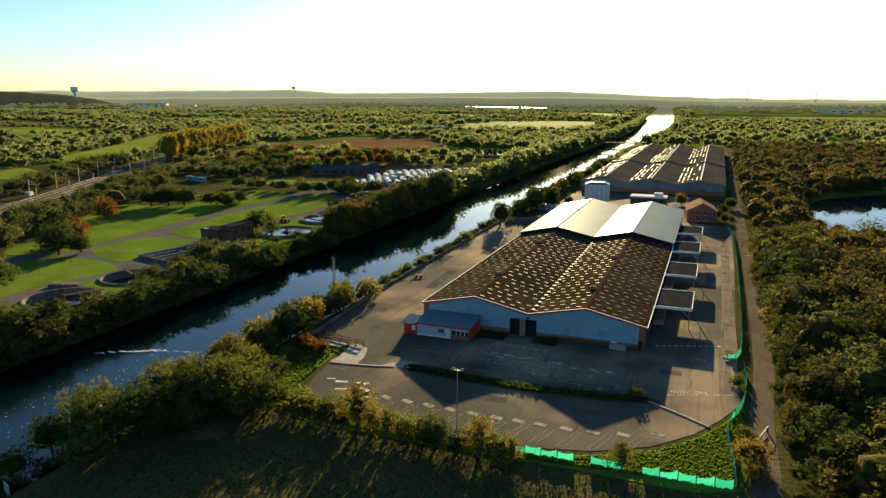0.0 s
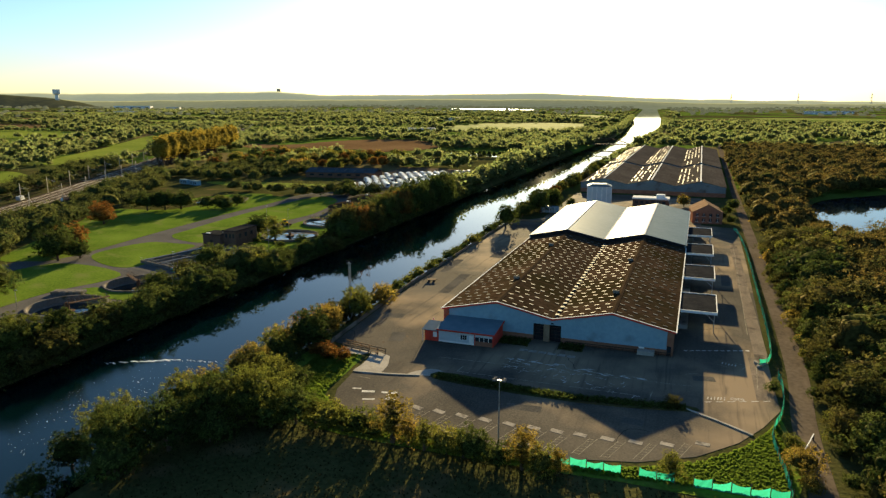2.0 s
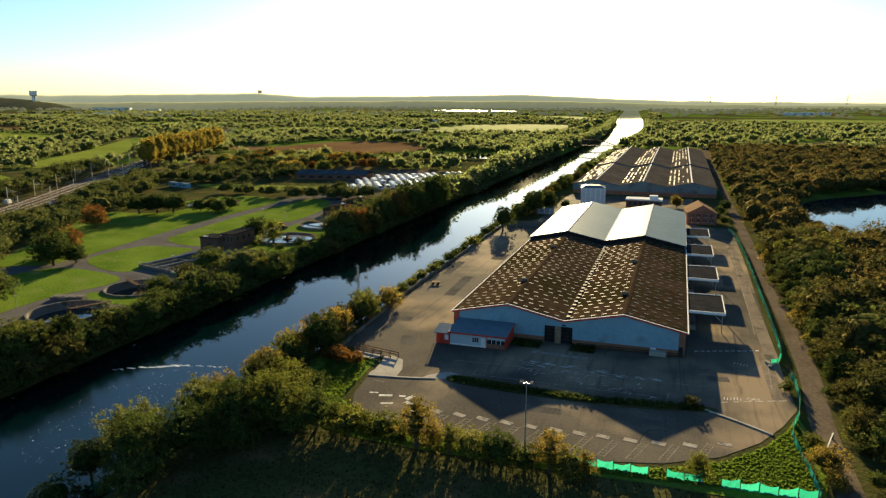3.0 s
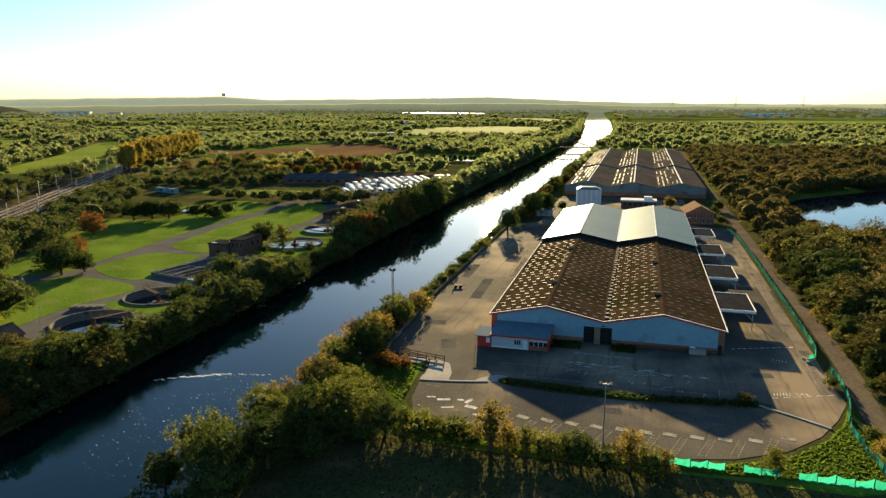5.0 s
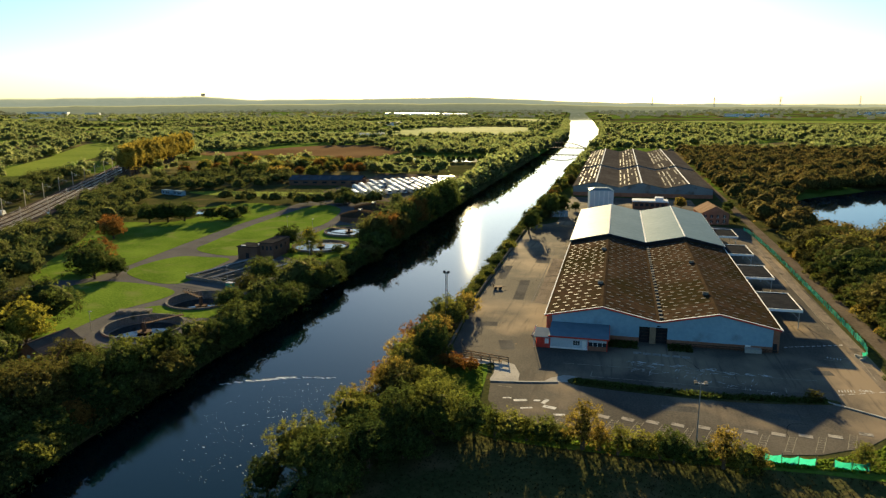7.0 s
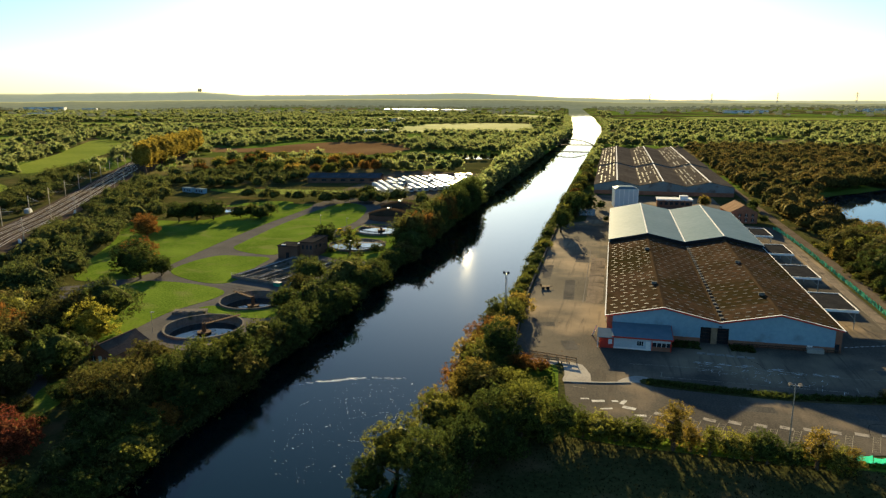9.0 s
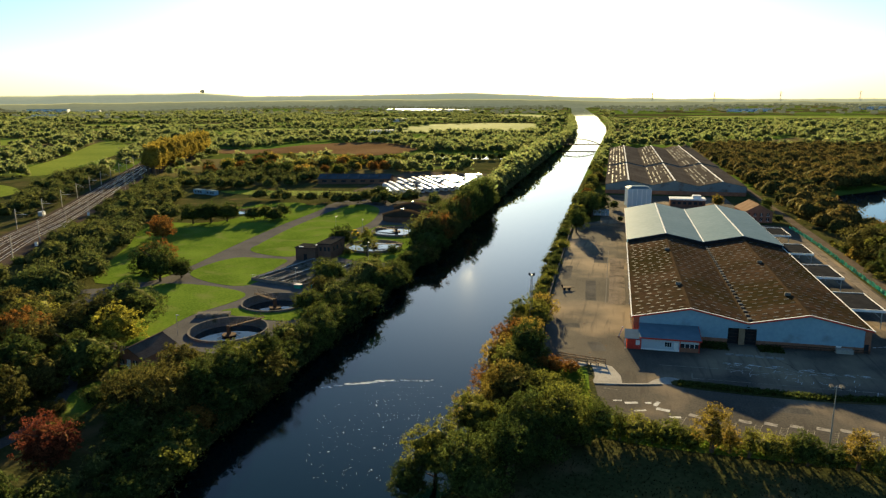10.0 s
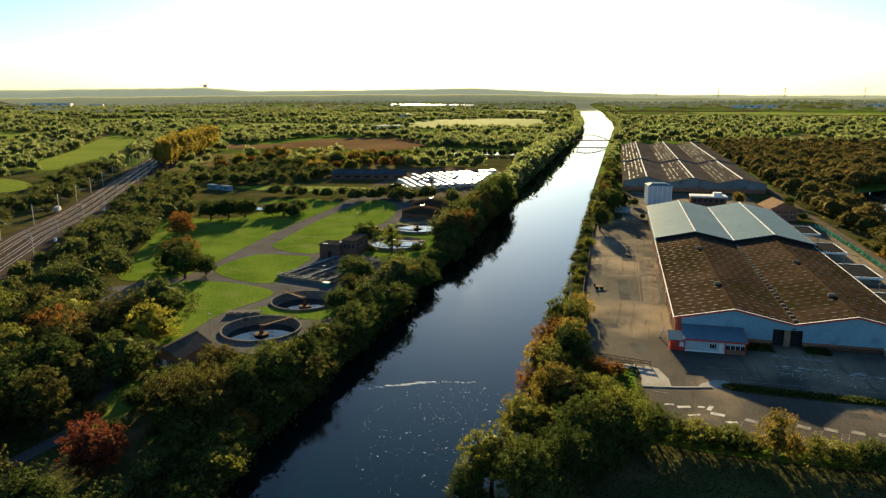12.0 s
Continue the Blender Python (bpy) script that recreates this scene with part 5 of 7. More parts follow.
bm = bmesh.new()
for k in range(5):
    bar((34.4 + k * 0.6, -0.8 - k * 0.12, 0.056), (34.6 + k * 0.6, 0.1 - k * 0.12, 0.056), 0.16, 0.008, bm)
tagged(new("worn_lettering", as_mesh("worn_lettering", bm, M["paint"])), "worn unreadable white strokes on the asphalt", "road marking")
# chalky residue where water has dried in the shade of the front
res_rng = random.Random(9)
for i in range(150):
    t = res_rng.random()
    x = -7 + 27 * t
    y = -12.0 - 0.10 * (x + 6) + res_rng.gauss(0, 0.55) if i % 5 < 2 else -12.5 - 0.20 * (x + 6) - res_rng.uniform(0, 5.5)
    r = res_rng.uniform(0.12, 0.5) if i % 5 < 2 else res_rng.uniform(0.06, 0.2)
    lw = 2.4 if i % 5 < 2 else 4.5
    a0 = res_rng.choice((-0.12, 1.2)) + res_rng.uniform(-.2, .2) if i % 5 >= 2 else -0.1
    ring_ = [(r * lw * math.cos(a) * res_rng.uniform(.5, 1.3), r * 0.5 * math.sin(a) * res_rng.uniform(.4, 1.3)) for a in [k * math.pi / 5 for k in range(10)]]
    flat("residue_patch", [(x + u * math.cos(a0) - v * math.sin(a0), y + u * math.sin(a0) + v * math.cos(a0)) for u, v in ring_], M["paint" if i % 3 else "paint_faint"], "chalky white dried stain on asphalt", "stain", z=0.051, th=0.004, group="chalky stains")
for i in range(6):
    flat("dock_slab", quad(-4.6 + i * 2.0, -6.6 - i * 0.1, 1.7, 1.3, 0), M["pad"], "pale concrete slab before the loading doors", "concrete slab", z=0.05, th=0.015, group="dock slabs")
# tar-sealed cracks and patched trenches that give the asphalt its age
for i in range(26):
    x, y, a = res_rng.uniform(-48, 40), res_rng.uniform(-44, 110), res_rng.uniform(0, 3.14)
    if -27 < x < 27 and y > -4 or x < -30 and y < -18 or y < -38 and abs(x) > 20:
        continue
    pts, bm = [Vector((x, y, 0.053))], bmesh.new()
    for k in range(9):
        a += res_rng.uniform(-.5, .5)
        pts.append(pts[-1] + Vector((math.cos(a), math.sin(a), 0)) * res_rng.uniform(0.6, 1.5))
    for p, q in zip(pts, pts[1:]):
        bar(p, q, 0.09, 0.006, bm)
    tagged(new("sealed_crack", as_mesh("sealed_crack", bm, M["dark"])), "thin dark sealed crack in the asphalt", "crack", "sealed cracks")
for x, y, w_, l_, a in ((-36, 40, 3.0, 22, 2), (-40, 6, 5, 3.5, 8), (-33, -8, 3.2, 6, 15), (33, 30, 3, 9, 1), (37, 70, 2.4, 14, 0), (31, -10, 4, 2.4, 10), (2, -34, 6, 2.4, 4), (20, -33, 3.5, 2.2, -8), (-34, 80, 4.5, 9, 0), (-44, 60, 2.5, 18, 1)):
    flat("tarmac_patch", quad(x, y, w_, l_, a), M["patch"], "darker patch of newer asphalt", "asphalt patch", z=0.0505, th=0.004, group="asphalt patches")
# planted island with kerb, pale kerb runs at both ends
setting("kerb_island", slab(rounded([(-18, -26.6), (-14.5, -24.0), (9, -26.2), (27.5, -23.8), (28.6, -26.0), (10, -28.9), (-12, -28.2)], 3), 0.0, 0.17), M["ground"], "low overgrown kerbed strip across the yard", "verge")
for line_ in ([(-32.9, -29.4), (-26, -28.4), (-20.0, -26.9)], [(28.2, -25.2), (33, -28.0), (38.2, -31.6)]):
    setting("kerb", ribbon(smooth(line_), 0.45, 0.0, 0.20), M["concrete"], "pale concrete kerb", "kerb")
for pts in ([(-22.6, -26.9), (-17.0, -26.2), (-16.5, -23.6), (-19.3, -23.2)], [(-33, -29.2), (-27.5, -28.7), (-29.6, -19.6), (-35.0, -18.2), (-33.6, -20.5), (-32.9, -26)], [(-41, -21.6), (-35.3, -20.6), (-35.0, -18.2), (-40.5, -17.6)]):
    setting("concrete_slab", slab(rounded(pts, 2), 0.0, 0.065), M["concrete"], "pale worn concrete slab", "slab")
for i in range(9):
    flat("concrete_apron", quad(-28.6 + (i % 2) * 0.1, 30 + i * 6.3, 4.6, 6.1, 0), M["concrete_worn"], "pale concrete bay slab along the wall", "concrete slab", z=0.05, th=0.012, group="wall slabs")
flat("drain_line", quad(-31.6, 62, 0.25, 70, 0), M["concrete_dark"], "dark drain channel in the yard", "drain")
for x, y, w_, l_ in ((43.0, 40, 2.6, 70), (42.6, 100, 2.4, 50), (42.0, -6, 2.2, 22)):
    flat("concrete_strip", quad(x - 1.3, y, w_, l_, 0.6), M["concrete_worn"], "pale worn concrete strip by the fence", "concrete strip", z=0.05, th=0.008)
# weeds against the front wall and rank grass on island and verge
def tufts(name, label, spots_, seed, size, material):
    """Grass blades in tufts: one mesh."""
    rg = np.random.RandomState(seed)
    p = np.array(spots_)
    n = len(p)
    a = rg.uniform(0, 6.28, n); h = size * rg.uniform(0.5, 1.3, n); w_ = 0.5 * h
    lean = rg.normal(0, 0.25, (n, 2)) * h[:, None]
    v = np.zeros((n, 4, 3))
    v[:, 0] = p; v[:, 1] = p; v[:, 2] = p; v[:, 3] = p
    for k, s in ((0, -1), (1, 1), (2, 0.8), (3, -0.8)):
        v[:, k, 0] += s * w_ * np.cos(a); v[:, k, 1] += s * w_ * np.sin(a)
    v[:, 2:, 2] += h[:, None]; v[:, 2:, :2] += lean[:, None, :]
    m_ = bpy.data.meshes.new(name)
    m_.from_pydata(v.reshape(-1, 3).tolist(), [], np.arange(n * 4).reshape(-1, 4).tolist())
    m_.materials.append(material)
    return tagged(new(name, m_), label, "grass", kind="stuff")
VERGE = [(-44, -21), (-36, -21.5), (-34.2, -31), (-33, -41), (-26, -47), (-6, -51), (10, -51), (22, -48), (31, -43), (37, -36), (41, -28.6), (42.6, -25), (42.2, -49.4), (20, -51.6), (-6, -53), (-30, -51), (-42, -40)]
g_rng = random.Random(5)
spots = []
while len(spots) < 16000:
    x, y = g_rng.uniform(-45, 43), g_rng.uniform(-54, -20)
    if inside(x, y, VERGE):
        spots.append((x, y, 0.05))
tufts("rank_grass", "rank sunlit grass tufts on the verge", spots, 1, 0.34, M["weed"])
spots = [(g_rng.uniform(-17, 28), 0, 0.15) for _ in range(2600)]
spots = [(x, np.interp(x, [-17, 9, 28], [-26.4, -27.5, -25.0]) + g_rng.uniform(-1.2, 1.2), z) for x, _, z in spots]
spots += [(g_rng.uniform(-10.8, -4.5), g_rng.uniform(-4.5, 0.1), 0.04) for _ in range(700)] + [(g_rng.uniform(2.0, 7.0), g_rng.uniform(-4.0, 0.1), 0.04) for _ in range(600)]
tufts("weeds", "dark green weeds on island and at the wall", spots, 2, 0.5, M["leaf"])
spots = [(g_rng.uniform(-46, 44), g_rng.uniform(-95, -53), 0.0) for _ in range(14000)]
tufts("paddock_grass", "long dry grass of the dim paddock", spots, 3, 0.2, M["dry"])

# ---- fences, rails, posts ----
def netting_fence():
    f = thing("netting_fence", "green debris netting hung on a sagging post fence", "fence")
    runs = [[(8.0, -51.2), (14, -50.9), (20, -50.6), (26, -50.5), (31, -50.6), (36.5, -50.4), (41.6, -50.2)], [(41.9, -50.0), (41.6, -42), (40.9, -34), (41.5, -28.6), (43.6, -20.5), (44.4, -10), (44.0, -4)], [(41.2, 0.5), (43.4, 4.0), (44.3, 16), (44.7, 60), (44.7, 117), (43.4, 150), (42.0, 157)]]
    rg = random.Random(8)
    post = as_mesh("post", tube((0, 0, -0.2), (0, 0, 1.9), 0.05, seg=6), M["wood"])
    for run in runs:
        line_, acc = [], smooth(run, 8)
        prev = Vector(acc[0]); line_.append(prev)
        for q in acc[1:]:
            q = Vector(q)
            while (q - line_[-1]).length > 2.4:
                line_.append(line_[-1] + (q - line_[-1]).normalized() * 2.4)
        for i, p in enumerate(line_):
            o = part("post", post, None, f); o.location = (p.x, p.y, 0.05)
            if i + 1 < len(line_) and rg.random() > (0.05 if run is runs[0] else 0.03):
                q = line_[i + 1]
                bm = bmesh.new()
                d = (q - p); nrm = Vector((-d.y, d.x)).normalized()
                rows = []
                top0, top1 = 1.6 - rg.uniform(0, .5) * (rg.random() < .5), 1.75 - rg.uniform(0, .5) * (rg.random() < .5)
                for k in range(5):
                    t = k / 4
                    c = p + d * (0.03 + 0.94 * t)
                    top = top0 + (top1 - top0) * t - 0.25 * math.sin(math.pi * t)
                    rows.append([bm.verts.new((c.x + nrm.x * o_, c.y + nrm.y * o_, z)) for z, o_ in ((0.1, rg.uniform(-.12, .12)), (0.7, rg.uniform(-.2, .2)), (top, rg.uniform(-.05, .05)))])
                for a, b in zip(rows, rows[1:]):
                    for k in range(2):
                        bm.faces.new((a[k], b[k], b[k + 1], a[k + 1]))
                part("netting", bm, M["mesh_green"], f, "green netting sheet")
    return f
netting_fence()
def rail_fence(p0, p1, n, name, label):
    f = thing(name, label, "barrier")
    a, b = Vector(p0), Vector(p1)
    for i in range(n):
        c = a + (b - a) * i / (n - 1)
        part("post", box(c.x - 0.09, c.x + 0.09, c.y - 0.09, c.y + 0.09, 0.05, 1.25), M["wood"], f)
    for z in (0.55, 1.05):
        part("rail", bar((a.x, a.y, z), (b.x, b.y, z), 0.1, 0.24), M["wood"], f)
    return f
rail_fence((-41.4, -16.2), (-31.0, -18.6), 6, "timber_barrier", "weathered timber barrier at the yard entrance")
rail_fence((-40.8, -18.6), (-34.6, -19.4), 4, "timber_barrier", "weathered low timber barrier by the slab")
bn = thing("bench", "dark timber bench on the concrete slab", "bench", (-33.2, -19.6, 0.065), 8)
part("seat", box(-1.0, 1.0, -0.25, 0.25, 0.42, 0.5), M["wood"], bn)
for x in (-0.8, 0.8):
    part("leg", box(x - 0.08, x + 0.08, -0.22, 0.22, 0, 0.42), M["dark"], bn)
# wall along the canal side of the yard
setting("wall_bank", ribbon(smooth([(-44.8, -17), (-45.6, -4), (-46.6, 14), (-47.3, 40), (-47.4, 90), (-47.4, 146)]), 0.25, 0.0, 0.9), M["concrete_worn"], "low pale wall along the canal bank", "wall")
def flood_lamp():
    f = thing("flood_lamp", "tall grey floodlight post with four lamp heads", "lamp post", (2.75, -52.9, 0))
    part("pole", tube((0, 0, -0.3), (0, 0, 12.8), 0.13, 0.07, 10), M["steel"], f)
    part("base", tube((0, 0, 0), (0, 0, 0.5), 0.28, 0.22, 10), M["steel"], f)
    part("crossarm", bar((-0.7, 0, 12.6), (0.7, 0, 12.6), 0.1), M["steel"], f)
    for x in (-0.7, 0.7):
        for dy in (-0.3, 0.3):
            h = part("lamp_head", hexa(bmesh.new(), [(x - .25, dy - .22, 12.62), (x + .25, dy - .22, 12.62), (x + .25, dy + .22, 12.55), (x - .25, dy + .22, 12.55), (x - .2, dy - .15, 12.9), (x + .2, dy - .15, 12.9), (x + .2, dy + .15, 12.85), (x - .2, dy + .15, 12.85)]), M["concrete_dark"], f)
            part("lens", box(x - .22, x + .22, dy - .19, dy + .19, 12.50, 12.545), M["glass"], h)
flood_lamp()
def lattice_mast():
    f = thing("lattice_mast", "slim grey lattice mast with lights beside the canal", "mast", (-49.0, 0.6, -0.6))
    H, w0, w1 = 14.6, 0.55, 0.32
    cor = [(-1, -1), (1, -1), (1, 1), (-1, 1)]
    for sx, sy in cor:
        part("leg", bar((sx * w0 / 2, sy * w0 / 2, 0), (sx * w1 / 2, sy * w1 / 2, H), 0.07), M["steel"], f)
    n = 14
    for k in range(n):
        z0, z1 = H * k / n, H * (k + 1) / n
        a, b = (w0 + (w1 - w0) * k / n) / 2, (w0 + (w1 - w0) * (k + 1) / n) / 2
        for i in range(4):
            p, q = cor[i], cor[(i + 1) % 4]
            part("brace", bar((p[0] * a, p[1] * a, z0), (q[0] * b, q[1] * b, z1), 0.05), M["steel"], f)
    part("platform", box(-0.6, 0.6, -0.4, 0.4, H - 0.4, H - 0.3), M["steel"], f)
    for x in (-0.5, 0.5):
        part("lamp_head", box(x - 0.25, x + 0.25, -0.3, 0.1, H - 0.3, H + 0.25), M["dark"], f)
lattice_mast()
# rusty trailer left in the yard
ct = thing("rusty_trailer", "small rusty flat trailer standing in the yard", "trailer", (-43.0, 39.3, 0.05), 20)
part("deck", box(-1.3, 1.3, -0.8, 0.8, 0.55, 0.7), M["rust"], ct)
part("drawbar", bar((1.3, 0, 0.6), (2.4, 0, 0.45), 0.1), M["rust"], ct)
part("headboard", box(-1.35, -1.25, -0.8, 0.8, 0.7, 1.4), M["rust"], ct)
for x in (-0.7, 0.7):
    for y in (-0.85, 0.85):
        part("wheel", tube((x, y - 0.1, 0.35), (x, y + 0.1, 0.35), 0.35, seg=14), M["dark"], ct)
for x, y, r in ((-34.4, -12.3, 0.35), (-31, -7, 0.3), (-36.5, 8, 0.3)):
    flat("manhole_cover", ring(x, y, r, 14), M["rust"], "rusty manhole cover in the asphalt", "manhole cover", group="manhole covers")
# barrier poles and logs across the track
for a, b in (((44.2, -38, 0.15), (46.8, -32, 0.15)), ((43.6, -36, 0.15), (44.6, -31.5, 0.15))):
    lg = thing("log", "fallen grey pole lying on the track", "log")
    part("pole", tube(a, b, 0.16, 0.12, 8), M["wood"], lg)
sk = thing("skip_pile", "heap of netted rubble by the gate", "rubble", (41.6, 1.0, 0.05))
for i in range(14):
    rr = random.Random(i)
    x, y, s = rr.uniform(-1.2, 1.2), rr.uniform(-1.5, 1.5), rr.uniform(0.15, 0.4)
    part("block", box(x - s, x + s, y - s * .7, y + s * .7, 0, s * 1.2), M["concrete"], sk)

sg = thing("site_sign", "small pale blue board on two posts by the water", "sign", (-48.9, -86.5, land(-48.9, -86.5)), -18)
part("board", box(-0.75, 0.75, -0.05, 0.05, 0.7, 2.0), M["clad"], sg)
for k in (-0.6, 0.6):
    part("post", bar((k, 0.08, -0.3), (k, 0.08, 2.0), 0.08), M["steel"], sg)
part("frame", box(-0.8, 0.8, -0.03, 0.03, 2.0, 2.08), M["trim"], sg)

br = thing("track_barrier", "white pole barrier standing open beside the track", "barrier", (44.8, -36.3, 0.04))
part("pole", bar((0, 0, 0.95), (2.1, 6.5, 0.95), 0.16), M["trim"], br)
part("post", box(-0.12, 0.12, -0.12, 0.12, -0.3, 1.1), M["rust"], br)
part("rest", box(1.95, 2.2, 6.3, 6.55, -0.3, 0.9), M["rust"], br)
part("counterweight", box(-0.45, -0.05, -0.75, -0.25, 0.75, 1.15), M["dark"], br)
pl = thing("leaning_post", "white post leaning against the lobby corner", "post", (-27.6, -0.4, 0.05))
part("shaft", bar((-0.6, 0.4, 0), (0.3, 0.2, 2.6), 0.2), M["trim"], pl)
part("foot", box(-0.85, -0.35, 0.2, 0.6, 0, 0.12), M["concrete_dark"], pl)

# ---- treatment works across the canal ----
def settling_tank(x, y, r, wall, water, arm):
    """A round open tank with a raised rim, dark water inside and a bridge to its middle."""
    t = thing("settling_tank", "round concrete settling tank with scraper bridge", "tank", (x, y, 0), group="round tanks")
    bm = bmesh.new()
    n = 56
    prof = [(r, -3.0), (r, wall), (r - 0.45, wall), (r - 0.45, -3.0)]
    rows = [[bm.verts.new((q * math.cos(2 * math.pi * i / n), q * math.sin(2 * math.pi * i / n), z)) for q, z in prof] for i in range(n)]
    for i in range(n):
        a, b = rows[i], rows[(i + 1) % n]
        for k in range(3):
            bm.faces.new((a[k], b[k], b[k + 1], a[k + 1]))
    part("rim_wall", bm, M["concrete_dark"], t, "stained concrete rim")
    part("water", slab(ring(0, 0, r - 0.4, n), water - 0.2, water), M["still"], t, "dark still water")
    bm = bmesh.new()
    prof = [(r - 0.45, water + 0.25), (r - 1.3, water + 0.25), (r - 1.3, water + 0.05), (r - 1.4, water - 0.1)]
    rows = [[bm.verts.new((q * math.cos(2 * math.pi * i / n), q * math.sin(2 * math.pi * i / n), z)) for q, z in prof] for i in range(n)]
    for i in range(n):
        a, b = rows[i], rows[(i + 1) % n]
        for k in range(3):
            bm.faces.new((a[k], b[k], b[k + 1], a[k + 1]))
    part("launder", bm, M["concrete_dark"], t, "inner weir channel")
    part("hub", tube((0, 0, water - 0.2), (0, 0, wall + 0.7), 0.5, seg=14), M["rust"], t)
    part("hub_ring", slab(ring(0, 0, 1.7, 24), water + 0.25, water + 0.45), M["rust"], t)
    ca, sa = math.cos(radians(arm)), math.sin(radians(arm))
    part("bridge", bar((0, 0, wall + 0.35), (ca * (r + 0.6), sa * (r + 0.6), wall + 0.35), 1.0, 0.16), M["rust"], t)
    for s in (-0.55, 0.55):
        for z in (0.8, 1.35):
            part("handrail", bar((-sa * s, ca * s, wall + z), (ca * (r + 0.4) - sa * s, sa * (r + 0.4) + ca * s, wall + z), 0.06), M["rust"], t)
        for k in range(6):
            q = k * r / 5
            part("post", bar((ca * q - sa * s, sa * q + ca * s, wall + 0.3), (ca * q - sa * s, sa * q + ca * s, wall + 1.35), 0.05), M["steel"], t)
    for a in range(0, 360, 60):
        c2, s2 = math.cos(radians(a + arm)), math.sin(radians(a + arm))
        part("scraper_arm", bar((c2 * 1.5, s2 * 1.5, water + 0.3), (c2 * (3.2), s2 * (3.2), water + 0.1), 0.08), M["rust"], t)
    return t
settling_tank(-121.0, -16.0, 9.6, 0.55, -1.4, 62)
settling_tank(-120.8, 8.0, 9.2, 0.5, -1.6, 150)
settling_tank(-118.3, 83.5, 10.8, 0.9, 0.25, 20)
settling_tank(-119.0, 114.5, 10.5, 0.9, 0.25, 160)
def dome_tank(x, y, r):
    t = thing("domed_tank", "round tank with low brown domed roof", "tank", (x, y, 0), group="domed tanks")
    part("wall", tube((0, 0, -0.2), (0, 0, 2.6), r, r, 40), M["brick_dark"], t)
    bm = bmesh.new()
    n, rows = 40, []
    for k in range(6):
        q = 1 - k / 6
        rows.append([bm.verts.new(((r + .3) * q * math.cos(2 * math.pi * i / n), (r + .3) * q * math.sin(2 * math.pi * i / n), 2.5 + 2.1 * (1 - q * q))) for i in range(n)])
    for a, b in zip(rows, rows[1:]):
        for i in range(n):
            bm.faces.new((a[i], a[(i + 1) % n], b[(i + 1) % n], b[i]))
    bm.faces.new(rows[-1]); bm.faces.new(rows[0][::-1])
    part("dome", bm, M["cement_dark"], t, "brown felted dome")
    part("hatch", box(-0.6, 0.6, -0.6, 0.6, 4.5, 5.1), M["steel"], t)
    part("pipe", tube((1.2, 0.4, 4.3), (1.2, 0.4, 5.6), 0.15, seg=8), M["steel"], t)
dome_tank(-126, 146, 9.2); dome_tank(-128, 170, 9.4)
# pump house: two brick blocks
ph = thing("pump_house", "flat-roofed dark brick pump house beside the lawns", "pump house", (-138.2, 58.0, 0.03))
part("wall", box(0, 7.4, 0, 7.0, 0, 4.3), M["brick_dark"], ph)
part("wall", box(7.4, 12.4, 2.0, 15.0, 0, 5.6), M["brick_dark"], ph, "taller brick block")
part("roof", box(-0.3, 7.4, -0.3, 7.3, 4.3, 4.55), M["felt"], ph, "flat felt roof")
part("roof", box(7.1, 12.7, 1.7, 15.3, 5.6, 5.85), M["felt"], ph, "flat felt roof")
part("roof_hatch", box(1.0, 2.6, 0.6, 1.4, 4.55, 4.75), M["trim"], ph)
part("roof_hatch", box(5.6, 6.6, 4.0, 5.2, 4.55, 4.8), M["trim"], ph)
part("door", box(3.0, 4.2, -0.05, 0.0, 0, 2.2), M["dark"], ph)
for x in (8.2, 9.8, 11.2):
    part("window", box(x, x + 0.8, 1.94, 2.0, 3.2, 4.6), M["glass"], ph)
for y in (4.0, 7.5, 11.0):
    part("window", box(12.4, 12.46, y, y + 1.4, 3.0, 4.4), M["glass"], ph)
# aeration lanes between pump house and bank
la = thing("aeration_lanes", "old concrete aeration lanes with walkways and pipes", "treatment lanes", (-125, 42, 0.03), -14)
for i, x in enumerate((-11, -7, -3, 1, 5, 9)):
    part("lane_wall", box(x - 0.2, x + 0.2, -16, 14, -1.0, 0.9), M["concrete_dark"], la)
    if i < 5:
        part("channel", box(x + 0.2, x + 3.8, -15.6, 13.6, -0.9, 0.15 if i % 2 else -0.2), M["bank"] if i % 2 else M["still"], la, "wet channel" if i % 2 == 0 else "silted channel")
for y in (-16, -4, 6, 14):
    part("cross_wall", box(-11, 9.2, y - 0.2, y + 0.2, -1, 0.92), M["concrete_dark"], la)
for x in (-9, -1, 7):
    part("pipe", tube((x, -15, 1.2), (x, 13, 1.2), 0.14, seg=8), M["steel"], la)
    for y in (-12, -6, 0, 6, 11):
        part("stand", box(x - 0.08, x + 0.08, y - 0.08, y + 0.08, 0.1, 1.15), M["rust"], la)
for z in (0.9, 1.4):
    part("handrail", bar((-11, -16.2, z + 0.5), (9, -16.2, z + 0.5), 0.06), M["steel"], la)
for x in (-1.6, 1.4):
    bx = thing("grit_container", "small green steel container on the works apron", "container", (-118.5 + x * 1.6, 24.2 + x * 0.4, 0.03), -8)
    part("body", box(-1.1, 1.1, -0.7, 0.7, 0, 1.1), M["green_paint"], bx)
    part("lid", box(-1.15, 1.15, -0.75, 0.75, 1.1, 1.2), M["steel"], bx)
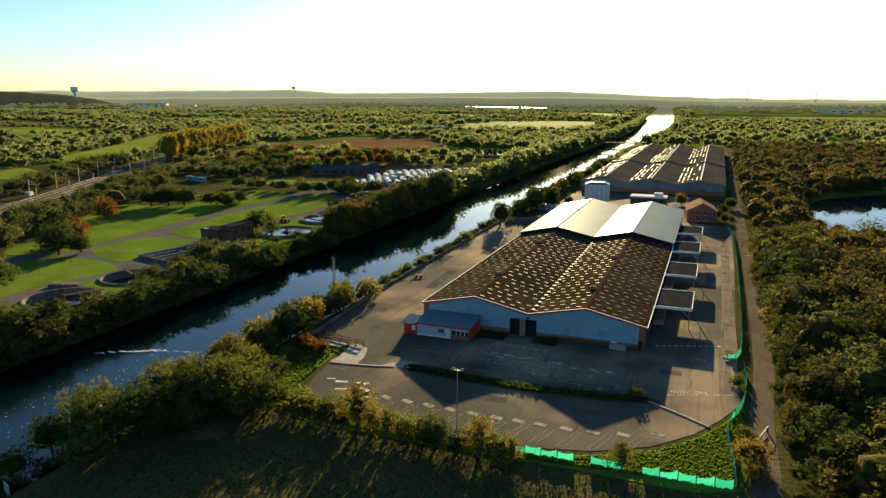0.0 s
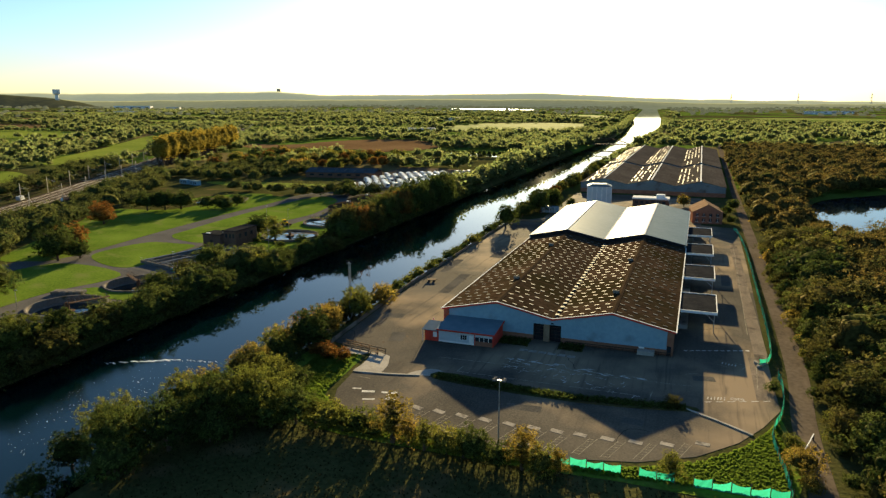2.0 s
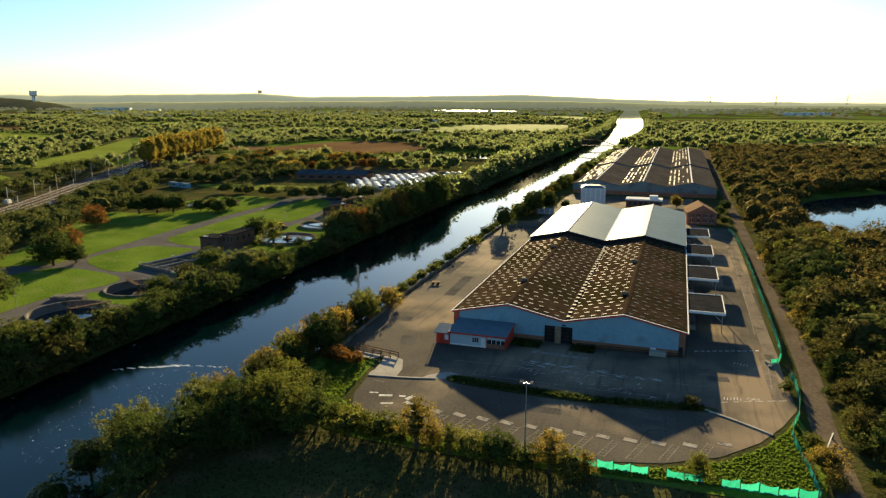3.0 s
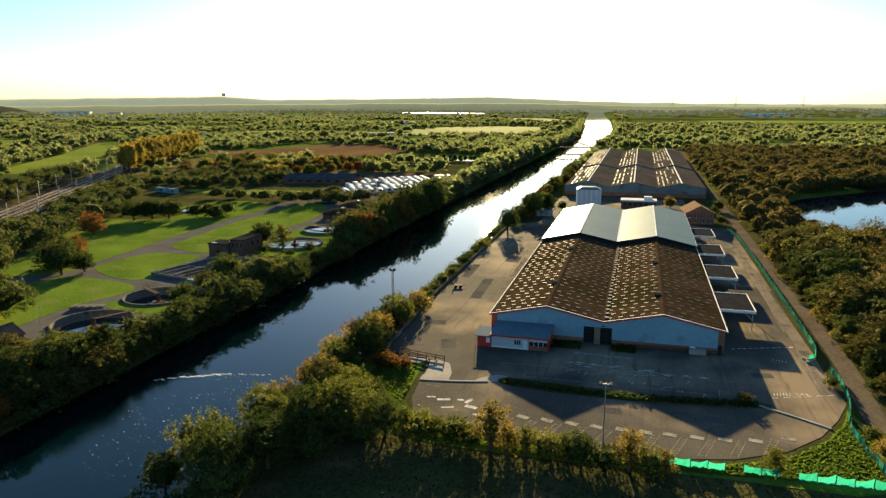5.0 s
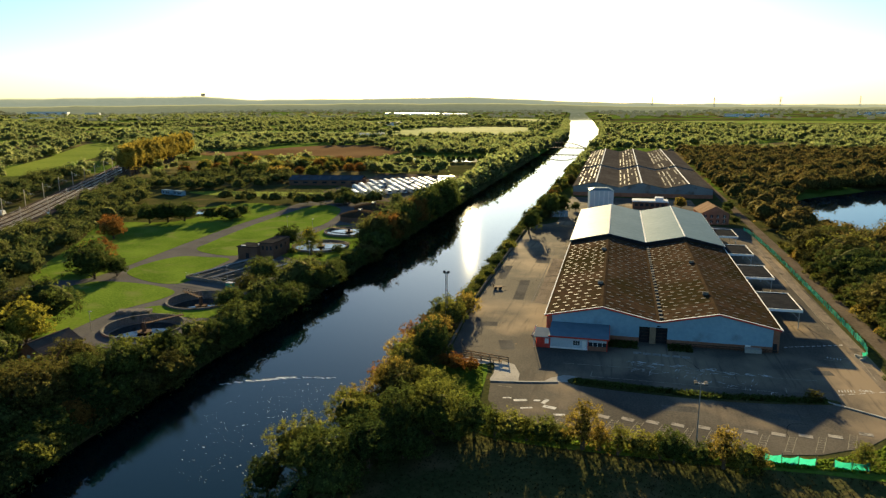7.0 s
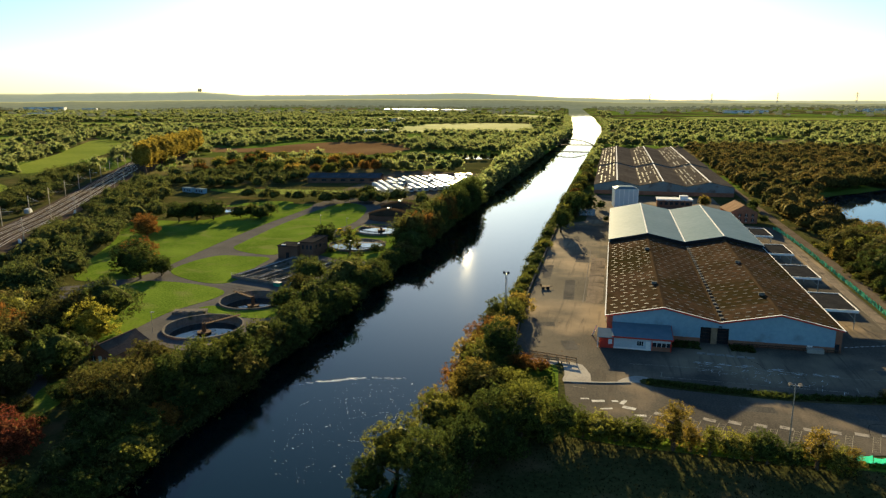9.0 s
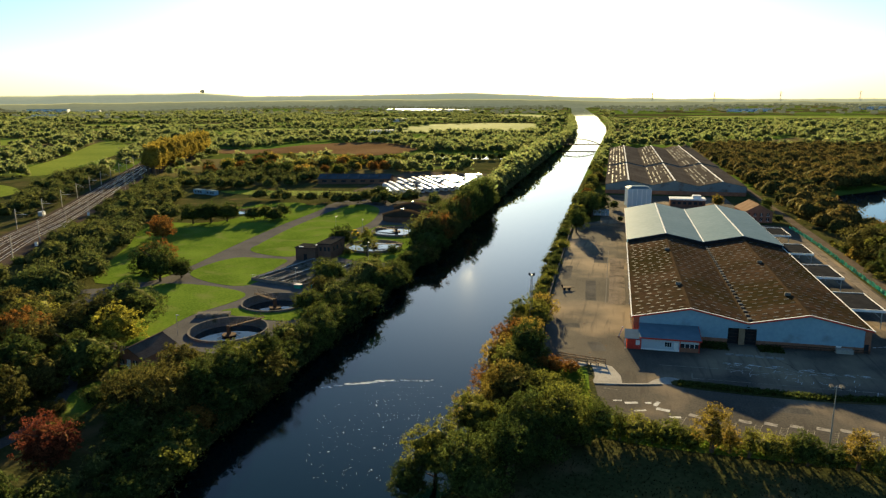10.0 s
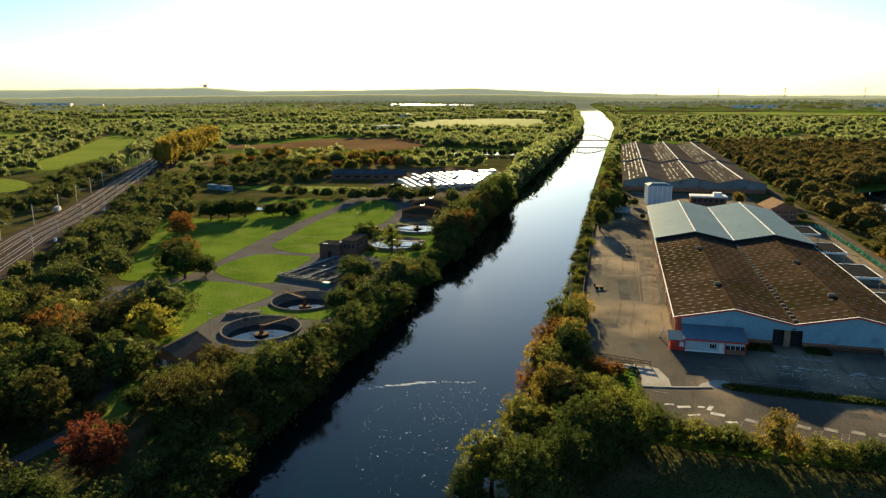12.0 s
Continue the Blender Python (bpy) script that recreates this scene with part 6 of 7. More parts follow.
# low valve chamber
vc = thing("valve_chamber", "low concrete valve chamber on the lawn", "chamber", (-131, -6.5, 0.03), 18)
part("block", box(-4.2, 4.2, -1.5, 1.5, 0, 0.8), M["concrete_dark"], vc)
for x in (-3, -1, 1, 3):
    part("hatch", box(x - 0.6, x + 0.6, -0.9, 0.9, 0.8, 0.9), M["concrete_dark"], vc)
for x, y, h in ((-122, 24, 6), (-128, 98, 8), (-141, 102, 8), (-112, 60, 7), (-131, -22, 5)):
    p = thing("lamp_column", "slim grey lamp column at the works", "lamp post", (x, y, 0), group="works lamp columns")
    part("pole", tube((0, 0, -0.2), (0, 0, h), 0.08, 0.05, 8), M["steel"], p)
    part("lamp_head", box(-0.15, 0.75, -0.14, 0.14, h, h + 0.14), M["steel"], p)
# yellow loader by the far tanks
ld = thing("loader", "small yellow wheeled loader by the tanks", "loader", (-133, 103, 0.03), 40)
part("body", box(-1.6, 1.4, -0.8, 0.8, 0.6, 1.5), M["yellow"], ld)
cabp = part("cab", box(-0.9, 0.5, -0.7, 0.7, 1.5, 2.7), M["yellow"], ld)
part("glass", box(-0.7, 0.55, -0.72, 0.72, 1.7, 2.5), M["glass"], cabp)
part("bucket", box(1.9, 2.6, -1.0, 1.0, 0.2, 0.9), M["rust"], ld)
part("arm", bar((0.8, 0, 1.3), (2.1, 0, 0.6), 0.25), M["yellow"], ld)
for x in (-0.9, 0.9):
    for y in (-0.9, 0.9):
        part("wheel", tube((x, y - 0.18, 0.6), (x, y + 0.18, 0.6), 0.6, seg=16), M["dark"], ld)
def gabled(name, label, cat, loc, rz, w_, d, eave, rid, wall, roof_, group="", windows=(), doors=()):
    """A small house: walls with gables, two roof slopes, windows and doors on its front."""
    h = thing(name, label, cat, loc, rz, group)
    for y in (0, d - 0.25):
        part("gable_wall", (lambda bm: bm)(prism_x(w_, y, y + 0.25, eave, rid)), wall, h)
    for x in (0, w_ - 0.25):
        part("side_wall", box(x, x + 0.25, 0.25, d - 0.25, 0, eave), wall, h)
    for s in (0, 1):
        xa, xb = (-0.35, w_ / 2) if s == 0 else (w_ / 2, w_ + 0.35)
        za, zb = (eave - 0.1, rid + 0.1) if s == 0 else (rid + 0.1, eave - 0.1)
        part("roof", slope(xa, za, xb, zb, -0.35, d + 0.35, 0.14), roof_, h)
    part("ridge", box(w_ / 2 - 0.15, w_ / 2 + 0.15, -0.36, d + 0.36, rid + 0.06, rid + 0.2), roof_, h)
    for x, z, a, b in windows:
        wn_ = part("window", box(x, x + a, -0.05, -0.01, z, z + b), M["glass"], h)
        part("frame", box(x - 0.07, x + a + 0.07, -0.08, -0.05, z - 0.1, z), M["trim"], wn_)
        part("frame", box(x + a / 2 - 0.04, x + a / 2 + 0.04, -0.08, -0.05, z, z + b), M["trim"], wn_)
    for x, a in doors:
        part("door", box(x, x + a, -0.04, -0.01, 0, 2.1), M["trim"], h)
    return h
def prism_x(w_, y0, y1, eave, rid):
    bm = bmesh.new()
    f = [bm.verts.new((x, y0, z)) for x, z in ((0, 0), (w_, 0), (w_, eave), (w_ / 2, rid), (0, eave))]
    b = [bm.verts.new((x, y1, z)) for x, z in ((0, 0), (w_, 0), (w_, eave), (w_ / 2, rid), (0, eave))]
    bm.faces.new(f); bm.faces.new(b[::-1])
    for i in range(5):
        j = (i + 1) % 5
        bm.faces.new((f[j], f[i], b[i], b[j]))
    return bm
gabled("brick_lodge", "small red brick lodge with brown gabled roof", "lodge", (-131.2, -43, 0), -4, 6.6, 10.2, 2.7, 4.7, M["brick"], M["slate"], windows=((0.8, 0.9, 1.1, 1.1), (4.2, 0.9, 1.1, 1.1)), doors=((2.6, 0.9),))
setting("road_lodge", ribbon(smooth([(-128, -82), (-127, -68), (-131, -58), (-136, -50), (-141, -34)]), 3.0, -0.2, 0.03), M["path"], "narrow dark drive by the lodge", "drive")
setting("lawn_7", slab(rounded([(-127, -72), (-122, -66), (-124, -56), (-129, -50), (-131, -56), (-127, -64)]), -0.1, 0.05), M["lawn"], "small lawn by the lodge", "lawn")
# cabins and filter beds behind the lawn
for x, y, rz in ((-272, 208, -20), (-262, 205, -20)):
    c = thing("site_cabin", "dark blue flat-roofed site cabin", "cabin", (x, y, 0), rz, "site cabins")
    part("body", box(-4, 4, -1.5, 1.5, 0.2, 2.8), M["clad"], c)
    part("roof", box(-4.1, 4.1, -1.6, 1.6, 2.8, 2.95), M["white_roof"], c)
    for k in (-2.6, 0.4, 2.2):
        part("window", box(k, k + 1.1, -1.54, -1.5, 1.1, 2.1), M["glass"], c)
fb = thing("filter_bed", "rectangular filter bed with dark water and kerb", "filter bed", (-203, 154, 0.05), 28)
part("kerb", slab([(-12, -9), (12, -9), (12, 9), (-12, 9)], -0.1, 0.5), M["concrete_dark"], fb)
part("water", slab([(-11.4, -8.4), (11.4, -8.4), (11.4, -0.4), (-11.4, -0.4)], 0.5, 0.56), M["still"], fb)
part("media", slab([(-11.4, 0.4), (11.4, 0.4), (11.4, 8.4), (-11.4, 8.4)], 0.5, 0.6), M["ballast"], fb)
setting("lawn_8", slab(rounded([(-225, 150), (-214, 178), (-196, 186), (-188, 172), (-200, 162)]), -0.1, 0.06), M["lawn"], "bright lawn by the filter bed", "lawn")
setting("field_20", slab(rounded([(-262, 226), (-190, 236), (-182, 226), (-220, 210), (-255, 214)]), -0.1, 0.06), M["field"], "green paddock behind the works", "field")

# ---- caravan park and long shed ----
def caravan():
    c = thing("caravan", "white static caravan parked in a row", "caravan", (0, 0, -50), 0, "caravans in rows")
    bm = bmesh.new()
    prof = [(-1.35, 0.5), (1.35, 0.5), (1.4, 1.6), (1.25, 2.65), (0.7, 2.85), (-0.7, 2.85), (-1.25, 2.65), (-1.4, 1.6)]
    a = [bm.verts.new((x, -3.2, z)) for x, z in prof]; b = [bm.verts.new((x, 3.2, z)) for x, z in prof]
    bm.faces.new(a); bm.faces.new(b[::-1])
    for i in range(8):
        bm.faces.new((a[(i + 1) % 8], a[i], b[i], b[(i + 1) % 8]))
    part("body", bm, M["gloss_white"], c)
    part("window", box(-0.9, 0.9, -3.24, -3.2, 1.45, 2.2), M["glass"], c)
    for y in (-1.8, 0.6):
        part("window", box(1.37, 1.42, y, y + 1.3, 1.45, 2.1), M["glass"], c)
    for x in (-1.1, 0.95):
        part("wheel", tube((x, 0, 0.33), (x + 0.18, 0, 0.33), 0.33, seg=10), M["dark"], c)
    return c
van0 = caravan()
van_rng = random.Random(6)
first = True
for r in range(8):
    for k in range(13):
        if van_rng.random() < 0.16:
            continue
        ux, uy = 0.78, 0.62
        px = -170 + 5.0 * k * ux - 8.6 * r * uy * 0.3 + van_rng.uniform(-.4, .4) + r * 1.6
        py = 216 + 5.0 * k * uy + 13.0 * r * ux + van_rng.uniform(-.4, .4)
        if px > -113 - 0.05 * (py - 250):
            continue
        m = pose(px, py, 0.05, 0, 0, 38 + van_rng.uniform(-4, 4))
        if first:
            van0.matrix_basis = m; first = False
        else:
            copy_thing(van0, m)
setting("pavement_park", slab([(-186, 214), (-112, 205), (-112, 350), (-186, 360)], -0.2, 0.03), M["track"], "grey gravel ground of the caravan park", "gravel")
ls = thing("long_shed", "long low dark shed with blue-grey sheet roof", "shed", (-222, 268, 0), 10)
part("wall", box(0, 48, 0, 20, 0, 3.6), M["brick_dark"], ls)
for ya, za, yb, zb in ((-0.5, 3.4, 10, 5.6), (10, 5.6, 20.5, 3.4)):
    part("roof", hexa(bmesh.new(), [(-0.5, ya, za), (48.5, ya, za), (48.5, yb, zb), (-0.5, yb, zb), (-0.5, ya, za + 0.2), (48.5, ya, za + 0.2), (48.5, yb, zb + 0.2), (-0.5, yb, zb + 0.2)]), M["shed_roof"], ls, "blue-grey sheet roof")
part("ridge", box(-0.5, 48.5, 9.7, 10.3, 5.76, 5.9), M["felt"], ls)
for k in range(7):
    part("window", box(3 + k * 6.4, 6 + k * 6.4, -0.04, 0, 1.4, 2.6), M["glass"], ls)
for k in range(6):
    part("rooflight", hexa(bmesh.new(), [(5 + k * 7, 2, 4.14), (6.2 + k * 7, 2, 4.14), (6.2 + k * 7, 8, 5.4), (5 + k * 7, 8, 5.4), (5 + k * 7, 2, 4.2), (6.2 + k * 7, 2, 4.2), (6.2 + k * 7, 8, 5.46), (5 + k * 7, 8, 5.46)]), M["skylight"], ls)

# ---- railway ----
for k, off in enumerate((-7.2, -3.2, 1.2, 5.2)):
    tr = thing("railway_track", "worn railway track of two bright rails on ballast", "railway track", group="railway tracks")
    pts = []
    for i, (x, y) in enumerate(RAIL):
        a, b = RAIL[max(0, i - 1)], RAIL[min(len(RAIL) - 1, i + 1)]
        d = Vector((b[0] - a[0], b[1] - a[1])).normalized()
        pts.append((x, y, d))
    for g in (-0.72, 0.72):
        part("rail", ribbon([(x + d.y * (off + g), y - d.x * (off + g)) for x, y, d in pts], 0.14, 0.36, 0.58), M["rail"], tr, "bright worn rail")
    bm = bmesh.new()
    acc = 0.0
    for (x, y, d), (x2, y2, d2) in zip(pts, pts[1:]):
        n = int(math.hypot(x2 - x, y2 - y) / 1.4)
        for i in range(n):
            t = i / n
            c = Vector((x + (x2 - x) * t + d.y * off, y + (y2 - y) * t - d.x * off, 0.40))
            s = Vector((d.y, -d.x, 0)) * 1.25
            bar(c - s, c + s, 0.28, 0.1, bm)
    tagged(part("ballast_tie", bm, M["rust"], tr), kind="stuff")
def ohl_mast(x, y, ang, reach):
    m_ = thing("catenary_mast", "tall grey steel overhead-line mast by the tracks", "mast", (x, y, 0.3), ang, "overhead-line masts")
    part("mast", box(-0.14, 0.14, -0.2, 0.2, -0.3, 9.0), M["concrete"], m_)
    part("cantilever", bar((0, 0, 6.6), (reach, 0, 6.4), 0.09), M["steel"], m_)
    part("stay", bar((0, 0, 8.2), (reach * 0.85, 0, 6.5), 0.06), M["steel"], m_)
    part("insulator", tube((reach * 0.3, 0, 6.55), (reach * 0.3, 0, 7.1), 0.12, seg=6), M["dark"], m_)
    return m_
wire_pts = {-1: [], 1: []}
acc, nxt = 0.0, 6.0
for (xa, ya), (xb, yb) in zip(RAIL, RAIL[1:]):
    L_ = math.hypot(xb - xa, yb - ya)
    while acc + L_ > nxt:
        t = (nxt - acc) / L_
        d = Vector((xb - xa, yb - ya)).normalized()
        x, y = xa + (xb - xa) * t, ya + (yb - ya) * t
        ang = math.degrees(math.atan2(-d.x, d.y))
        for s in (-1, 1):
            ohl_mast(x + d.y * 10.2 * s, y - d.x * 10.2 * s, ang, -4.6 * s)
            wire_pts[s].append(Vector((x + d.y * 5.6 * s, y - d.x * 5.6 * s, 6.6)))
        nxt += 34.0
    acc += L_
for s in (-1, 1):
    wr = thing("overhead_wires", "sagging overhead contact and catenary wires", "wires", group="overhead wires")
    for a, b in zip(wire_pts[s], wire_pts[s][1:]):
        part("contact_wire", tube(a + Vector((0, 0, -0.6)), b + Vector((0, 0, -0.6)), 0.035, seg=4), M["rust"], wr)
        bm = bmesh.new()
        q = [a.lerp(b, k / 6) + Vector((0, 0, 1.3 - 3.6 * (k / 6) * (1 - k / 6))) for k in range(7)]
        for u, v in zip(q, q[1:]):
            tube(u, v, 0.035, seg=4, bm=bm)
        part("catenary", bm, M["rust"], wr)
for x, y in ((-268, 92), (-283, 124), (-316, 190), (-251, 58)):
    cb = thing("trackside_cabinet", "small pale equipment cabinet beside the rails", "cabinet", (x + 3.5, y, 0.3), 30, "trackside cabinets")
    part("body", box(-0.5, 0.5, -0.35, 0.35, 0, 1.5), M["trim"], cb)
    part("roof", box(-0.56, 0.56, -0.41, 0.41, 1.5, 1.58), M["steel"], cb)
vn = thing("white_van", "white van parked beside the railway", "van", (-300.5, 117.5, 0.35), 26)
part("body", hexa(bmesh.new(), [(-1, -2.8, .5), (1, -2.8, .5), (1, 2.8, .5), (-1, 2.8, .5), (-.95, -2.8, 2.5), (.95, -2.8, 2.5), (.95, 1.6, 2.5), (-.95, 1.6, 2.5)]), M["gloss_white"], vn)
part("windscreen", box(-0.85, 0.85, 1.85, 2.35, 1.5, 2.1), M["glass"], vn)
for x in (-0.95, 0.8):
    for y in (-1.7, 1.7):
        part("wheel", tube((x, y, 0.36), (x + 0.18, y, 0.36), 0.36, seg=12), M["dark"], vn)

# ---- behind the warehouse, bridge, far landmarks ----
so = thing("silo", "white ribbed square silo tower behind the warehouse", "silo", (-18.3, 209, 0), 8)
part("shell", box(-5.8, 5.8, -5.0, 5.0, 0, 9.6), M["white_clad"], so)
for x in (-5.8, -3.5, -1.2, 1.2, 3.5, 5.8):
    part("rib", box(x - 0.14, x + 0.14, -5.16, -5.0, 0, 9.6), M["trim"], so)
part("roof", hexa(bmesh.new(), [(-6, -5.2, 9.6), (6, -5.2, 9.6), (6, 5.2, 9.6), (-6, 5.2, 9.6), (-3.5, -2.5, 10.6), (3.5, -2.5, 10.6), (3.5, 2.5, 10.6), (-3.5, 2.5, 10.6)]), M["white_roof"], so)
gs = thing("green_tank", "pale green steel container behind the yard", "container", (-36.3, 176, 0.03), 3)
part("body", box(-4, 4, -1.4, 1.4, 0.1, 2.7), M["clad"], gs)
part("roof", box(-4.1, 4.1, -1.5, 1.5, 2.7, 2.85), M["white_roof"], gs)
for k in (-2.5, 0, 2.5):
    part("rib", box(k - 0.1, k + 0.1, -1.46, -1.4, 0.1, 2.7), M["trim"], gs)
wb = thing("office_block", "low white flat-roofed office behind the warehouse", "office", (-2, 210, 0))
part("wall", box(0, 17, 0, 8, 0, 3.6), M["brick_dark"], wb)
part("fascia", box(-0.3, 17.3, -0.3, 8.3, 3.6, 4.3), M["trim"], wb, "white fascia")
part("plant_room", box(11, 15, 2, 6, 4.3, 5.8), M["trim"], wb)
for k in range(6):
    part("window", box(1 + k * 2.6, 2.6 + k * 2.6, -0.05, 0, 1.4, 2.8), M["glass"], wb)
gabled("gate_house", "brown-roofed two-storey brick house behind the canopies", "house", (26.5, 168, 0), 6, 12.0, 16.0, 5.0, 8.2, M["brick"], M["tile_brown"], windows=tuple((x, z, 1.2, 1.3) for x in (1.2, 3.9, 6.6, 9.4) for z in (0.9, 3.1)))
rail_fence((-46, 147), (-27.5, 145.5), 9, "yard_fence", "low pale fence closing the rear of the yard")
# bowstring truss bridge over the canal
br = thing("truss_bridge", "steel bowstring truss bridge across the canal", "bridge", (-75, 680, 0))
part("deck", box(-30, 30, -3.0, 3.0, 0.6, 1.5), M["rust"], br)
for y in (-3.0, 3.0):
    pts = [(-27 + 54 * k / 12, y, 1.5 + 6.2 * (1 - (2 * k / 12 - 1) ** 2)) for k in range(13)]
    bm = bmesh.new()
    for a, b in zip(pts, pts[1:]):
        bar(a, b, 0.5, 0.5, bm)
    part("arch", bm, M["rust"], br)
    for k, p in enumerate(pts[1:-1]):
        part("hanger", bar((p[0], y, 1.5), p, 0.25), M["rust"], br)
        if k < 10:
            part("diagonal", bar((p[0], y, 1.5), pts[k + 2], 0.2), M["rust"], br)
for x in (-29, 27):
    part("abutment", box(x, x + 2, -3.5, 3.5, -5, 0.6), M["concrete_dark"], br)
# glasshouses glinting in the plain
for i in range(6):
    g = thing("glasshouse", "long pale glasshouse in the far plain", "glasshouse", (-980 + i * 62, 2700 - i * 30, 6), -8, "far glasshouses")
    part("wall", box(0, 58, 0, 90, -6, 4), M["gloss_white"], g)
    for k in range(5):
        bm = bmesh.new()
        slope(k * 11.6, 4, k * 11.6 + 5.8, 6.5, 0, 90, 0.2, bm); slope(k * 11.6 + 5.8, 6.5, k * 11.6 + 11.6, 4, 0, 90, 0.2, bm)
        part("roof_bay", bm, M["gloss_white"], g)
for x, y, w_, h_, d in ((-1920, 1900, 130, 9, 40), (-1760, 1960, 60, 7, 30), (-409, 945, 46, 5, 20), (-560, 1500, 60, 7, 30), (420, 2500, 140, 9, 60), (900, 2650, 180, 9, 60), (-3030, 2330, 60, 24, 30), (-2560, 2570, 170, 17, 40), (-2380, 2640, 60, 14, 30)):
    b = thing("far_building", "low pale industrial building in the plain", "building", (x, y, land(x, y) - 0.5), 25, "far buildings")
    part("wall", box(-w_ / 2, w_ / 2, -d / 2, d / 2, 0, h_), M["trim"], b)
    part("roof", box(-w_ / 2 - 0.5, w_ / 2 + 0.5, -d / 2 - .5, d / 2 + .5, h_, h_ + 0.6), M["white_roof"], b)
    for k in range(5):
        part("window", box(-w_ / 2 + (k + 0.3) * w_ / 5, -w_ / 2 + (k + 0.7) * w_ / 5, -d / 2 - 0.1, -d / 2, h_ * 0.4, h_ * 0.7), M["glass"], b)
tw = thing("research_tower", "tall pale concrete tower with a wider head on the skyline", "tower", (-2965, 2500, 0))
part("shaft", tube((0, 0, 0), (0, 0, 76), 9, 8.5, 16), M["trim"], tw)
part("head", tube((0, 0, 79), (0, 0, 99), 17.5, 17.5, 16), M["trim"], tw)
part("neck", tube((0, 0, 72), (0, 0, 79), 8.5, 17.5, 16), M["trim"], tw)
kp = thing("castle_tower", "square dark tower on the far ridge", "tower", (-2661, 3988, 0))
part("block", box(-9, 9, -9, 9, 40, 120), M["concrete"], kp)
for i, (x, y) in enumerate(((185, 4450), (530, 4300), (900, 4350), (1290, 4250), (1650, 4250))):
    p = thing("pylon", "far grey steel pylon on the skyline", "pylon", (x, y, 0), 20, "skyline pylons")
    for sx in (-1, 1):
        for sy in (-1, 1):
            part("leg", bar((sx * 5, sy * 5, 0), (sx * 0.8, sy * 0.8, 84), 1.0), M["steel"], p)
    for z, w_ in ((58, 12), (68, 15), (78, 11)):
        part("crossarm", bar((-w_, 0, z), (w_, 0, z), 1.0), M["steel"], p)
# streak of foam on the canal
fm_rng = random.Random(12)
for k in range(60):
    t = k / 59
    x, y = -87.5 + 21.5 * t + fm_rng.uniform(-.3, .3), -37.0 + 7.5 * t + 2.2 * math.sin(2.6 * t) + fm_rng.uniform(-.5, .5)
    r = fm_rng.uniform(0.12, 0.5) * (0.5 + math.sin(math.pi * min(1, t * 1.3 + 0.05)) * 0.8)
    o = new("foam_patch", as_mesh("foam_patch", slab([(x + r * 1.6 * math.cos(a) * fm_rng.uniform(.5, 1.2), y + r * 0.35 * math.sin(a) * fm_rng.uniform(.5, 1.2)) for a in [q * math.pi / 4 for q in range(8)]], WATER_Z, WATER_Z + 0.03), M["foam"]))
    tagged(o, "thin white foam streak floating on the canal", "foam", "foam streak")

# flat white flecks that paint sun glints onto the rippled water
bm = bmesh.new()
for k in range(420):
    a, q = fm_rng.uniform(0, 6.28), fm_rng.uniform(0, 1) ** 0.6
    x, y, r = -69 + 14 * q * math.cos(a), -50 + 22 * q * math.sin(a), fm_rng.uniform(0.02, 0.06) * (2 if k % 9 == 0 else 1)
    if x > -55.5 or x < -90:
        continue
    vs = [bm.verts.new((x + r * math.cos(w) * 1.6, y + r * math.sin(w), WATER_Z + 0.02)) for w in (0, 1.2, 2.6, 3.7, 5.1)]
    bm.faces.new(vs)
tagged(new("foam_flecks", as_mesh("foam_flecks", bm, M["foam"])), "scattered small white flecks painted as sun glints on the canal", "foam", kind="stuff")

# ---- trees of the middle distance, one by one ----
def scatter(seed, n, ok, x0, x1, y0, y1, dmin):
    rg, out, cells = random.Random(seed), [], {}
    for _ in range(n):
        x, y = rg.uniform(x0, x1), rg.uniform(y0, y1)
        if not ok(x, y):
            continue
        i, j = int(x // dmin), int(y // dmin)
        if any(math.hypot(x - a, y - b) < dmin for di in (-1, 0, 1) for dj in (-1, 0, 1) for a, b in cells.get((i + di, j + dj), ())):
            continue
        cells.setdefault((i, j), []).append((x, y)); out.append((x, y))
    return out
wood_rng = random.Random(11)
def mixed(gold=0.05, orange=0.03, light=0.3, brown=0.12):
    r = wood_rng.random()
    return "leaf_gold" if r < gold else "leaf_orange" if r < gold + orange else "leaf_light" if r < gold + orange + light else "leaf_brown" if r < gold + orange + light + brown else "leaf"
def rail_side(x, y):
    """Signed distance from the railway's line: positive towards the canal."""
    best = (1e9, 0)
    for (xa, ya), (xb, yb) in zip(RAIL, RAIL[1:]):
        dx, dy = xb - xa, yb - ya
        t = max(0, min(1, ((x - xa) * dx + (y - ya) * dy) / (dx * dx + dy * dy)))
        d = math.hypot(x - xa - t * dx, y - ya - t * dy)
        if d < best[0]:
            best = (d, d if (dx * (y - ya) - dy * (x - xa)) < 0 else -d)
    return best[1]
def open_land(x, y):
    return any(inside(x, y, f[1]) for f in FIELDS)
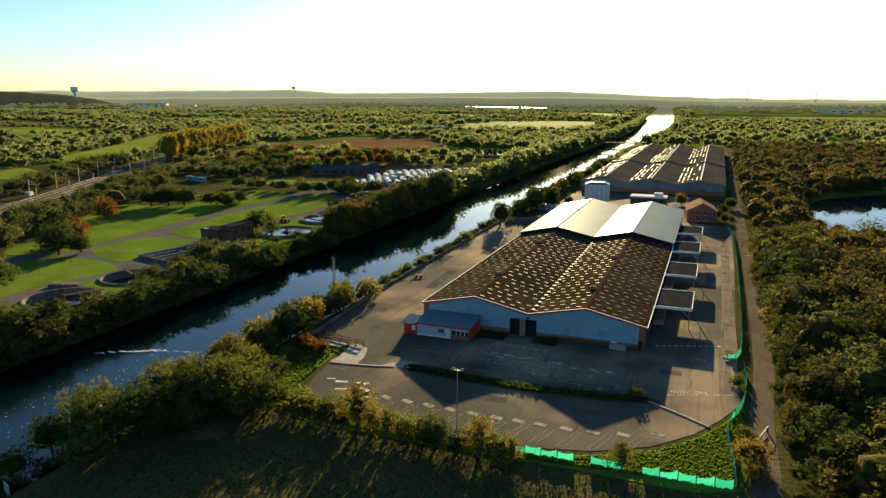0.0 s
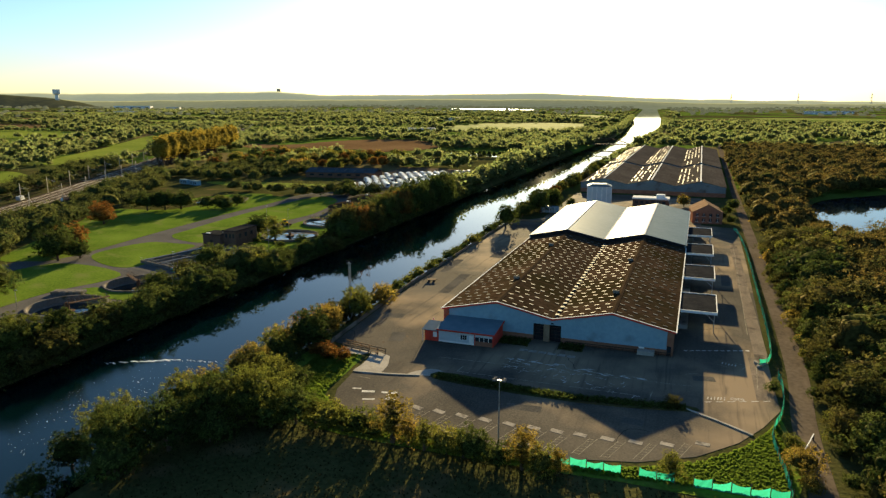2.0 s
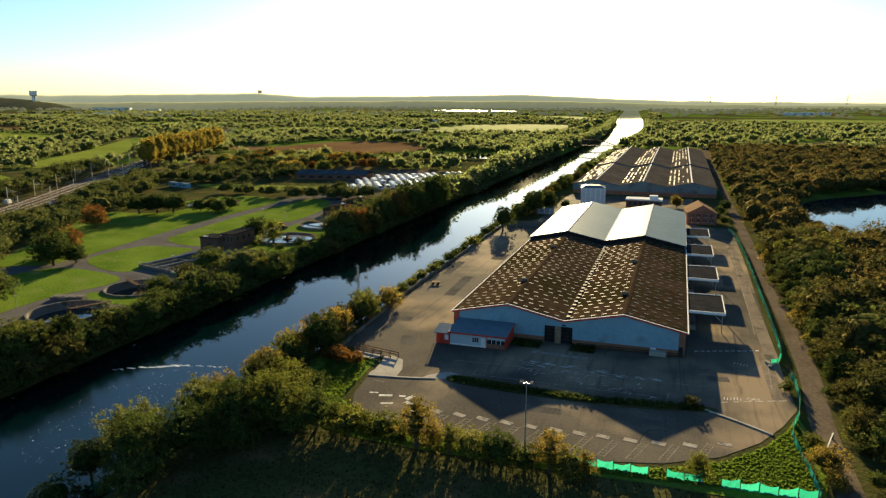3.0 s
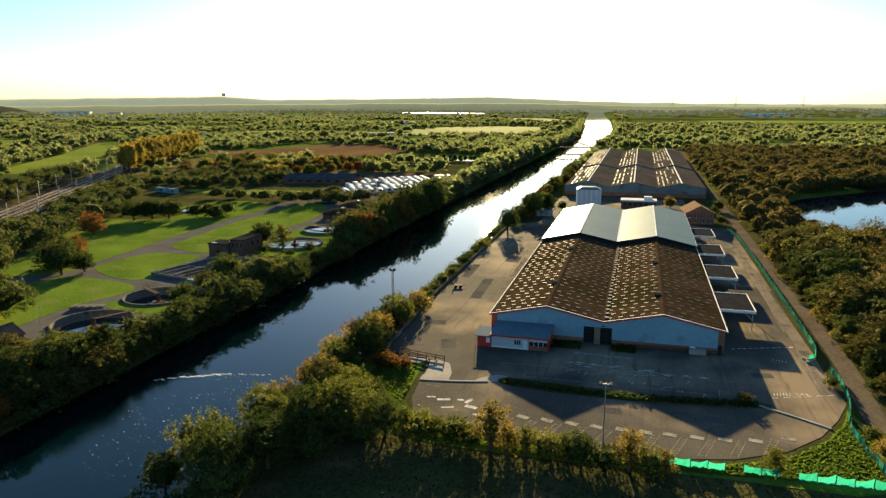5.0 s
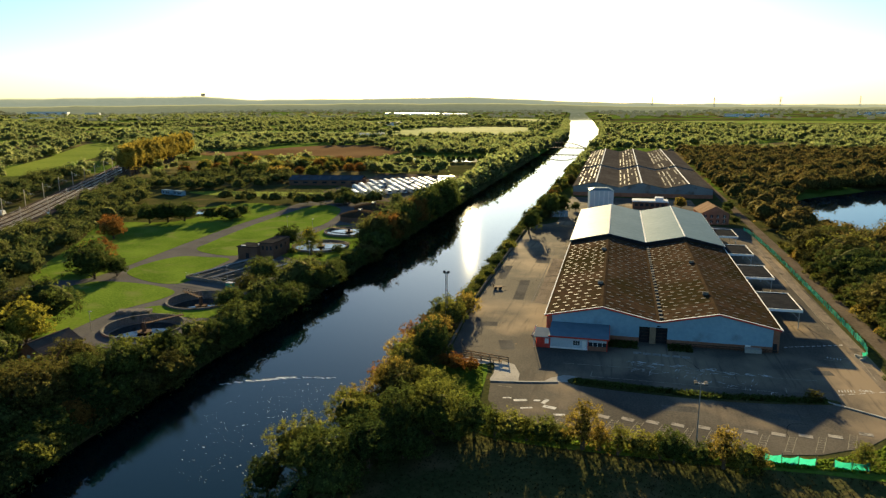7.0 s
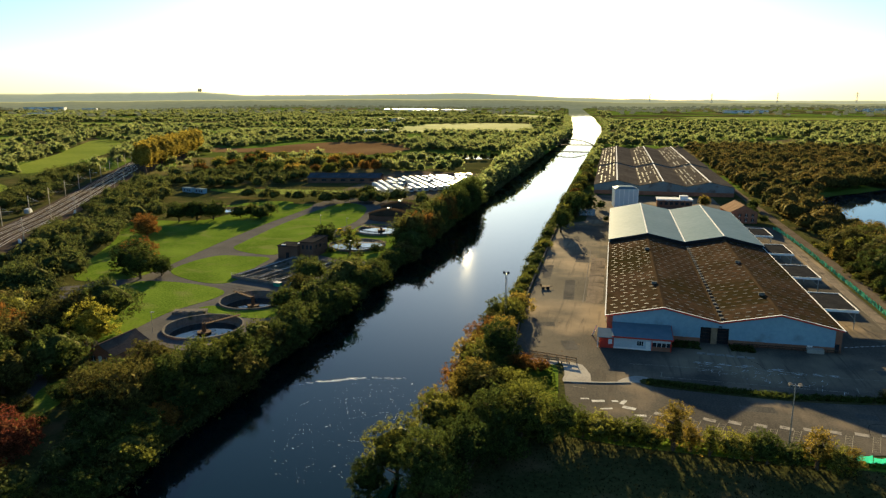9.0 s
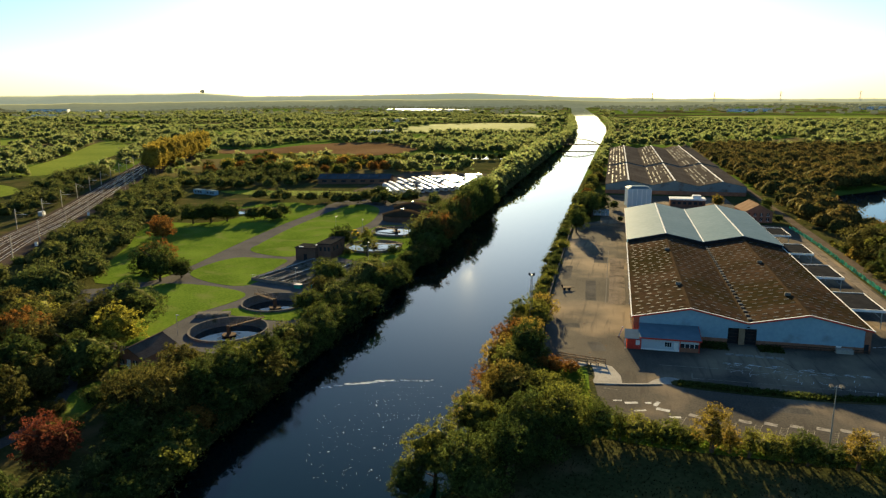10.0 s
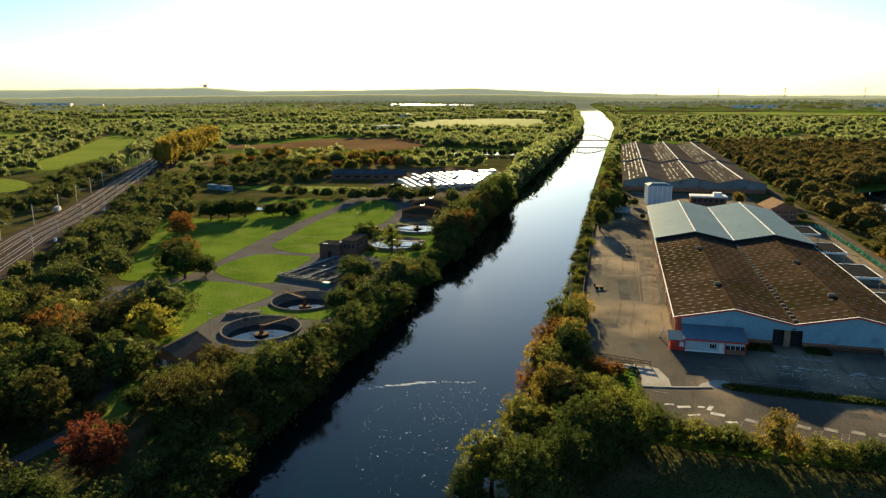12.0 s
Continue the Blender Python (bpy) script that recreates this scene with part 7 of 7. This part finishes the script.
# far bank of the canal
BANK = [(-112, 5.5), (-86, 6), (-74, 7), (-60, 9), (-25, 9.5), (-8, 9), (5, 9), (38, 9.5), (46, 7), (86, 7.5), (95, 14.5), (140, 17), (230, 16), (420, 15)]
y, rear = -108.0, []
while y < 210:
    h = float(np.interp(y, [b[0] for b in BANK], [b[1] for b in BANK]))
    group_ = noise.noise((y / 13, 3.7, 0))
    tree(wood_rng.choice(("m_broad", "m_broad_b")), -98.2 + 2.6 * group_ + wood_rng.uniform(-.6, .6), y, h * (0.85 + 0.75 * group_) * wood_rng.uniform(0.85, 1.1), mixed(0, 0.02, 0.14), "overhanging the canal", "far bank trees", 1.2 if h < 10 else 0.72)
    if y < -25 or y > 93 or h > 9:
        rear.append((-103.5 + wood_rng.uniform(-1.5, 1.5), y + 3, min(10.5, h * (0.58 if -72 < y < -4 else 0.9)) * wood_rng.uniform(0.8, 1.1)))
    y += wood_rng.uniform(4.6, 6.4)
woods("far_bank_wood", "dark mixed trees behind the far bank", rear, NEARER, M["wood_leaf"])
# wooded corner before the works, with the lodge in a glade
for x, y in scatter(21, 900, lambda x, y: (x < -147 or y < -94 or (x < -134 and y < -50)) and x + y > -262 and not (x < -150 and y > -26), -196, -106, -118, -18, 7.2):
    tree(wood_rng.choice(("m_broad", "m_broad_b", "m_tall")), x, y, wood_rng.uniform(8.5, 13), mixed(0.01, 0.02, 0.08, 0.3), "by the treatment works", "works trees", 1.15)
for k, x, y, h, c in (("broad_b", -138, -34, 10.5, "leaf_lime"), ("broad", -145, -38, 10.0, "leaf_brown"), ("tall", -131, -72, 13.5, "leaf_brown"), ("broad_b", -141, -60, 12, "leaf"), ("tall", -122, -95, 9.5, "leaf_brown"), ("bush", -107.5, -90, 3.6, "leaf"),
                      ("broad", -114, -62, 9.0, "leaf_brown"), ("willow", -106, -64, 12, "leaf_brown"), ("broad", -111.5, -48.5, 9.5, "leaf_brown"), ("broad_b", -102.5, -43, 9.0, "leaf_light"), ("bush", -118.5, -53, 6.0, "leaf"), ("broad", -106, -54, 7.5, "leaf"),
                      ("bush", -122, -60, 4.0, "leaf"), ("bush", -126, -66, 3.5, "leaf_brown"), ("bush", -119, -70, 3.0, "leaf"), ("bush", -133, -50, 3.6, "leaf_light"), ("broad", -104, -75, 5.5, "leaf"), ("broad_b", -99.5, -80, 5.5, "leaf"), ("tall", -102.4, -57, 11.5, "leaf"), ("broad", -101, -48.5, 9.5, "leaf"), ("tall", -100.6, -36, 9.5, "leaf"), ("broad", -98, -74, 6.5, "leaf"), ("bush", -137, -66, 5, "leaf"), ("broad", -108, -70, 7, "leaf"),
                      ("broad", -101, -92, 5, "leaf"), ("broad", -102, -104, 5, "leaf"), ("broad", -121, -100, 9, "leaf_brown")):
    tree(k, x, y, h, c, "by the brick lodge", "lodge trees", 1.1)
for k, x, y, h, c in (("broad", -113, -81, 8.6, "leaf_red"),
                      ("broad", -167, 22, 11, "leaf"), ("broad_b", -174, 28, 11, "leaf"), ("broad", -163, 27, 7, "leaf"), ("broad", -207, 80, 10.5, "leaf_orange"), ("broad_b", -178, 37, 9.5, "leaf_orange")):
    tree(k, x, y, h, c, "on the works lawn", "lawn trees", 1.15)
for k, x, y, h, c in (("m_broad", -216, 115, 10, "leaf"), ("m_broad_b", -210, 120, 10.5, "leaf"), ("m_broad", -204, 124, 10, "leaf"), ("broad", -130, 80, 9.0, "leaf"), ("birch", -116, 70, 12, "leaf_light"), ("bush", -111, 66, 2.4, "leaf"), ("bush", -124, 71, 2.0, "leaf"), ("bush", -108, 75, 3.4, "leaf"),
                      ("m_broad", -118, 38, 7, "leaf"), ("m_broad_b", -112, 30, 8, "leaf"), ("m_broad", -109, 15, 7, "leaf_brown"), ("m_broad", -108, 2, 7, "leaf"), ("bush", -107, 104, 3, "leaf"), ("m_broad", -150, 193, 8, "leaf"), ("m_tall", -157, 205, 9, "leaf")):
    tree(k, x, y, h, c, "on the works lawn", "lawn trees", 1.25)
# strip between works and railway, hedges behind the works: too many to count
spots = []
for x, y in scatter(22, 1600, lambda x, y: 13 < rail_side(x, y) < 62 - max(0, y - 80) * 0.14 and not inside(x, y, LAWNS[3]) and not (-176 - 0.2 * y < x and -30 < y < 120), -330, -170, -70, 235, 6.6):
    spots.append((x, y, wood_rng.uniform(4, 6.5) if rail_side(x, y) < 22 else wood_rng.uniform(6, 10)))
for x, y in scatter(23, 700, lambda x, y: rail_side(x, y) > 40 and y > 182 and not (-226 < x < -108 and 203 < y < 350) and not (-290 < x < -225 and 175 < y < 225) and noise.noise((x / 30, y / 30, 4)) > -0.2, -330, -112, 182, 312, 7.0):
    spots.append((x, y, wood_rng.uniform(6, 9.5)))
for x, y in scatter(29, 1500, lambda x, y: -44 < rail_side(x, y) < -13.5 and not open_land(x, y), -420, -190, -120, 300, 6.8):
    spots.append((x, y, wood_rng.uniform(5, 9.5)))
woods("railway_thicket", "bushy autumn trees between works and railway", spots, NEARER, M["wood_leaf"])
for x, y in ((-183, 130), (-190, 136), (-186, 143), (-194, 131)):
    tree("m_broad_b", x, y, wood_rng.uniform(5, 7.5), mixed(0.1, 0.05, 0.3), "behind the works", "hedge trees", 1.1)
# golden poplar row
for i in range(44):
    t = i / 43
    tree("poplar", -364 - 88 * t + wood_rng.uniform(-1.5, 1.5) - (i % 2) * 5, 292 + 212 * t, wood_rng.uniform(23.5, 27), "leaf_poplar", "in a row by the railway", "poplar row", 1.35)
# woodland edge along the track
for x, y in scatter(24, 1000, lambda x, y: in_pond(x, y) > 1.06, 51.6, 66, -80, 112, 7.6):
    k = wood_rng.choice(("m_broad", "m_broad_b", "m_tall", "m_broad_b"))
    edge = x < 54.5
    big = not edge and wood_rng.random() < 0.4
    tree(k, x, y, wood_rng.uniform(4.5, 7.5) if edge else wood_rng.uniform(11, 14) if big else wood_rng.uniform(7.5, 11), mixed(0.05 if edge else 0.01, 0.05, 0.04, 0.45), "along the track", "track-side trees", 1.5 if big else 1.25)
spots = [(x, y, wood_rng.uniform(8, 13.5)) for x, y in scatter(28, 900, lambda x, y: in_pond(x, y) > 1.06, 66, 88, -80, 130, 7.2)]
woods("track_side_wood", "dense billowing broadleaf wood behind the track", spots, NEARER, M["autumn_wood_leaf"], M["autumn_core"])
for i in range(26):
    tree("bush", 50.2 + wood_rng.uniform(-.7, .7), -66 + i * 7.6 + wood_rng.uniform(-2, 2), wood_rng.uniform(1.6, 3.4), mixed(0.2, 0.05, 0.3), "along the track", "track-side bushes")
# behind the warehouse, along the near bank
for i in range(34):
    y = 150 + i * 8.0
    tree(wood_rng.choice(("m_broad", "m_tall", "m_broad_b")), -43.5 + wood_rng.uniform(-2.5, 2.5), y, wood_rng.uniform(5, 8.5), mixed(0.04, 0.06, 0.2), "on the canal bank", "near bank trees", 1.1)
tree("broad", 22, 216, 6.5, "leaf_gold", "behind the warehouse")
for x, y, h in ((38, 178, 6), (41, 196, 5), (42, 172, 4), (44, 212, 6), (-30, 196, 5), (-27, 160, 3)):
    tree("m_broad", x, y, h, "leaf", "behind the warehouse")

# autumn hedge trees behind the lane, thin row before the pool
for x, y in scatter(27, 260, lambda x, y: rail_side(x, y) > 24 and not (x > -226 and y < 350), -345, -200, 292, 425, 11):
    tree(wood_rng.choice(("m_broad", "m_tall", "m_broad_b")), x, y, wood_rng.uniform(7, 12), mixed(0.2, 0.2, 0.25, 0.1), "by the long shed", "shed trees", 1.1)
for i in range(15):
    tree("m_tall", -190 + i * 4.8 + wood_rng.uniform(-1, 1), 468 + wood_rng.uniform(-1.5, 1.5), wood_rng.uniform(6, 8), "leaf", "in a thin row by a pool", "pool trees", 0.7)
setting("water_pool", slab(rounded([(-205, 476), (-160, 474), (-128, 478), (-126, 506), (-165, 512), (-208, 502)]), -0.1, 0.14), M["still"], "bright still pool behind a thin row of trees", "pool")
spots = [(-96.4 + 1.6 * noise.noise((y / 9, 8.1, 0)) + wood_rng.uniform(-.5, .5), y, wood_rng.uniform(3.4, 5.2) + 3.5 * max(0, noise.noise((y / 11, 5.5, 0)))) for y in np.arange(-112, 260, 2.2)]
spots += [(-51.6 + wood_rng.uniform(-.5, .7), y, wood_rng.uniform(1.8, 3.4)) for y in np.arange(-95, 260, 3.0)]
woods("bank_scrub", "low scrub hanging over the water's edge", spots, SCRUB, M["wood_leaf"])
# ---- woods in bulk ----
def canal_at(x, y, m=0):
    return -101 - m - swell(y) + bend(y) < x < -47 + m + swell(y) + bend(y)
BOXES = [(min(p[0] for p in f[1]), max(p[0] for p in f[1]), min(p[1] for p in f[1]), max(p[1] for p in f[1]), f[1]) for f in FIELDS]
def before_field(x, y, h=10.0):
    """On a field, or so close to its sunny rim that a tree would cover it."""
    away = math.hypot(x + 5, y + 150)
    ux, uy, run = (x + 5) / away, (y + 150) / away, min(120.0, away * h / 75)
    for s_ in (0.0, 0.5 * run, run):
        px, py = x + ux * s_, y + uy * s_
        for xa, xb, ya, yb, poly in BOXES:
            if xa <= px <= xb and ya <= py <= yb and inside(px, py, poly):
                return True
    return False
COPSES = [[(-456, 634), (-404, 769), (-445, 925), (-603, 861), (-560, 700)], [(-811, 862), (-719, 917), (-1023, 1402), (-1143, 1304)], [(-228, 556), (-118, 560), (-108, 760), (-108, 930), (-170, 960), (-290, 900), (-262, 720)], [(-640, 640), (-560, 720), (-640, 800), (-740, 700)]]
def in_copse(x, y):
    return any(inside(x, y, c) for c in COPSES)
spots = [(x, y, wood_rng.uniform(7.5, 12) if in_pond(x, y, 50) > 1.1 or y > 215 or x < 69 else wood_rng.uniform(5, 7.5)) for x, y in scatter(31, 9000, lambda x, y: in_pond(x, y) > 1.07 and not (x < 87 and y < 130) and not (x < 53 and y < 700) and not open_land(x, y), 52, 300, -85, 640, 6.9)]
woods("woodland", "dense mixed woodland turning autumn colours", spots, MID, M["autumn_wood_leaf"], M["autumn_core"])
spots = [(x, y, wood_rng.uniform(6, 14)) for x, y in scatter(32, 7000, lambda x, y: (x > 300 or y > 640) and x < 380 + 0.75 * y and not open_land(x, y) and noise.noise((x / 120, y / 120, 2)) > -0.42, -40, 1500, -40, 1500, 10.5) if not canal_at(x, y, 0 if y < 900 else 14) and not (x < 50 and y < 570)]
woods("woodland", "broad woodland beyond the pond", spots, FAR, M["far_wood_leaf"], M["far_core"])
def left_cover(x, y):
    if canal_at(x, y, 1) or open_land(x, y) or inside(x, y, [(-240, 440), (-112, 450), (-112, 545), (-235, 545)]) or (rail_side(x, y) > -14 and rail_side(x, y) < 14):
        return False
    if -226 < x < -108 and 203 < y < 350:
        return False
    return in_copse(x, y) or (noise.noise((x / 75, y / 34, 7)) > (0.13 if x > -430 else -0.12) and not before_field(x, y))
spots = [(x, y, wood_rng.uniform(4, 8) + 6 * wood_rng.random() ** 2) for x, y in scatter(33, 9000, lambda x, y: left_cover(x, y) and (y > 300 or rail_side(x, y) < -13) and not (-340 < x and y < 300), -620, -104, -20, 720, 6.4)]
spots += [(-103.5 - swell(y) + wood_rng.uniform(-4, 4) + bend(y), y, wood_rng.uniform(8, 11.5) if y < 340 else wood_rng.uniform(11, 16) * (1 if y < 700 else 0.75)) for y in np.arange(206, 1900, 4.2)]
spots += [(-44 + swell(y) + wood_rng.uniform(-3, 5) + bend(y), y, wood_rng.uniform(4, 6.5)) for y in np.arange(425, 1900, 6.0)]
# hedges round the fields
HEDGES = [((-470, 545), (-385, 545), 6), ((-385, 545), (-350, 640), 4), ((-622, 945), (-479, 1040), 7), ((-479, 985), (-330, 900), 6), ((-330, 905), (-190, 985), 7), ((-300, 430), (-250, 440), 8), ((-245, 455), (-135, 462), 6), ((-560, 330), (-520, 420), 6), ((-455, 270), (-470, 205), 4), ((-700, 620), (-800, 560), 7), ((-800, 560), (-1100, 540), 7), ((-840, 730), (-1150, 705), 7)]
hedge_rng = random.Random(41)
for _ in range(90):
    x, y, a = hedge_rng.uniform(-2000, -150), hedge_rng.uniform(720, 2100), radians(hedge_rng.uniform(-28, 28) + (90 if hedge_rng.random() < 0.2 else 0))
    r = hedge_rng.uniform(60, 190)
    HEDGES.append(((x - r * math.cos(a), y - r * math.sin(a)), (x + r * math.cos(a), y + r * math.sin(a)), hedge_rng.uniform(5, 9)))
for (xa, ya), (xb, yb), h in HEDGES:
    n = int(math.hypot(xb - xa, yb - ya) / 7)
    for i in range(n):
        t = i / n
        x, y = xa + (xb - xa) * t + hedge_rng.uniform(-2, 2), ya + (yb - ya) * t + hedge_rng.uniform(-2, 2)
        if hedge_rng.random() < 0.85 and not canal_at(x, y, 12) and not open_land(x, y) and abs(rail_side(x, y)) > 14:
            spots.append((x, y, h * hedge_rng.uniform(0.6, 1.4)))
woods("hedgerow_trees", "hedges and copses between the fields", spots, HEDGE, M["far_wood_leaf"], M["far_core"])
spots = [(x, y, wood_rng.uniform(5, 9) + 8 * wood_rng.random() ** 2) for x, y in scatter(34, 24000, lambda x, y: (y > 720 or x < -620) and not canal_at(x, y, 2 if y < 900 else 16) and x > -1.35 * y - 500 and (in_copse(x, y) or noise.noise((x / 230, y / 60, 9)) > (0.12 if x > -520 else -0.06)) and not before_field(x, y), -2300, -40, 100, 2400, 9.5)]
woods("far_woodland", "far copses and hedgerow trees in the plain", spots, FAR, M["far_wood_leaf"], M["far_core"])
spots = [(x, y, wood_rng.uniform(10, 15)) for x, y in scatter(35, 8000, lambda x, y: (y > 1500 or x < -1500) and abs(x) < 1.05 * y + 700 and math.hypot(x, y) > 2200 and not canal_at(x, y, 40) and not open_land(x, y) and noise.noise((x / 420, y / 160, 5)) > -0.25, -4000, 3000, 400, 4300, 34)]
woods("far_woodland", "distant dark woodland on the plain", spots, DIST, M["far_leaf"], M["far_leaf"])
